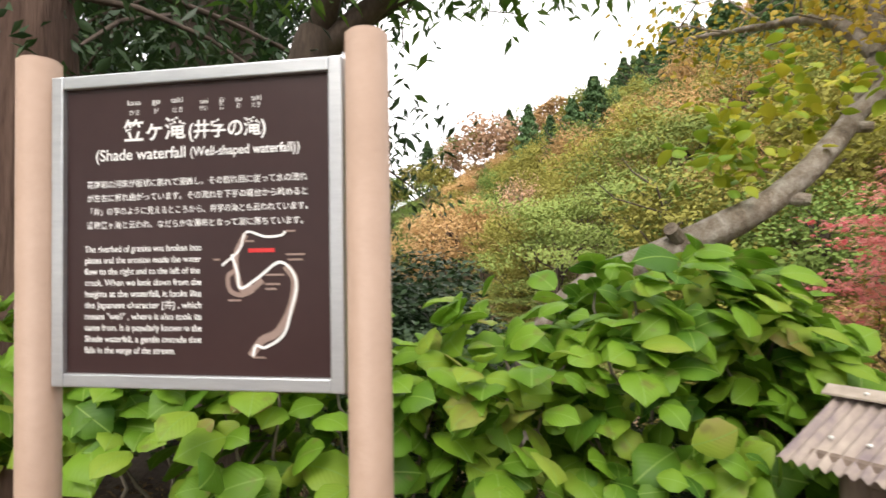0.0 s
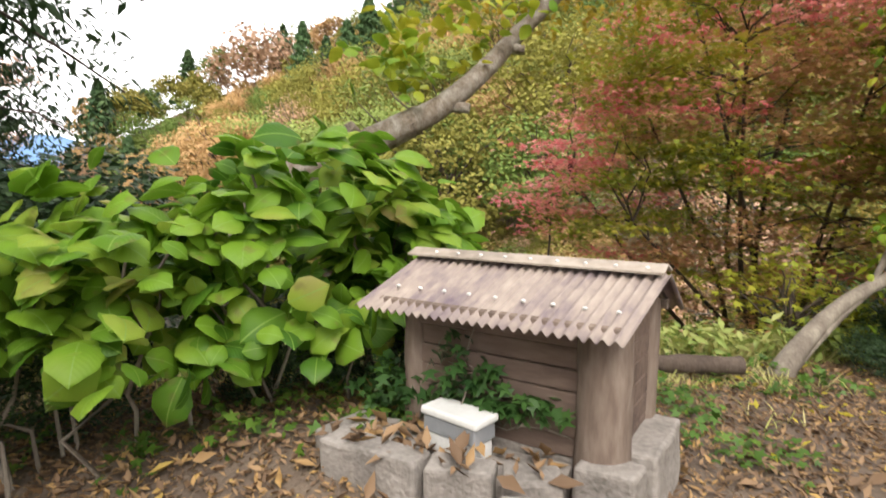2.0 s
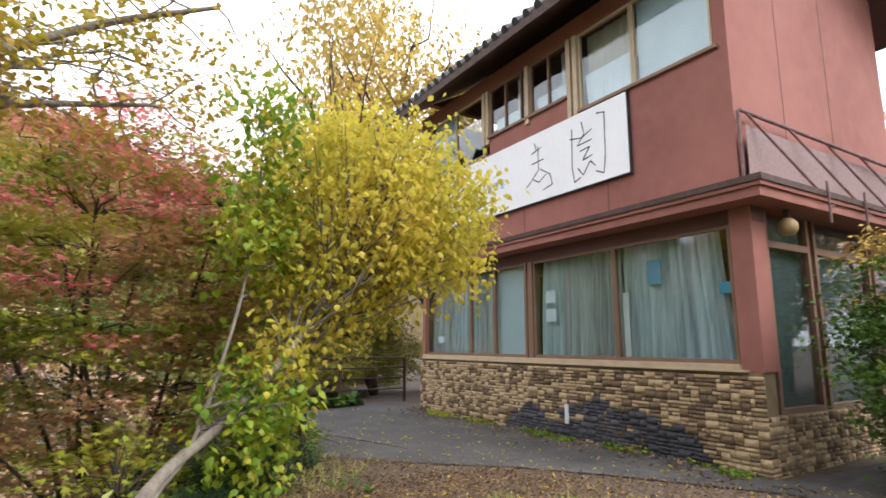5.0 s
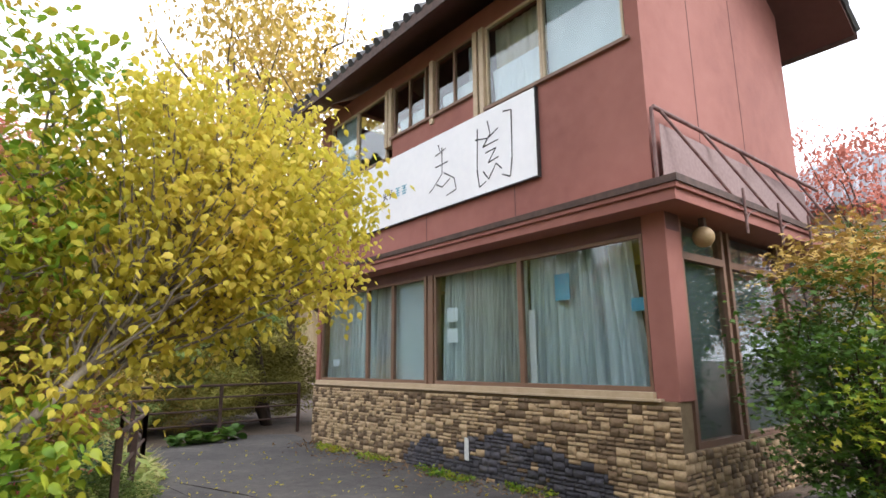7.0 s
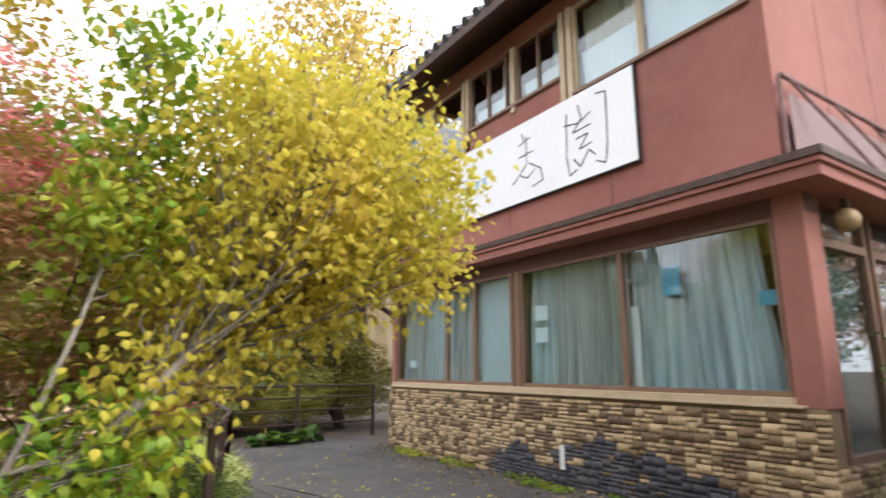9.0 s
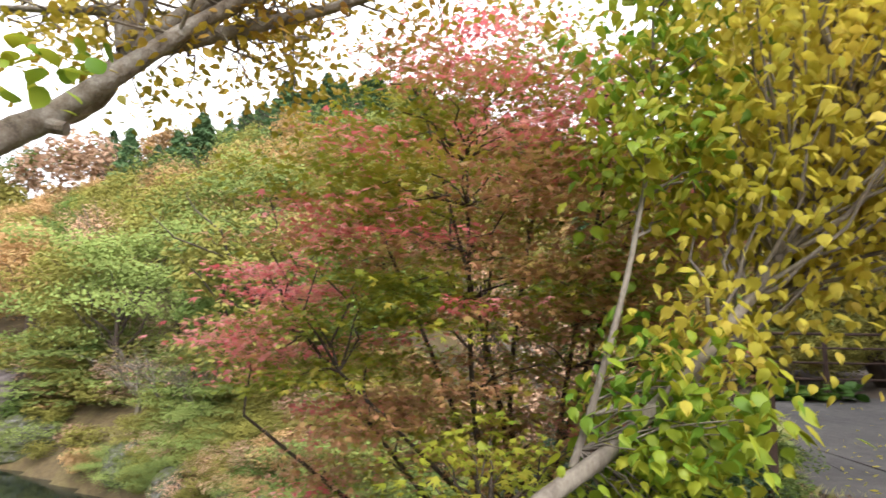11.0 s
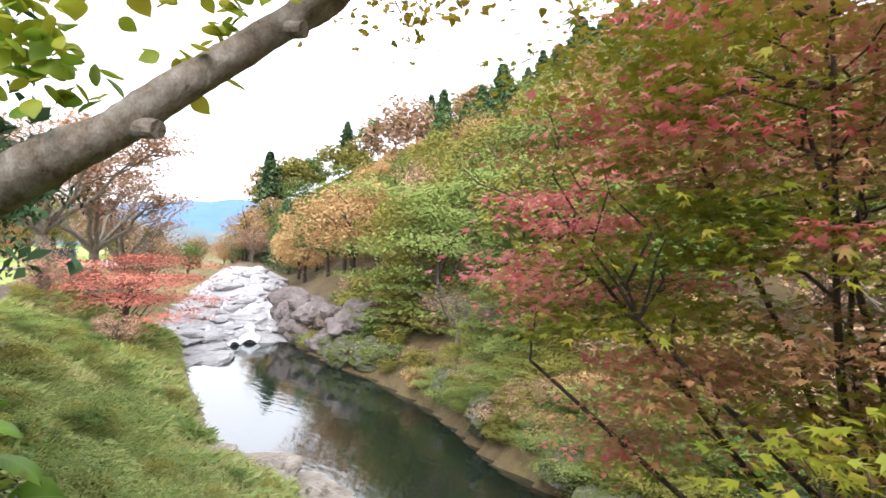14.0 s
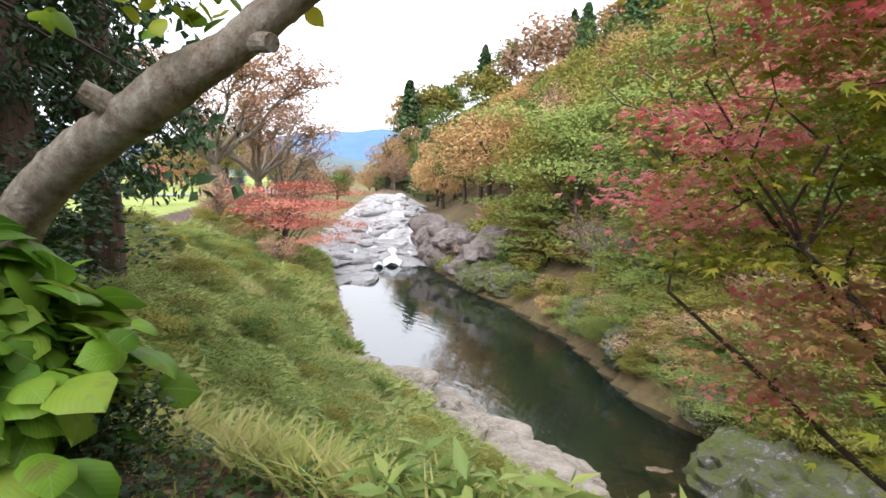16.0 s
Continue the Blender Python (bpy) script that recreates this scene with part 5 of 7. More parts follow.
foliage(yt, {"lime_leaf": lime}, DROP, 0.085, (0.14, 0.14, 0.15), 30, 0.4, 0.8, label="yellow-green leaves")

# Japanese maple beyond the rim
mp = thing("japanese_maple", "spreading maple turning from olive green to pink", "tree")
base = np.array([0.95, 7.5, ground_z(0.95, 7.5) - 0.2])
cl = {"maple_green": [], "maple_brown": [], "maple_pink": []}
pieces = []
mains = []
for e in [(-1.2, 6.6, 1.4), (-0.7, 7.2, 2.6), (0.0, 7.0, 3.2), (0.5, 6.4, 2.6), (1.2, 7.2, 3.5), (1.7, 6.6, 2.9), (2.1, 7.6, 2.8), (-0.4, 6.0, 0.9), (-1.3, 6.2, 0.5), (0.6, 8.2, 3.3)]:
    mid = base + (np.array(e) - base) * 0.45 + np.array([RNG.normal() * 0.3, RNG.normal() * 0.25, 0.05])
    c = curve([base + RNG.normal(size=3) * [0.14, 0.1, 0], base + (mid - base) * 0.4 + [RNG.normal() * 0.08, 0, 0.15], mid, e], 20)
    mains.append(c)
    pieces.append(tube_arrays(c, np.linspace(0.05, 0.012, 20), 7, 0.04))
allm = np.vstack(mains)
for c in in_ball(540, (0.4, 7.0, 1.8), (2.25, 1.6, 2.5), 0.4):
    west = c[0] + 0.28 * RNG.normal()
    if c[2] > 2.5 + 1.1 * (c[0] + 1.0):
        continue
    if c[2] < -0.5 + 0.3 * (c[0] + 1):
        continue
    if west < -1.08 or (c[2] > 2.6 and west > -0.4 and RNG.random() < 0.3) or (c[2] < 0.7 and RNG.random() < 0.1) or RNG.random() < 0.03:
        cl["maple_pink"].append(c)
    elif c[2] < 0.8 and RNG.random() < 0.6 or RNG.random() < 0.12 + 0.5 * (c[0] > 0.6):
        cl["maple_brown"].append(c)
    else:
        cl["maple_green"].append(c)
    if RNG.random() < 0.5:
        pieces.append(limb(allm[np.argmin(np.linalg.norm(allm - c, axis=1) + 0.5 * np.clip(allm[:, 2] - c[2], 0, None))], c, 0.012, 0.003, 6, 0.1, 0.06, 4))
woody(mp, pieces, "bark_dark", label="thin dark crooked stems")
foliage(mp, cl, STAR, 0.08, (0.24, 0.24, 0.04), 104, 0.28, 0.3, label="layered sprays of small maple leaves")
mp2 = thing("maple_sapling", "young maple with lime yellow leaves at the rim", "tree")
low = in_ball(24, (0.95, 5.1, 0.45), (0.6, 0.38, 0.36))
woody(mp2, [tube_arrays(curve([(0.9, 4.9, ground_z(0.9, 4.9) - 0.1), (0.88, 4.95, 0.2), (0.8, 5.0, 0.5)], 10), np.linspace(0.02, 0.01, 10), 7)], "bark_dark")
for c in low:
    woody(mp2, [limb((0.88, 4.95, 0.2), c, 0.01, 0.003, 7, 0.1, 0.05, 4)], "bark_dark", "twig")
foliage(mp2, {"maple_lime": low}, STAR, 0.085, (0.13, 0.13, 0.05), 20, 0.3, 0.3)

# evergreen oak and cedars behind the sign
oak = thing("evergreen_oak", "dark-barked evergreen oak with hanging glossy leaves", "tree")
t0 = curve([(-2.95, 0.95, -0.1), (-2.92, 1.05, 1.0), (-2.75, 1.25, 2.0), (-2.6, 1.4, 2.6)], 24)
arms = [curve(q, 16) for q in ([t0[-1], (-2.55, 1.5, 3.2), (-2.4, 1.6, 4.2)], [t0[-3], (-2.2, 1.75, 2.9), (-1.6, 2.2, 3.4), (-0.9, 2.6, 3.5)], [t0[-2], (-2.3, 2.0, 3.0), (-1.9, 2.7, 3.3), (-1.6, 3.3, 3.3)], [t0[-1], (-2.0, 1.3, 3.2), (-1.2, 1.4, 3.5)])]
pieces = [tube_arrays(t0, np.linspace(0.16, 0.11, 24), 14, 0.03)] + [tube_arrays(c, np.linspace(0.075, 0.015, 16), 8, 0.03) for c in arms]
cl = []
for c in arms[1:]:
    for k in range(4, 16):
        for _ in range(3):
            e = c[k] + RNG.normal(size=3) * [0.3, 0.3, 0.16] + [0, 0, -0.08]
            cl.append(e)
            pieces.append(limb(c[k], e, 0.008, 0.003, 5, -0.05, 0.06, 4))
woody(oak, pieces, "bark_dark", label="dark grey-brown trunk")
foliage(oak, {"green_leaf": cl}, SLIM, 0.105, (0.14, 0.14, 0.1), 15, 0.45, 0.55, label="narrow glossy green leaves")
for k, (x, y, r, label, m) in enumerate([(-3.3, 0.2, 0.24, "cedar with stringy red-brown bark", "bark_red"), (-4.4, 1.45, 0.34, "old cedar wrapped in ivy", "bark_dark"), (-6.6, 2.3, 0.3, "tall dark cedar with drooping branches", "bark_red"), (-7.5, 0.5, 0.3, "tall dark cedar with drooping branches", "bark_red"), (-7.4, 3.2, 0.22, "tall dark cedar with drooping branches", "bark_red")]):
    c = thing("cedar", label, "tree", "cedars behind the sign")
    z = ground_z(x, y)
    woody(c, [tube_arrays([(x + 0.03 * math.sin(h), y, z - 0.2 + h) for h in np.linspace(0, 12, 20)], r * np.linspace(1.1, 0.35, 20), 22, 0.06)], m)
    cl, limbs = [], []
    for _ in range(95 if k > 1 else 60):
        a, h = RNG.uniform(0, 2 * np.pi), RNG.uniform(1.9 if k > 1 else 2.6, 11)
        s = RNG.uniform(0.5, 1) * ((2.5 if k < 2 else 1.9) - 0.13 * h)
        e = np.array([x + s * math.cos(a), y + s * math.sin(a), z + h - 0.35 * s])
        cl += [np.array([x, y, z + h]) * (1 - q) + e * q for q in (0.4, 0.6, 0.8, 1.0)]
        limbs.append(limb((x, y, z + h), e, 0.025, 0.008, 5, 0.08, 0.03, 4))
    woody(c, limbs, "bark_dark", "branch")["kind"] = "stuff"
    foliage(c, {"dark_leaf": cl}, SLIM, 0.1, (0.22, 0.22, 0.13), 48, 0.5, 0.7, label="dark hanging needles")
    if k == 1:
        a, h = RNG.uniform(0, 6.28, 900), RNG.uniform(0, 5, 900)
        v, f = leaf_arrays(HAND, np.stack([x + (r + 0.06) * np.cos(a), y + (r + 0.06) * np.sin(a), z + h], 1), 0.1, 0.6, 0.6)
        put("ivy", fast_mesh("ivy", v, f, "ivy_leaf"), c, "dark ivy on the trunk")

# ---- trees of the hill, the far bank and round the house ----
def crown_mesh(name, material, seed, kind="round", n=1300, leaf=0.42):
    """A crown one metre high and about as wide, of many small leaf clumps in billows."""
    r = np.random.default_rng(seed)
    pts, face = [], []
    if kind == "cone":
        k = r.uniform(0, 1, n) ** 0.8
        a = r.uniform(0, 2 * np.pi, n)
        rad = 0.33 * (1 - k) ** 0.85 * (0.72 + 0.28 * np.sin(k * 60 + a * 2)) * np.sqrt(r.uniform(0.35, 1, n)) + 0.01
        pts = np.stack([rad * np.cos(a), rad * np.sin(a), 0.08 + 0.92 * k], 1)
    elif kind == "flat":
        for _ in range(26):
            c = np.array([r.normal() * 0.24, r.normal() * 0.24, r.uniform(0.35, 0.97)])
            pts.append(c + r.normal(size=(n // 26, 3)) * [0.11, 0.11, 0.022])
        pts = np.concatenate(pts)
    else:
        for _ in range(30):
            d = r.normal(size=3)
            d /= np.linalg.norm(d)
            c = np.array([0, 0, 0.55]) + d * np.array([0.3, 0.3, 0.31]) * r.uniform(0.55, 1.0)
            q = r.normal(size=(n // 30, 3))
            q /= np.linalg.norm(q, axis=1, keepdims=True)
            pts.append(c + q * r.uniform(0.7, 1, (len(q), 1)) * r.uniform(0.1, 0.17) * [1, 1, 0.75])
            face.append(q)
        pts = np.concatenate(pts)
    face = np.concatenate(face) * 2.6 if face else np.stack([pts[:, 0] * 5, pts[:, 1] * 5, 0 * pts[:, 2] + 0.6], 1)
    if kind == "sparse":
        pts, face = pts[::2], face[::2]
    v, f = leaf_arrays(DIAMOND, pts, leaf / 8.0, 0.45, 0.3 if kind != "cone" else 0.8, face=face)
    return fast_mesh(name, v, f, material)


def stem_mesh(seed, bare=False):
    r = np.random.default_rng(seed)
    pieces = [tube_arrays([(0.02 * math.sin(3 * h), 0.02 * math.cos(2 * h), h - 0.06) for h in np.linspace(0, 0.62, 7)], np.linspace(0.022, 0.01, 7), 7)]
    for _ in range(46 if bare else 12):
        a, h = r.uniform(0, 6.28), r.uniform(0.15, 0.55)
        e = (0.36 * r.uniform(0.5, 1) * math.cos(a), 0.36 * r.uniform(0.5, 1) * math.sin(a), h + r.uniform(0.2, 0.42))
        pieces.append(limb((0, 0, h), e, 0.008, 0.0015, 5, 0.05, 0.06, 4))
    v, f = joined(pieces)
    return fast_mesh("trunk", v, f, "bark_grey" if bare else "bark_dark", True)


KINDS = {"orange": ("orange_crown", "round", "round-headed tree in pale orange autumn leaf"), "olive": ("olive_crown", "round", "broadleaved tree in olive and yellow leaf"), "green": ("green_crown", "round", "dense green broadleaved tree"),
         "pine": ("pine_crown", "flat", "red pine with flat tiers of light green needles"), "conifer": ("conifer_crown", "cone", "dark green pointed conifer"), "rust": ("rust_crown", "sparse", "thin-leaved tree in rusty brown leaf"),
         "gold": ("gold_crown", "round", "tall tree with golden brown autumn leaves"), "red": ("red_crown", "flat", "small maple in scarlet autumn leaf"), "dark": ("dark_leaf", "round", "dark evergreen bush")}
MODELS = {}
for i, (k, (m, form, label)) in enumerate(KINDS.items()):
    for v in range(2):
        MODELS[k, v] = (crown_mesh("crown", m, 100 + 7 * i + v, form, 5200 if k == "gold" else 7000, 0.15 if k == "gold" else 0.17 if form != "cone" else 0.2), stem_mesh(50 + v, k == "rust"), crown_mesh("crown", m, 300 + 7 * i + v, form if form != "sparse" else "round", 1100, 0.4))


def plant(k, x, y, h, wide=1.0, turn=0.0, name="tree", label="", group="trees of the wooded hill", sink=0.0, category="tree", fine=False):
    o = new(name)
    o.matrix_basis = Matrix.Translation((x, y, ground_z(x, y) - sink)) @ Matrix.Rotation(turn, 4, "Z") @ Matrix.Diagonal((h * wide, h * wide, h, 1))
    tagged(o, label or KINDS[k][2], category, group)
    c, s, b = MODELS[k, int(turn * 10) % 2]
    put("crown", b if name == "shrub" and not fine else c, o)
    if name != "shrub":
        put("trunk", s, o)
    return o


rnd = random.Random(11)
spots = []
for (k, az, d, h, w) in [("conifer", 36.5, 60, 12.5, 1.15), ("conifer", 38.6, 63, 11.5, 1.1), ("conifer", 40.5, 66, 9.5, 1.1), ("conifer", 34, 72, 9, 1.1), ("orange", 52, 46, 10, 1.3), ("orange", 49, 44, 8, 1.2), ("olive", 45, 34, 8, 1.15), ("green", 54, 58, 9, 1.1), ("pine", 31, 33, 9, 1.2), ("pine", 35, 29, 7.5, 1.2), ("olive", 47, 33, 4, 1.5), ("orange", 57, 72, 9, 1.2), ("rust", 46.5, 132, 19, 1.3), ("rust", 44, 128, 17, 1.2), ("rust", 48.5, 130, 15, 1.3), ("green", 55, 72, 10, 1.0), ("conifer", 58, 88, 12, 1.1), ("conifer", 60, 112, 12, 1.1), ("conifer", 42.5, 82, 15, 0.9)]:
    spots.append((1 - d * math.sin(radians(az)), 3 + d * math.cos(radians(az)), k, h, w))
tries = 0
while len(spots) < 640 and tries < 40000:
    tries += 1
    az, d = rnd.uniform(-75, 66), 20 + 125 * rnd.random() ** 0.62
    x, y = 1 - d * math.sin(radians(az)), 3 + d * math.cos(radians(az))
    if (az < -18 and d < 24) or d < 16 or d < np.interp(az, [40, 48, 52, 56, 60, 64], [18, 26, 35, 46, 70, 110]):
        continue
    dr = -float(to_line(np.array([x]), np.array([y]), RIGHT_BANK)[0])
    if dr < 3.2:
        continue
    gap = 2.7 + 0.03 * d
    if any((x - q[0]) ** 2 + (y - q[1]) ** 2 < gap * gap for q in spots):
        continue
    wood = waves(np.array(x), np.array(y), 17.0) + rnd.gauss(0, 0.35)
    k = "conifer" if wood > 0.62 else "green" if wood > 0.38 else "orange" if wood < -0.42 else "olive" if wood < 0.05 else rnd.choice(["pine", "olive", "green", "rust", "olive", "pine"])
    if k == "conifer" and d < 40:
        k = "pine"
    spots.append((x, y, k, rnd.uniform(5.5, 8.5) + 0.028 * d + (3 if k == "conifer" else 0), rnd.uniform(1.0, 1.35) if k != "conifer" else rnd.uniform(0.95, 1.25)))
spots.sort(key=lambda q: (q[0] + 3) ** 2 + (q[1] - 10) ** 2)
for x, y, k, h, w in spots[:230]:
    plant(k, x, y, h, w, rnd.uniform(0, 6.2), sink=0.2)
vs, fs, sl, n = [], [], [], 0
FAR_KINDS = ["orange", "olive", "green", "pine", "conifer", "rust", "gold"]
SOURCE = {}
for k in FAR_KINDS:
    me = MODELS[k, 0][0]
    q = np.empty(len(me.vertices) * 3, np.float32)
    me.vertices.foreach_get("co", q)
    SOURCE[k] = q.reshape(-1, 4, 3)[::5]
for x, y, k, h, w in spots[230:]:
    a = rnd.uniform(0, 6.2)
    q = SOURCE[k]
    mid = q.mean(1, keepdims=True)
    q = ((q - mid) * 2.6 + mid) * [h * w, h * w, h]
    q = np.stack([q[..., 0] * math.cos(a) - q[..., 1] * math.sin(a) + x, q[..., 0] * math.sin(a) + q[..., 1] * math.cos(a) + y, q[..., 2] + ground_z(x, y) - 0.2], -1).reshape(-1, 3)
    c = len(q) // 4
    vs.append(q), fs.append(np.arange(n, n + len(q)).reshape(-1, 4)), sl.append(np.full(c, FAR_KINDS.index(k)))
    n += len(q)
tagged(put("far_wood", fast_mesh("far_wood", np.concatenate(vs), np.concatenate(fs), [KINDS[k][0] for k in FAR_KINDS], slots=np.concatenate(sl))), "mixed autumn wood on the upper hill", "woodland", kind="stuff")

# shrubs along the far bank and under the rim
bank = curve(np.c_[RIGHT_BANK, np.zeros(len(RIGHT_BANK))], 240)
for q in range(195):
    b = bank[int(rnd.uniform(46, 205))]
    s = 0.35 + 5.0 * rnd.random() ** 1.5
    x, y = b[0] + s * rnd.uniform(-0.2, 0.5), b[1] + s
    plant(rnd.choice(["olive", "olive", "green", "orange", "rust", "pine", "olive"]), x, y, rnd.uniform(0.7, 1.4) + 0.34 * s, rnd.uniform(1.5, 2.3), rnd.uniform(0, 6.2), "shrub", "low olive and rust-coloured shrub on the bank", "shrubs of the far bank", 0.25, "shrub", x > -16)
for q in range(46):
    x = rnd.uniform(-0.5, 4.6)
    y = 5.9 + 1.05 * max(0, x - 1) + rnd.uniform(0.4, 6.5)
    if x > 2.2 and y < 7.5 or (x > 3.0 and y < 12.9):
        continue
    plant(rnd.choice(["green", "olive", "dark", "olive"]), x, y, rnd.uniform(1.0, 2.2), rnd.uniform(1.1, 1.6), rnd.uniform(0, 6.2), "shrub", "wild shrub below the terrace rim", "shrubs below the rim", 0.3, "shrub", True)
for q in range(34):
    plant(rnd.choice(["olive", "olive", "gold", "olive", "pine"]), rnd.uniform(3.2, 9.5), rnd.uniform(13.6, 18), rnd.uniform(1.3, 2.8), rnd.uniform(1.1, 1.6), rnd.uniform(0, 6.2), "shrub", "tangled olive undergrowth beyond the railing", "shrubs beyond the railing", 0.25, "shrub", True)
# the tall dark ones behind hedge and sign stand in for canopy shade
for x, y, k, h in [(-0.95, 2.2, "dark", 0.55), (-1.3, 1.9, "dark", 0.45), (-0.9, 2.75, "dark", 0.75), (-1.35, 2.35, "dark", 0.8), (-1.9, 1.5, "dark", 0.8), (1.7, 5.0, "dark", 0.75), (2.15, 5.5, "dark", 0.8), (1.35, 4.55, "dark", 0.5), (2.5, 6.5, "green", 0.9), (-3.1, 1.9, "dark", 1.7), (-3.7, 2.3, "dark", 1.9), (-2.6, 2.2, "dark", 1.3), (-3.9, 0.7, "dark", 1.8), (-3.4, -0.6, "dark", 1.6)]:
    plant(k, x, y, h, 1.5, rnd.uniform(0, 6), "shrub", "dark evergreen ground shrub, some added to deepen the shade", "dark shrubs on the terrace", 0.12, "shrub", True)

# trees behind the house, by the drive and round about;
# the southern ones are out of view, added for the windows to reflect
for x, y, k, h, w in [(7.4, 18, "gold", 17.5, 0.5), (10.5, 20.5, "gold", 20, 0.6), (4.8, 22, "olive", 8, 1.0), (13, 16, "gold", 15, 0.7), (1.5, 17, "rust", 8, 1.1), (5.2, 16.4, "olive", 6.5, 1.2), (10.2, 16, "gold", 13, 0.8), (17.5, 4.3, "red", 7.5, 0.6), (24, 1.0, "red", 9, 0.8), (28, -2, "red", 8, 0.9), (17, 8, "green", 6, 1.0), (15, -1.5, "green", 6, 1.2), (12.5, -3.2, "olive", 5.5, 1.2), (19, -2.5, "orange", 7, 1.2),
                      (-7, -7, "conifer", 14, 1), (-3, -10, "green", 9, 1.2), (2, -11, "olive", 9, 1.2), (7, -12, "orange", 8, 1.2), (-11, -3, "conifer", 14, 1), (13, -8, "green", 7, 1.2), (20, -6, "olive", 8, 1.2), (-11, 1.5, "conifer", 13, 1.1)]:
    plant(k, x, y, h, w, rnd.uniform(0, 6), group="trees round the house", sink=0.15)
dk = thing("leaning_dark_tree", "dark leaning trunks behind the end railing", "tree")
woody(dk, [tube_arrays(curve([(7.6, 14.6, -0.6), (6.9, 14.5, 0.9), (6.0, 14.3, 2.1), (4.6, 14.1, 2.7)], 14), np.linspace(0.15, 0.06, 14), 9, 0.04), tube_arrays(curve([(7.5, 14.7, -0.6), (7.1, 14.6, 1.5), (6.6, 14.5, 3.2)], 12), np.linspace(0.12, 0.06, 12), 9, 0.04), tube_arrays(curve([(6.4, 14.4, 1.6), (5.6, 14.0, 1.9), (5.2, 13.8, 1.2)], 10), np.linspace(0.06, 0.02, 10), 7, 0.04)], "bark_dark")
foliage(dk, {"olive_crown": in_ball(60, (5.6, 14.5, 2.2), (2.2, 1.0, 1.4))}, DIAMOND, 0.12, (0.25, 0.25, 0.12), 40)
for x, y, s in [(5.1, 12.1, 0.8), (5.6, 12.2, 0.7), (4.7, 12.0, 0.6)]:
    o = thing("broadleaf_plant", "low plant with broad green leaves by the railing", "plant", "broad-leaved plants by the railing")
    pts = in_ball(34, (x, y, 0.12), (0.35 * s, 0.25 * s, 0.14))
    v, f = leaf_arrays(OVATE, pts, 0.3 * s, 0.35, -0.2, 0.3)
    put("foliage", fast_mesh("foliage", v, f, "green_leaf", True, leaf_uv(OVATE, len(pts))), o)
bush = thing("maple_bush", "low maple bush turning orange beside the house corner", "shrub")
pts = in_ball(300, (7.9, 2.15, 1.35), (1.4, 0.9, 1.45), 0.3)
woody(bush, [limb((8.0, 2.3, -0.05), c, 0.02, 0.004, 7, 0.1, 0.05, 5) for c in pts[:50]], "bark_dark")
hi = pts[:, 2] > 1.9 - 0.35 * (pts[:, 0] - 7.8)
foliage(bush, {"gold_crown": pts[hi & (pts[:, 0] < 8.1)], "lime_leaf": pts[~hi & (pts[:, 1] < 2.0) & (pts[:, 0] < 7.9)], "green_leaf": np.concatenate([pts[hi & (pts[:, 0] >= 8.1)], pts[~hi & ((pts[:, 1] >= 2.0) | (pts[:, 0] >= 7.9))]])}, HAND, 0.068, (0.17, 0.17, 0.06), 55, 0.35, 0.3)

# upstream on the near bank
def zelkova(x, y, h, seed, dense, name="zelkova_tree", label="wide fanning tree with thin pinkish rust leaves"):
    """A vase-shaped tree: limbs that fork three times and fan upwards, with thin rusty leaf at their ends."""
    r = np.random.default_rng(seed)
    o = thing(name, label, "tree", "fanning trees of the banks", at=(x, y, ground_z(x, y) - 0.15))
    fork = np.array([0.03 * h, 0, 0.24 * h])
    woody(o, [tube_arrays(curve([(0, 0, 0), (0.01 * h, 0.01 * h, 0.12 * h), fork], 9), np.linspace(0.03, 0.021, 9) * h, 10, 0.04)], "bark_grey")
    tips = []
    for k in range(8):
        a = k * 2 * np.pi / 8 + r.uniform(-0.3, 0.3)
        lean = r.uniform(0.35, 1.0)
        way = np.array([math.cos(a) * lean, math.sin(a) * lean, 1.0])
        end = fork + way / np.linalg.norm(way) * h * r.uniform(0.36, 0.46)
        pieces = [limb(fork, end, 0.013 * h, 0.005 * h, 7, -0.04, 0.03, 6)]
        for _ in range(5):
            b = fork + (end - fork) * r.uniform(0.4, 1.0)
            e = b + (way * [1.2, 1.2, 0.7] + r.normal(size=3) * [0.55, 0.55, 0.3]) * h * 0.13
            pieces.append(limb(b, e, 0.0045 * h, 0.002 * h, 5, 0.03, 0.05, 5))
            for _ in range(4):
                c = b + (e - b) * r.uniform(0.4, 1.0)
                t = c + (way * 0.6 + r.normal(size=3) * [0.7, 0.7, 0.3]) * h * 0.085
                pieces.append(limb(c, t, 0.002 * h, 0.001 * h, 4, 0.02, 0.05, 4))
                tips += [t, c + (t - c) * 0.5]
        woody(o, pieces, "bark_grey", "limb")
    foliage(o, {"rust_crown": tips}, DIAMOND, 0.017 * h, (0.032 * h, 0.032 * h, 0.012 * h), dense, 0.4, 0.3)


zelkova(-33.0, 9.9, 13.0, 1, 30)
zelkova(-40, 14.2, 12.5, 2, 24)
zelkova(-47, 18.0, 10.0, 3, 16)
for k, (x, y, h) in enumerate([(-14.0, 21.6, 5.2), (-12.2, 21.0, 4.6), (-16.5, 23.0, 4.8)]):
    zelkova(x, y, h, 10 + k, 1, "bare_tree", "bare grey tree with fine twigs above the pool")
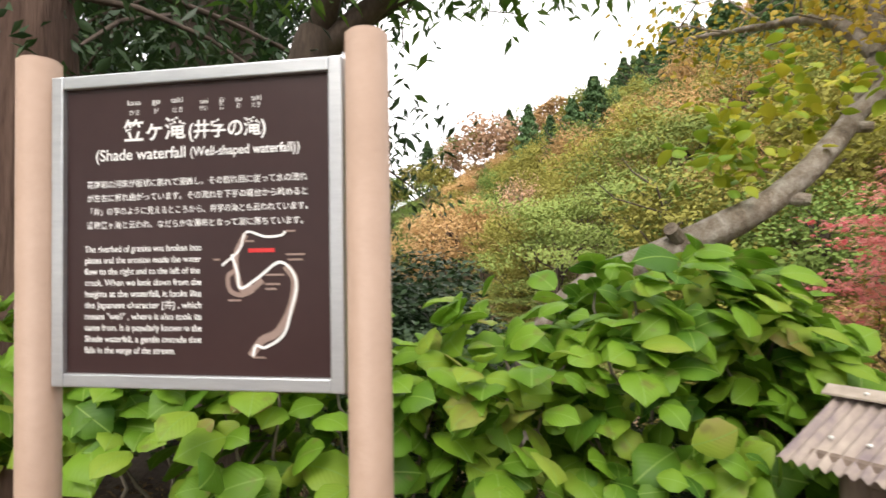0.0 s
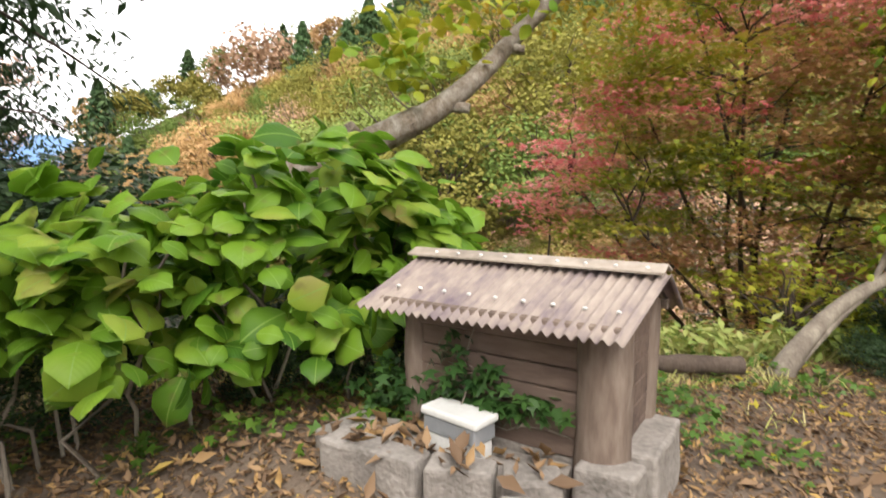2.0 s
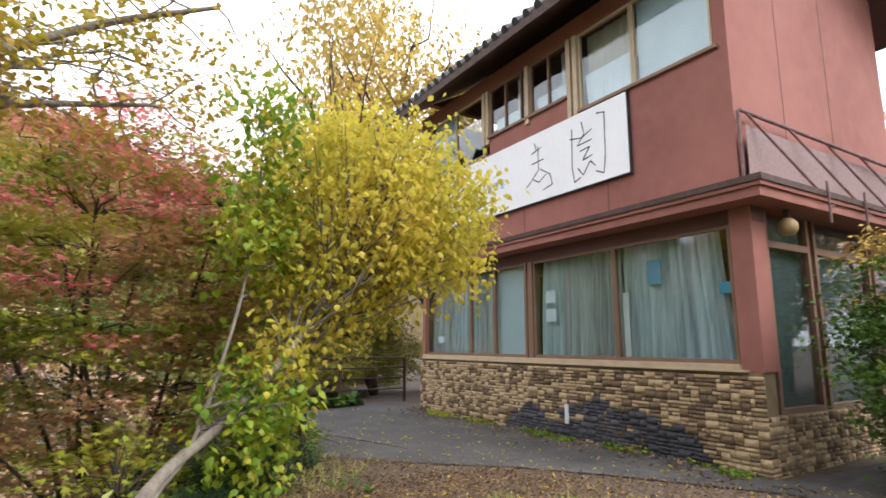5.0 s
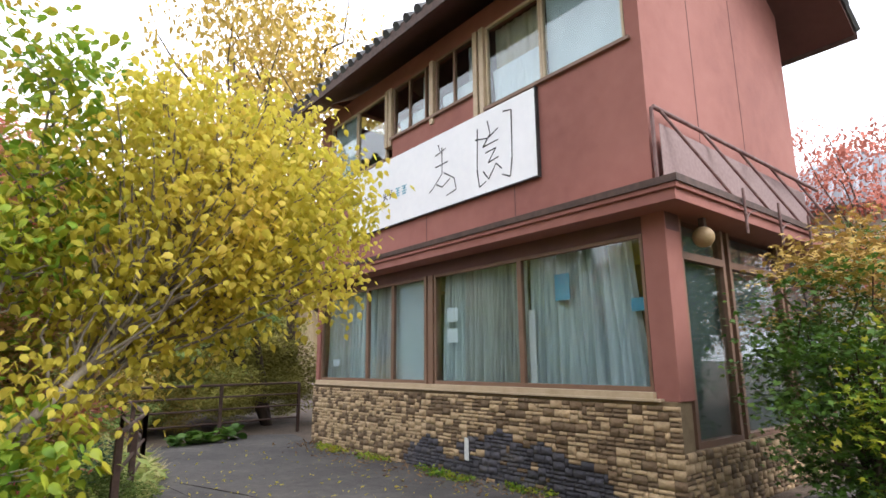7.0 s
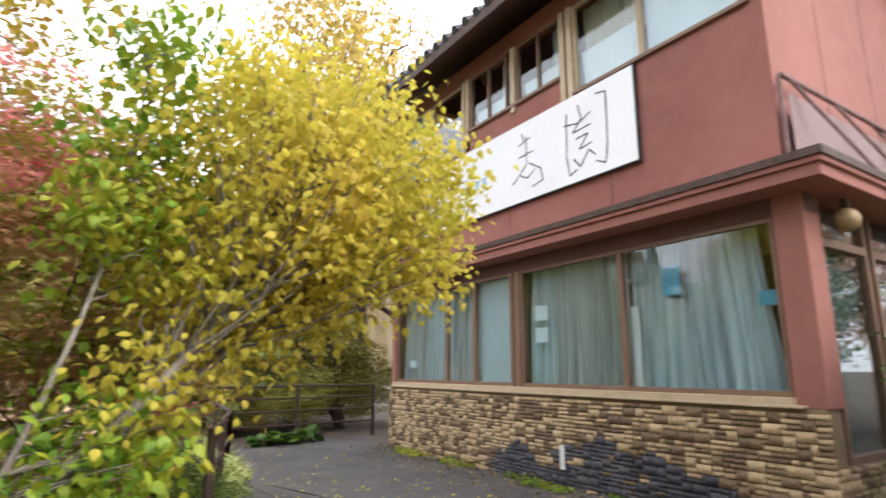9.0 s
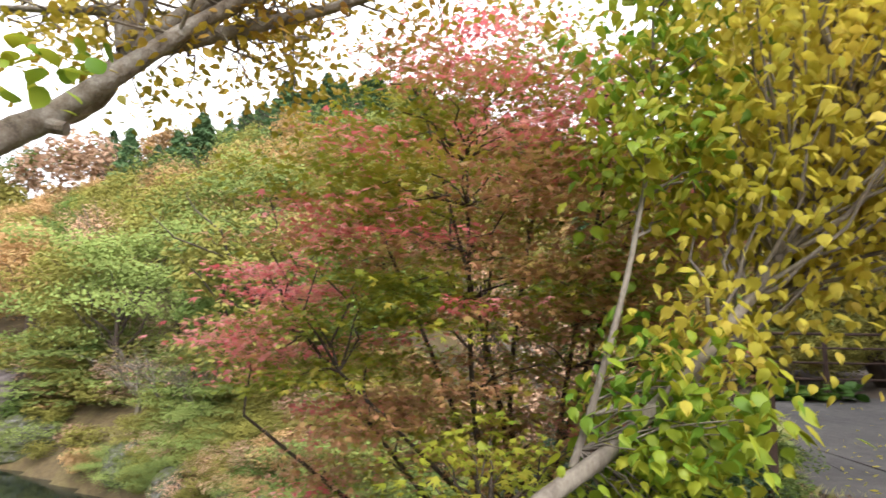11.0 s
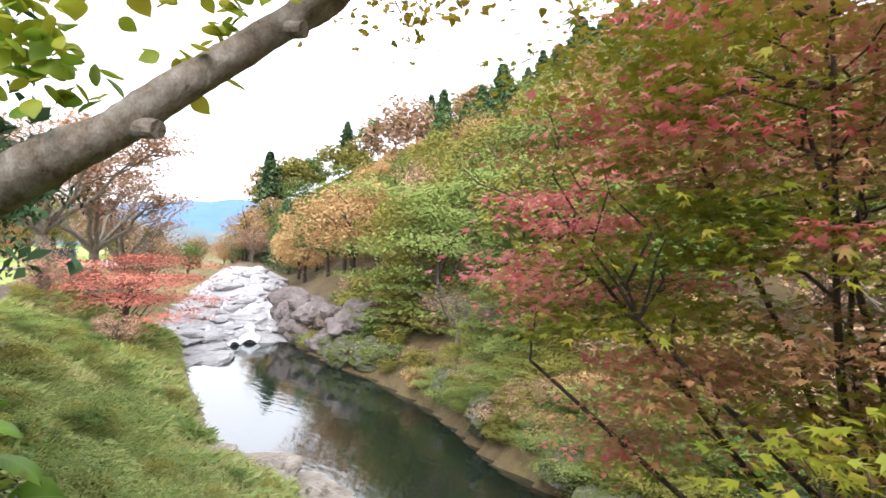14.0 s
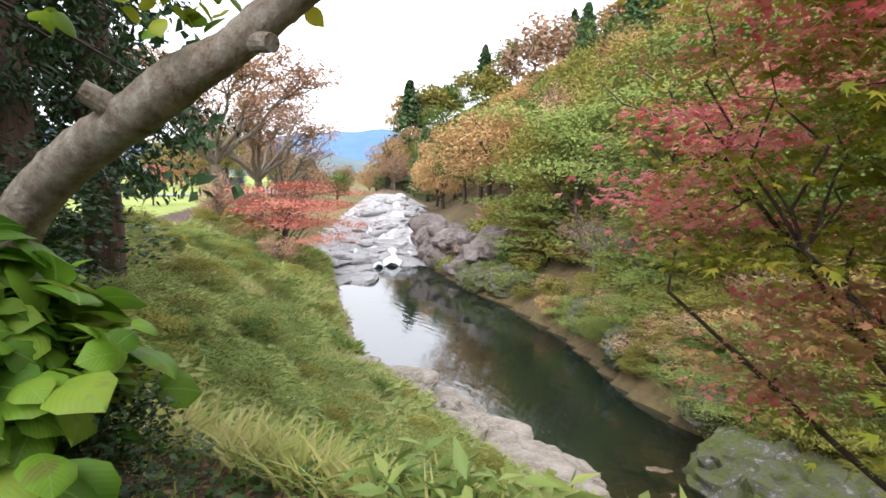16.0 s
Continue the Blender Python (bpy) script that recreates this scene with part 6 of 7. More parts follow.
for x, y, k, h, w in [ (-29.5, 9.2, "rust", 3.5, 1.0), (-28.2, 12.4, "red", 4.4, 1.5), (-31.5, 13.6, "red", 4.2, 1.5), (-26, 11.2, "rust", 2.2, 1.6), (-45, 8, "red", 3.2, 1.2), (-52, 22, "rust", 8, 1.2), (-38, 13, "rust", 3, 1.4)]:
    plant(k, x, y, h, w, rnd.uniform(0, 6), group="trees of the near bank", sink=0.15)
for q in range(50):
    az = radians(rnd.uniform(59, 100))
    d = rnd.uniform(88, 150)
    plant(rnd.choice(["rust", "orange", "olive", "conifer", "green"]), 1 - d * math.sin(az), 3 + d * math.cos(az), rnd.uniform(6, 11), 1.2, rnd.uniform(0, 6), group="trees beyond the field", sink=0.2)
for q in range(84):
    x = -4.5 - 24 * rnd.random() ** 1.2
    y = float(np.interp(x, EDGE[:, 0], EDGE[:, 1])) + rnd.uniform(-0.6, 1.0) + rnd.random() ** 1.5 * 5
    plant(rnd.choice(["green", "olive", "pine", "olive"]), x, y, rnd.uniform(0.35, 0.75) + 0.02 * abs(x), rnd.uniform(1.4, 2.2), rnd.uniform(0, 6), "shrub", "yellow-green weeds and shrubs on the bank", "shrubs of the near bank", 0.15, "shrub", True)

# road, posts and vehicles
road = np.array([(-66, -14), (-65, 3), (-64, 13), (-66.5, 20), (-75, 26), (-92, 31)], float)
c = curve(np.c_[road, np.zeros(len(road))], 60)
d = np.gradient(c, axis=0)
d /= np.linalg.norm(d, axis=1, keepdims=True)
o = np.stack([-d[:, 1], d[:, 0], 0 * d[:, 0]], 1) * 2.4
v = np.concatenate([c - o, c + o])
v[:, 2] = np.maximum(height(v[:, 0], v[:, 1]), -1.25) + 0.12
tagged(put("road", fast_mesh("road", v, np.array([(k, k + 1, 61 + k, 60 + k) for k in range(59)]), "road_grey")), "pale grey country road beside a field", "road", kind="structure")
for k in range(4, 46):
    q = c[k] + o[k] / 2.4 * -2.9
    t = thing("guard_post", "short black roadside post", "post", "posts along the road", at=(q[0], q[1], max(ground_z(q[0], q[1]), -1.25)))
    part("shaft", boxes((-0.09, -0.09, -0.3, 0.09, 0.09, 0.95), bevel=0.02), "post_black", t)


def van(x, y, turn, paint, label):
    o = thing("van", label, "car", at=(x, y, ground_z(x, y) + 0.13), turn=turn)
    prof = [(-1.65, 0.35), (-1.62, 0.95), (-1.15, 1.2), (-0.85, 1.85), (1.55, 1.88), (1.65, 1.2), (1.65, 0.35)]
    bm = bmesh.new()
    lo, hi = [bm.verts.new((a, -0.73, b)) for a, b in prof], [bm.verts.new((a, 0.73, b)) for a, b in prof]
    bm.faces.new(lo), bm.faces.new(hi[::-1])
    for k in range(len(prof)):
        bm.faces.new((lo[k], hi[k], hi[(k + 1) % len(prof)], lo[(k + 1) % len(prof)]))
    bmesh.ops.bevel(bm, geom=bm.edges[:], offset=0.06, segments=2, affect="EDGES")
    part("body", bm, paint, o)
    part("side_window", boxes((-0.75, -0.75, 1.2, 1.45, -0.72, 1.7)), "car_glass", o)
    part("side_window", boxes((-0.75, 0.72, 1.2, 1.45, 0.75, 1.7)), "car_glass", o)
    part("windscreen", boxes((-1.16, -0.62, 1.28, -1.0, 0.62, 1.68)), "car_glass", o)
    for a in (-1.05, 1.05):
        for b in (-0.66, 0.66):
            bm = bmesh.new()
            bar(bm, (a, b - 0.08, 0.28), (a, b + 0.08, 0.28), 0.28, 18)
            part("wheel", bm, "tyre", o)
    for b in (-0.5, 0.5):
        part("headlight", boxes((-1.68, b - 0.12, 0.75, -1.62, b + 0.12, 0.9), bevel=0.01), "white_plastic", o)


van(-65.6, 18.2, 68, "car_dark", "black van on the country road")
van(-64.8, 5.5, 85, "car_white", "white van on the country road")

# far mountains, their haze painted into the base colour
def range_of(name, label, dist, az0, az1, tops, material, seed):
    r = np.random.default_rng(seed)
    az = np.radians(np.linspace(az0, az1, 90))
    t = np.interp(np.linspace(0, 1, 90), np.linspace(0, 1, len(tops)), tops) + np.convolve(r.normal(size=90), np.ones(6) / 6, "same") * 0.014
    rows = []
    for f, back in ((-0.02, 0), (0.5, 0.06), (1.0, 0.14), (0.6, 0.3)):
        dd = dist * (1 + back)
        rows.append(np.stack([1 - dd * np.sin(az), 3 + dd * np.cos(az), dist * t * f], -1))
    v = np.stack(rows, 0)
    i, j = np.meshgrid(np.arange(3), np.arange(89), indexing="ij")
    p = (i * 90 + j).ravel()
    tagged(put(name, fast_mesh(name, v.reshape(-1, 3), np.stack([p, p + 1, p + 91, p + 90], -1), material, True)), label, "mountain", kind="structure")


range_of("backdrop", "mountain ridge far up the valley, tinted blue for haze", 1800, 40, 140, [0.04, 0.06, 0.085, 0.066, 0.06, 0.075, 0.05, 0.06, 0.045, 0.04], "far_mountain", 3)
range_of("backdrop", "low wooded hills up the valley, greyed blue for haze", 500, 62, 130, [0.03, 0.04, 0.045, 0.035, 0.05, 0.04], "far_hill", 5)

# neighbour's house
nb = thing("neighbour_house", "neighbouring house with a grey tiled hip roof", "house", at=(23, 5, 0), turn=8)
part("wall", boxes((-4, -3, -0.5, 4, 4, 5.4)), "board_white", nb, "pale plastered wall")
bm = bmesh.new()
ring = [bm.verts.new(q) for q in ((-4.8, -3.8, 5.3), (4.8, -3.8, 5.3), (4.8, 4.8, 5.3), (-4.8, 4.8, 5.3))]
top = [bm.verts.new(q) for q in ((-1.6, 0.5, 7.6), (1.6, 0.5, 7.6))]
for q in ((ring[0], ring[1], top[1], top[0]), (ring[1], ring[2], top[1]), (ring[2], ring[3], top[0], top[1]), (ring[3], ring[0], top[0]), tuple(ring[::-1])):
    bm.faces.new(q)
nroof = part("roof", bm, "grey_tile", nb, "grey tiled hip roof")
bm = bmesh.new()
for k in range(30):
    u = -4.7 + k * 0.32
    t = min(1.0, (4.85 - abs(u)) / 3.2)
    bar(bm, (u, -3.85, 5.34), (u, -3.85 + 4.3 * t, 5.34 + 2.28 * t), 0.07, 6)
    w = -3.7 + k * 0.28
    t = max(0.05, 1 - abs(w - 0.5) / 4.3)
    bar(bm, (-4.85, w, 5.34), (-4.85 + 3.2 * t, w, 5.34 + 2.28 * t), 0.07, 6)
part("roof_tile", bm, "grey_tile", nroof, "rows of grey tiles")["kind"] = "stuff"
for x in (-2.4, 1.4):
    part("window", boxes((x, -3.04, 2.9, x + 1.5, -2.99, 4.1)), "car_glass", nb)

# ---- rocks ----
def rock_mesh(seed, material, flat=0.6, sub=3):
    bm = bmesh.new()
    bmesh.ops.create_icosphere(bm, subdivisions=sub, radius=1.0)
    off = Vector((seed * 3.1, seed * 1.7, -seed))
    for q in bm.verts:
        d = q.co.normalized()
        k = 1 + 0.38 * noise.noise(d * 1.1 + off) + 0.26 * (0.5 - abs(noise.noise(d * 2.4 + off))) + 0.3 * (0.4 - abs(noise.noise(d * 4.5 + off))) + 0.05 * noise.noise(d * 14 + off)
        p = d * k
        p.z = p.z * flat
        step = 0.22
        p.z = 0.5 * p.z + 0.5 * step * round(p.z / step)
        q.co = p
    me = bpy.data.meshes.new("rock")
    bm.to_mesh(me)
    bm.free()
    me.materials.append(MATS[material])
    return me


ROCKS = {m: [rock_mesh(s + 20 * i, m, (0.75 if m == "mossy_rock" else 0.45) + 0.08 * s, 4 if m in ("mossy_rock", "rock") else 3) for s in range(4)] for i, m in enumerate(("rock", "pale_rock", "mossy_rock", "river_stone", "gorge_rock"))} if mat("river_stone", [(0.08, 0.06, 0.03), (0.17, 0.12, 0.07), (0.25, 0.2, 0.13)], 2, 0.7, bump=0.02) else {}


def boulder(m, x, y, z, s, label, group, squash=1.0, turn=None):
    o = put("rock", rnd.choice(ROCKS[m]))
    a = rnd.uniform(0, 6.28) if turn is None else turn
    o.matrix_basis = Matrix.Translation((x, y, z)) @ Matrix.Rotation(a, 4, "Z") @ Matrix.Rotation(rnd.uniform(-0.2, 0.2), 4, "X") @ Matrix.Diagonal((s * rnd.uniform(0.8, 1.5), s * rnd.uniform(0.7, 1.1), s * squash * rnd.uniform(0.7, 1.1), 1))
    return tagged(o, label, "rock", group)


lb = curve(np.c_[LEFT_BANK, np.zeros(len(LEFT_BANK))], 200)
for k in range(80):
    b = lb[int(rnd.uniform(104, 150))]
    x, y = b[0] + rnd.uniform(-0.4, 0.3), b[1] - rnd.uniform(-0.2, 2.4)
    boulder("rock", x, y, ground_z(x, y) + 0.02, rnd.uniform(0.3, 0.85), "flaky tan bedrock ledge at the water's edge", "rocks of the near bank", 0.55, 0.3)
for x, y, s in [(-4.9, 15.6, 1.5), (-3.5, 15.0, 1.7), (-1.9, 15.2, 1.8), (-2.9, 14.0, 0.9), (-0.5, 16.2, 2.0), (-6.8, 17.2, 1.0), (-8.5, 17.9, 0.9), (-11, 18.8, 0.9), (-14.5, 20.6, 1.0), (1.2, 15.5, 1.6), (-24.5, 23.0, 1.5), (-22.0, 22.9, 1.1), (-26.0, 23.6, 1.3)]:
    boulder("mossy_rock", x, y, ground_z(x, y) + 0.1, s, "pale boulder patched with bright green moss", "mossy boulders", 0.8)
for k in range(44):
    x, y = rnd.uniform(-8.5, -2), rnd.uniform(11.3, 15.2)
    boulder("river_stone", x, y, WATER - 0.16 + rnd.uniform(-0.06, 0.05), rnd.uniform(0.15, 0.5), "brown river stone under shallow water", "stones in the shallows", 0.4)
for k in range(106):
    u = 0.85 * rnd.random()
    x = -35.5 - 26 * u
    mid = 22.3 + 0.62 * (-35.5 - x)
    y = mid + rnd.uniform(-4.6, 4.2) * (1 - 0.35 * u)
    boulder("pale_rock", x, y, ground_z(x, y) - 0.05, rnd.uniform(0.5, 1.5) * (1 - 0.45 * u), "pale washed granite boulder of the cascade", "cascade boulders", 0.75)
for k in range(40):
    u = k / 39
    x, y = -38 + 13 * u, 27.4 - 3.8 * u + rnd.uniform(-0.3, 1.0)
    boulder("gorge_rock", x, y, WATER + rnd.uniform(0.1, 2.8), rnd.uniform(0.7, 1.5), "grey gorge wall rock above the pool", "rocks of the gorge wall", 1.3)
for k in range(16):
    x, y = -31 - rnd.uniform(0, 7), 17.6 + rnd.uniform(-1.0, 2.2)
    boulder("pale_rock", x, y, ground_z(x, y) - 0.1, rnd.uniform(1.0, 2.2), "broad pale granite slab beside the pool", "pale slabs", 0.4)


def fall(path, width):
    c = curve(np.c_[np.array(path, float), np.zeros(len(path))], 46)
    d = np.gradient(c, axis=0)
    d /= np.linalg.norm(d, axis=1, keepdims=True)
    o = np.stack([-d[:, 1], d[:, 0], 0 * d[:, 0]], 1)
    rows = []
    for s in np.linspace(-1, 1, 5):
        q = c + o * s * width * (0.7 + 0.3 * np.sin(np.arange(46) * 0.9))[:, None]
        q[:, 2] = np.maximum(height(c[:, 0], c[:, 1]), WATER) + 0.3 - 0.3 * s * s + 0.14 * np.sin(np.arange(46) * 1.3)
        rows.append(q)
    v = np.stack(rows, 1).reshape(-1, 3)
    i, j = np.meshgrid(np.arange(45), np.arange(4), indexing="ij")
    p = (i * 5 + j).ravel()
    tagged(put("waterfall", fast_mesh("waterfall", v, np.stack([p, p + 1, p + 6, p + 5], -1), "foam_water", True)), "white water tumbling over granite steps", "waterfall", "streams of the cascade", kind="structure")


fall([(-35.2, 22.6), (-38, 24.2), (-41, 25.6), (-46, 29), (-54, 33.5), (-61, 38)], 0.75)
fall([(-36.2, 24.6), (-39, 26.4), (-43, 28.2)], 0.35)
fall([(-35.0, 21.4), (-38.5, 22.8), (-42, 25.4), (-47, 28)], 0.5)
fall([(-37.5, 20.6), (-41, 22.6), (-45, 25.6)], 0.3)

# ---- grass and weeds on the bank ----
def scatter(n, x0, x1, y0, y1, keep):
    x, y = RNG.uniform(x0, x1, n), RNG.uniform(y0, y1, n)
    ok = keep(x, y)
    return x[ok], y[ok]


def bank_keep(x, y):
    dl, de = to_line(x, y, LEFT_BANK), to_line(x, y, EDGE)
    d = np.hypot(x - 1, y - 3)
    return (dl > np.where((x > -15) & (x < -4), 1.9, 0.6) + 0.5 * waves(x, y, 0.8)) & (de < 0.05) & (RNG.random(x.shape) < np.clip((5.5 / d) ** 1.4, 0.01, 1))


x, y = scatter(420000, -36, 5, 1.5, 22, bank_keep)
near = np.hypot(x - 1, y - 3)
pts = np.repeat(np.stack([x, y, height(x, y)], 1), 3, 0) + RNG.normal(size=(len(x) * 3, 3)) * [0.03, 0.03, 0]
size = np.repeat(0.2 + 0.016 * near, 3) * RNG.uniform(0.7, 1.3, len(pts))
v, f = leaf_arrays(BLADE, pts, 1.0, 0.25, 0, 0, np.stack([np.zeros(len(pts)), np.zeros(len(pts)), np.full(len(pts), 1.5)], 1))
v = (v.reshape(-1, 5, 3) - pts[:, None]) * size[:, None, None] + pts[:, None]
tagged(put("bank_grass", fast_mesh("bank_grass", v.reshape(-1, 3), f, "grass_blade")), "long green and straw-coloured grass on the bank", "grass", kind="stuff")
pick = RNG.random(len(x)) < 0.75 * (waves(x, y, 1.4) > -0.4)
px = np.stack([x, y, height(x, y)], 1)[pick]
nd = near[pick]
pts = np.repeat(px, 5, 0) + RNG.normal(size=(len(px) * 5, 3)) * [0.06, 0.06, 0.06] + [0, 0, 0.14]
v, f = leaf_arrays(SLIM, pts, 1.0, 0.45, 0.1, 0.4)
v = (v.reshape(-1, 4, 3) - pts[:, None]) * np.repeat(0.085 + 0.014 * nd, 5)[:, None, None] + pts[:, None]
v = v.reshape(-1, 3)
tagged(put("bamboo_grass", fast_mesh("bamboo_grass", v, f, "sasa_leaf")), "low broad-bladed bamboo grass and weeds", "undergrowth", kind="stuff")

# grass fringe and weeds on the terrace
def terrace_keep(x, y):
    de = to_line(x, y, EDGE)
    clump = waves(x, y, 0.55) + 0.6 * waves(x + 5, y, 0.21)
    edge = (de < 0.8) & (de > -0.8)
    return (de > -0.8) & (x < 5.2 - 0.5 * np.clip(y - 3.5, 0, 9)) & (edge & (clump > -0.4) | (clump > 0.75)) & (RNG.random(x.shape) < 0.8)


x, y = scatter(26000, -5, 6, -2, 7, terrace_keep)
pts = np.repeat(np.stack([x, y, height(x, y)], 1), 4, 0) + RNG.normal(size=(len(x) * 4, 3)) * [0.025, 0.025, 0]
v, f = leaf_arrays(BLADE, pts, 0.09, 0.3, 0, 0.5, np.tile([0, 0, 1.3], (len(pts), 1)))
tagged(put("terrace_grass", fast_mesh("terrace_grass", v, f, "grass_blade")), "short grass tufts among the leaf litter", "grass", kind="stuff")
x, y = scatter(3600, -3.5, 3, 0.8, 5.5, lambda x, y: (to_line(x, y, EDGE) > -0.3) & (to_line(x, y, EDGE) < 1.7) & (waves(x, y, 0.4) > 0.0))
pts = np.repeat(np.stack([x, y, height(x, y) + 0.04], 1), 4, 0) + RNG.normal(size=(len(x) * 4, 3)) * [0.04, 0.04, 0.02]
v, f = leaf_arrays(HAND, pts, 0.045, 0.4, 0.1, 0.4)
tagged(put("ground_weed", fast_mesh("ground_weed", v, f, "green_leaf")), "small green weeds at the foot of the hedge", "weeds", kind="stuff")
# moss and weeds along the brick wall
x, y = scatter(1600, 6.25, 6.7, 3.6, 10.8, lambda x, y: (waves(x * 2, y, 0.5) > 0.15) & (x > 6.4))
pts = np.repeat(np.stack([x, y, height(x, y) + 0.03], 1), 4, 0) + RNG.normal(size=(len(x) * 4, 3)) * [0.03, 0.05, 0.02]
v, f = leaf_arrays(DIAMOND, pts, 0.05, 0.6, 0.1, 0.5)
tagged(put("wall_weed", fast_mesh("wall_weed", v, f, "lime_leaf")), "weeds and moss along the foot of the wall", "weeds", kind="stuff")

# ---- fallen leaves ----
def litter(name, n, x0, x1, y0, y1, size, material, label, keep, lift=0.012):
    x, y = scatter(n, x0, x1, y0, y1, keep)
    pts = np.stack([x, y, height(x, y) + lift], 1)
    v, f = leaf_arrays(CURLED, pts, size, 0.4, -0.05, 0.6)
    tagged(put(name, fast_mesh(name, v, f, material)), label, "leaf litter", kind="stuff")


litter("leaf_litter", 70000, -4, 7, -2, 7.5, 0.036, "litter", "brown and tan fallen leaves on bare soil", lambda x, y: (to_line(x, y, EDGE) > -0.3) & (x + 0.85 * y < 9.2) & (waves(x, y, 0.9) > -0.75))
litter("large_leaf_litter", 700, -3, 1.5, 0.6, 2.6, 0.07, "litter", "large orange and brown leaves round the box", lambda x, y: (to_line(x, y, EDGE) > 0.0) & (x * 0.7 + 1.9 > y * 0.6), 0.02)
litter("small_litter", 100000, -2.5, 5, -0.5, 5.5, 0.024, "litter", "crumbled brown leaf fragments on bare soil", lambda x, y: (to_line(x, y, EDGE) > -0.2) & (x + 0.85 * y < 8.8), 0.006)
litter("yellow_leaf_litter", 1800, 0.5, 6.8, 2.5, 12, 0.045, "yellow_leaf", "scattered yellow fallen leaves", lambda x, y: (to_line(x, y, EDGE) > 0.1) & (RNG.random(x.shape) < np.clip(1.2 - 0.14 * np.hypot(x - 2.5, y - 4.5), 0.06, 1)), 0.022)
litter("wall_leaf_litter", 2400, 5.6, 6.68, 3.5, 11, 0.06, "litter", "brown leaves drifted against the wall", lambda x, y: RNG.random(x.shape) < np.clip((x - 5.6) ** 2, 0, 1) * 0.8, 0.024)
x, y = RNG.uniform(-0.6, 0.1, 110), RNG.uniform(1.52, 1.78, 110)
v, f = leaf_arrays(CURLED, np.stack([x, y, HG + 0.09 + 0.04 * (y < 1.62) + 0 * x], 1), 0.07, 0.4, -0.05, 0.5)
tagged(put("block_leaf_litter", fast_mesh("block_leaf_litter", v, f, "litter")), "dry orange leaves lying on the blocks", "leaf litter", kind="stuff")
log = thing("fallen_log", "rotting log lying along the terrace rim", "log")
v, f = tube_arrays(curve([(-0.35, 3.3, 0.26), (0.1, 3.42, 0.27), (0.55, 3.66, 0.26)], 16), np.full(16, 0.05), 10, 0.08)
put("body", fast_mesh("body", v, f, "bark_dark", True), log)

# ---- ivy on the box and vines ----
ivy = thing("ivy", "dark green ivy climbing the plank wall", "ivy")
c = np.concatenate([in_ball(150, (-0.24, 1.76, 0.62), (0.13, 0.03, 0.18)), in_ball(70, (-0.05, 1.745, 0.6), (0.16, 0.025, 0.045)), in_ball(220, (-0.5, 1.9, 0.52), (0.22, 0.12, 0.14))])
v, f = leaf_arrays(HAND, c, 0.05, 0.4, 0.6, 0.4, np.tile([0, -0.5, 0], (len(c), 1)))
put("foliage", fast_mesh("foliage", v, f, "ivy_leaf"), ivy)
v, f = joined([limb((-0.28, 1.77, 0.42), (-0.2, 1.76, 0.8), 0.004, 0.002, 8, 0.05, 0.06, 5), limb((-0.25, 1.77, 0.48), (0.1, 1.76, 0.52), 0.003, 0.002, 8, 0.05, 0.05, 5)])
put("stem", fast_mesh("stem", v, f, "bark_grey", True), ivy)

# ---- stone tiles of the house's base, last ----
def tiling(width, tall, seed):
    """Tiles of mixed sizes that fill a wall: (u, v, w, h)."""
    r = random.Random(seed)
    cu, cv = 0.055, 0.047
    nu, nv = int(width / cu), int(tall / cv)
    free = np.ones((nu, nv), bool)
    out = []
    for j in range(nv):
        for i in range(nu):
            if not free[i, j]:
                continue
            w, h = r.choice([(2, 1), (3, 1), (2, 2), (1, 1), (3, 1), (2, 1), (2, 1), (3, 2)])
            w, h = min(w, nu - i), min(h, nv - j)
            while w > 1 and not free[i:i + w, j].all():
                w -= 1
            if not free[i:i + w, j:j + h].all():
                h = 1
            free[i:i + w, j:j + h] = False
            out.append((i * cu, j * cv, w * cu, h * cv))
    return out


TILE_MESH = {}


def tile_mesh(w, h, k, material):
    key = (round(w, 3), round(h, 3), k, material)
    if key not in TILE_MESH:
        g, t, c = 0.0018, (0.031, 0.034, 0.0325)[k], 0.003
        v = [(0, g, g), (0, w - g, g), (0, w - g, h - g), (0, g, h - g), (-t, g + c, g + c), (-t - 0.004, w - g - c, g + c), (-t, w - g - c, h - g - c), (-t + 0.003, g + c, h - g - c)]
        f = [(4, 7, 6, 5), (0, 4, 5, 1), (1, 5, 6, 2), (2, 6, 7, 3), (3, 7, 4, 0)]
        TILE_MESH[key] = fast_mesh("brick", v, f, material)
    return TILE_MESH[key]


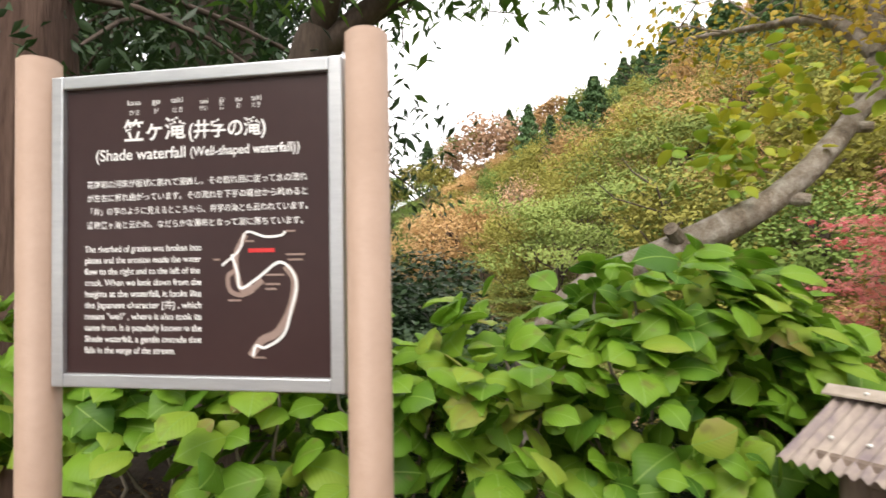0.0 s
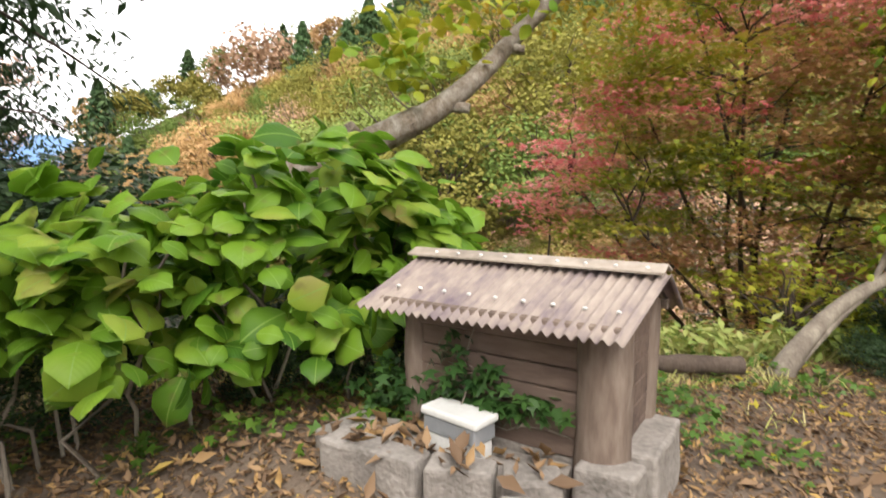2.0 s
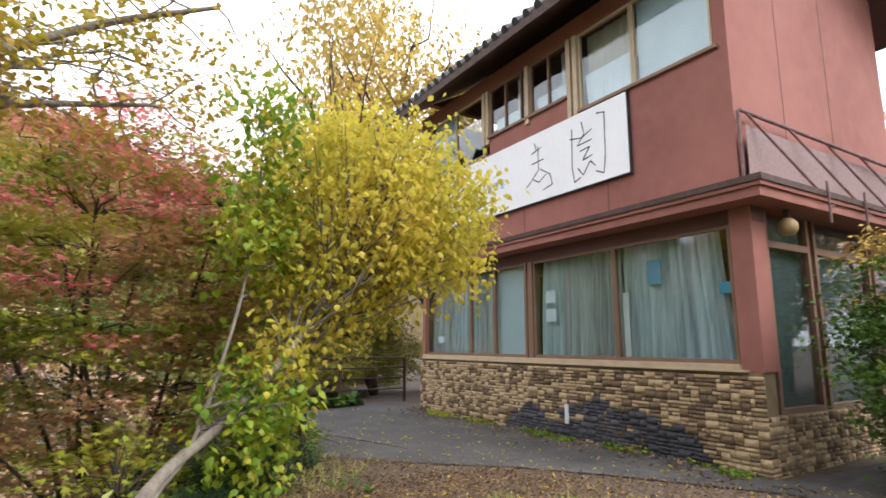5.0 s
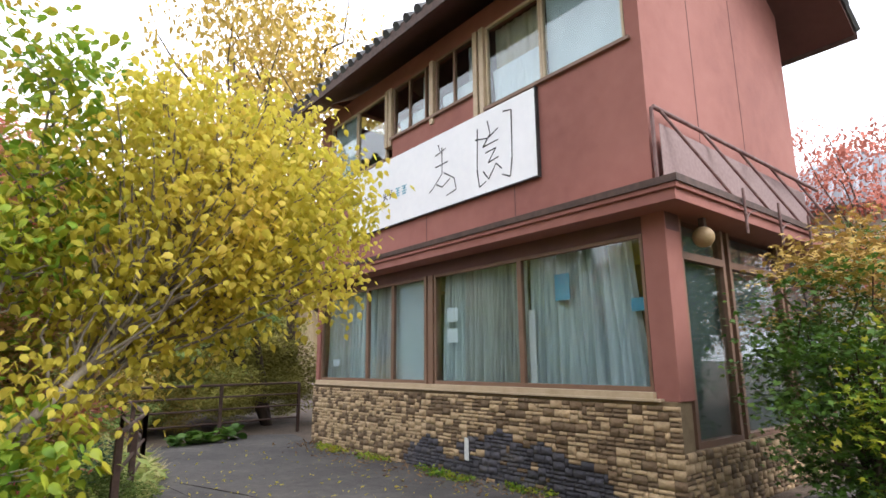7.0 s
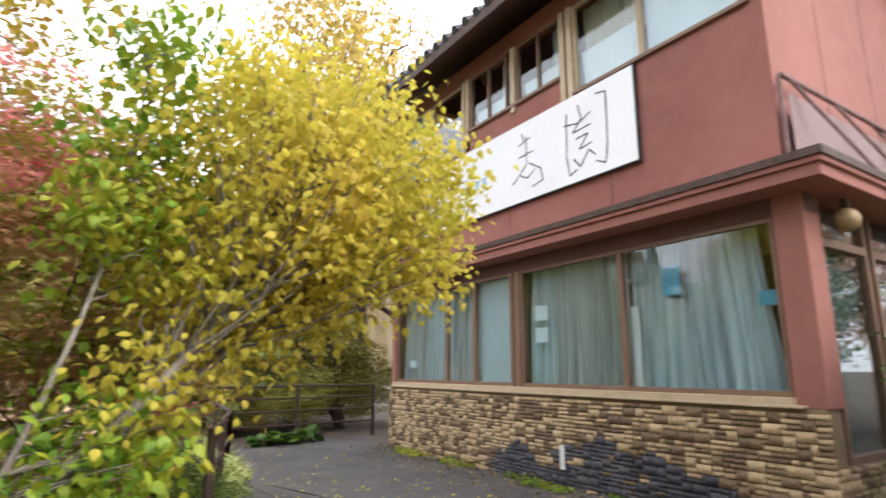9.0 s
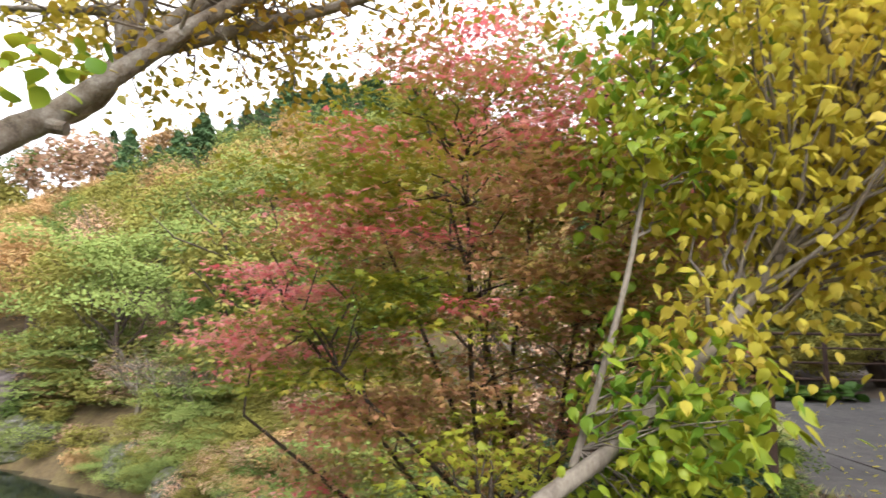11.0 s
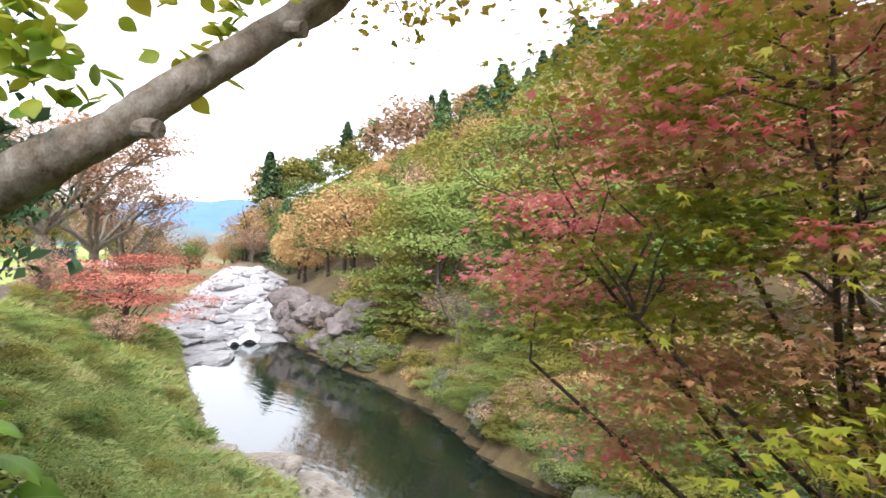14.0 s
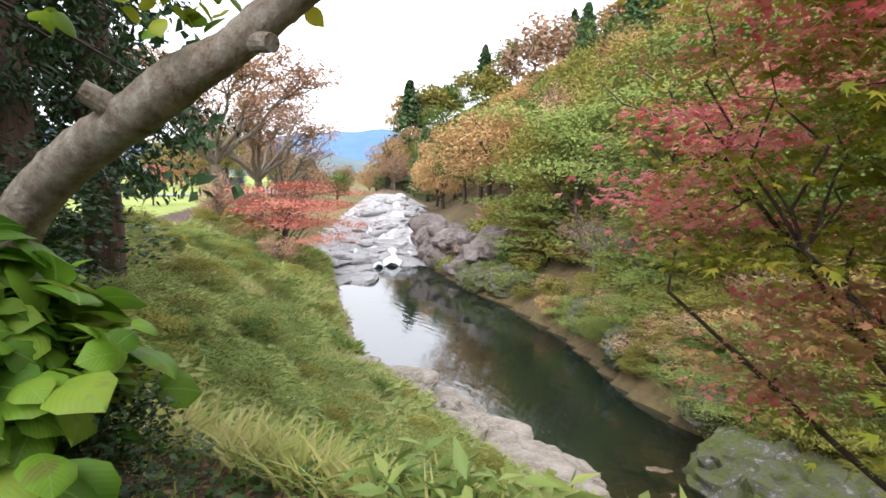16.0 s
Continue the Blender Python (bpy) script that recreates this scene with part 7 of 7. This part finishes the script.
def stained(y, z):
    edge = np.interp(y, [3.6, 4.0, 4.6, 5.4, 6.0, 6.35, 6.7, 7.2, 7.7, 8.2], [-1, 0.12, 0.42, 0.55, 0.62, 0.5, 0.2, 0.45, 0.3, -1])
    return z < edge + 0.06 * math.sin(y * 9)


base_wall = next(o for o in house.children if o.name.startswith("base_wall"))
tr = random.Random(4)
rest = {"brick_tan": [], "brick_brown": [], "brick_stain": []}
pieces = sorted(tiling(Y1 - Y0, SILL + 0.04, 2), key=lambda q: (q[0] - 0.0) + 0.6 * abs(q[1] - 0.6))
for k, (u, v, w, h) in enumerate(pieces):
    y, z = Y0 + u, v - 0.04
    m = "brick_stain" if stained(y + w / 2, z + h / 2) and tr.random() < 0.93 else "brick_tan" if tr.random() < 0.6 else "brick_brown"
    s = tr.randrange(3)
    if k < 300:
        put("brick", tile_mesh(w, h, s, m), base_wall, m=Matrix.Translation((FX + 0.034, y, z)))
    else:
        rest[m].append((y, z, w, h, s))
for m, rows in rest.items():
    vs, fs = [], []
    for y, z, w, h, s in rows:
        me = tile_mesh(w, h, s, m)
        n = 8 * len(vs)
        vs.append([(q.co.x + FX + 0.034, q.co.y + y, q.co.z + z) for q in me.vertices])
        fs += [[n + i for i in p.vertices] for p in me.polygons]
    if vs:
        put("brick_field", fast_mesh("brick_field", np.concatenate(vs), np.array(fs), m), base_wall)["kind"] = "stuff"
rows = tiling(3.6, 0.66, 5)
for m in ("brick_tan", "brick_brown"):
    vs, fs = [], []
    for u, v, w, h in rows:
        if (hash((round(u, 3), round(v, 3))) % 10 < 6) != (m == "brick_tan"):
            continue
        me = tile_mesh(w, h, 0, m)
        n = 8 * len(vs)
        vs.append([(FX + 0.04 + u + q.co.y, Y0 + 0.034 + q.co.x, v - 0.04 + q.co.z) for q in me.vertices])
        fs += [[n + i for i in p.vertices][::-1] for p in me.polygons]
    put("brick_field", fast_mesh("brick_field", np.concatenate(vs), np.array(fs), m), base_wall)["kind"] = "stuff"
part("patch", boxes((FX - 0.012, 6.36, 0.22, FX + 0.0, 6.44, 0.5), bevel=0.003), "white_plastic", house, "white paint patch on the tiles")
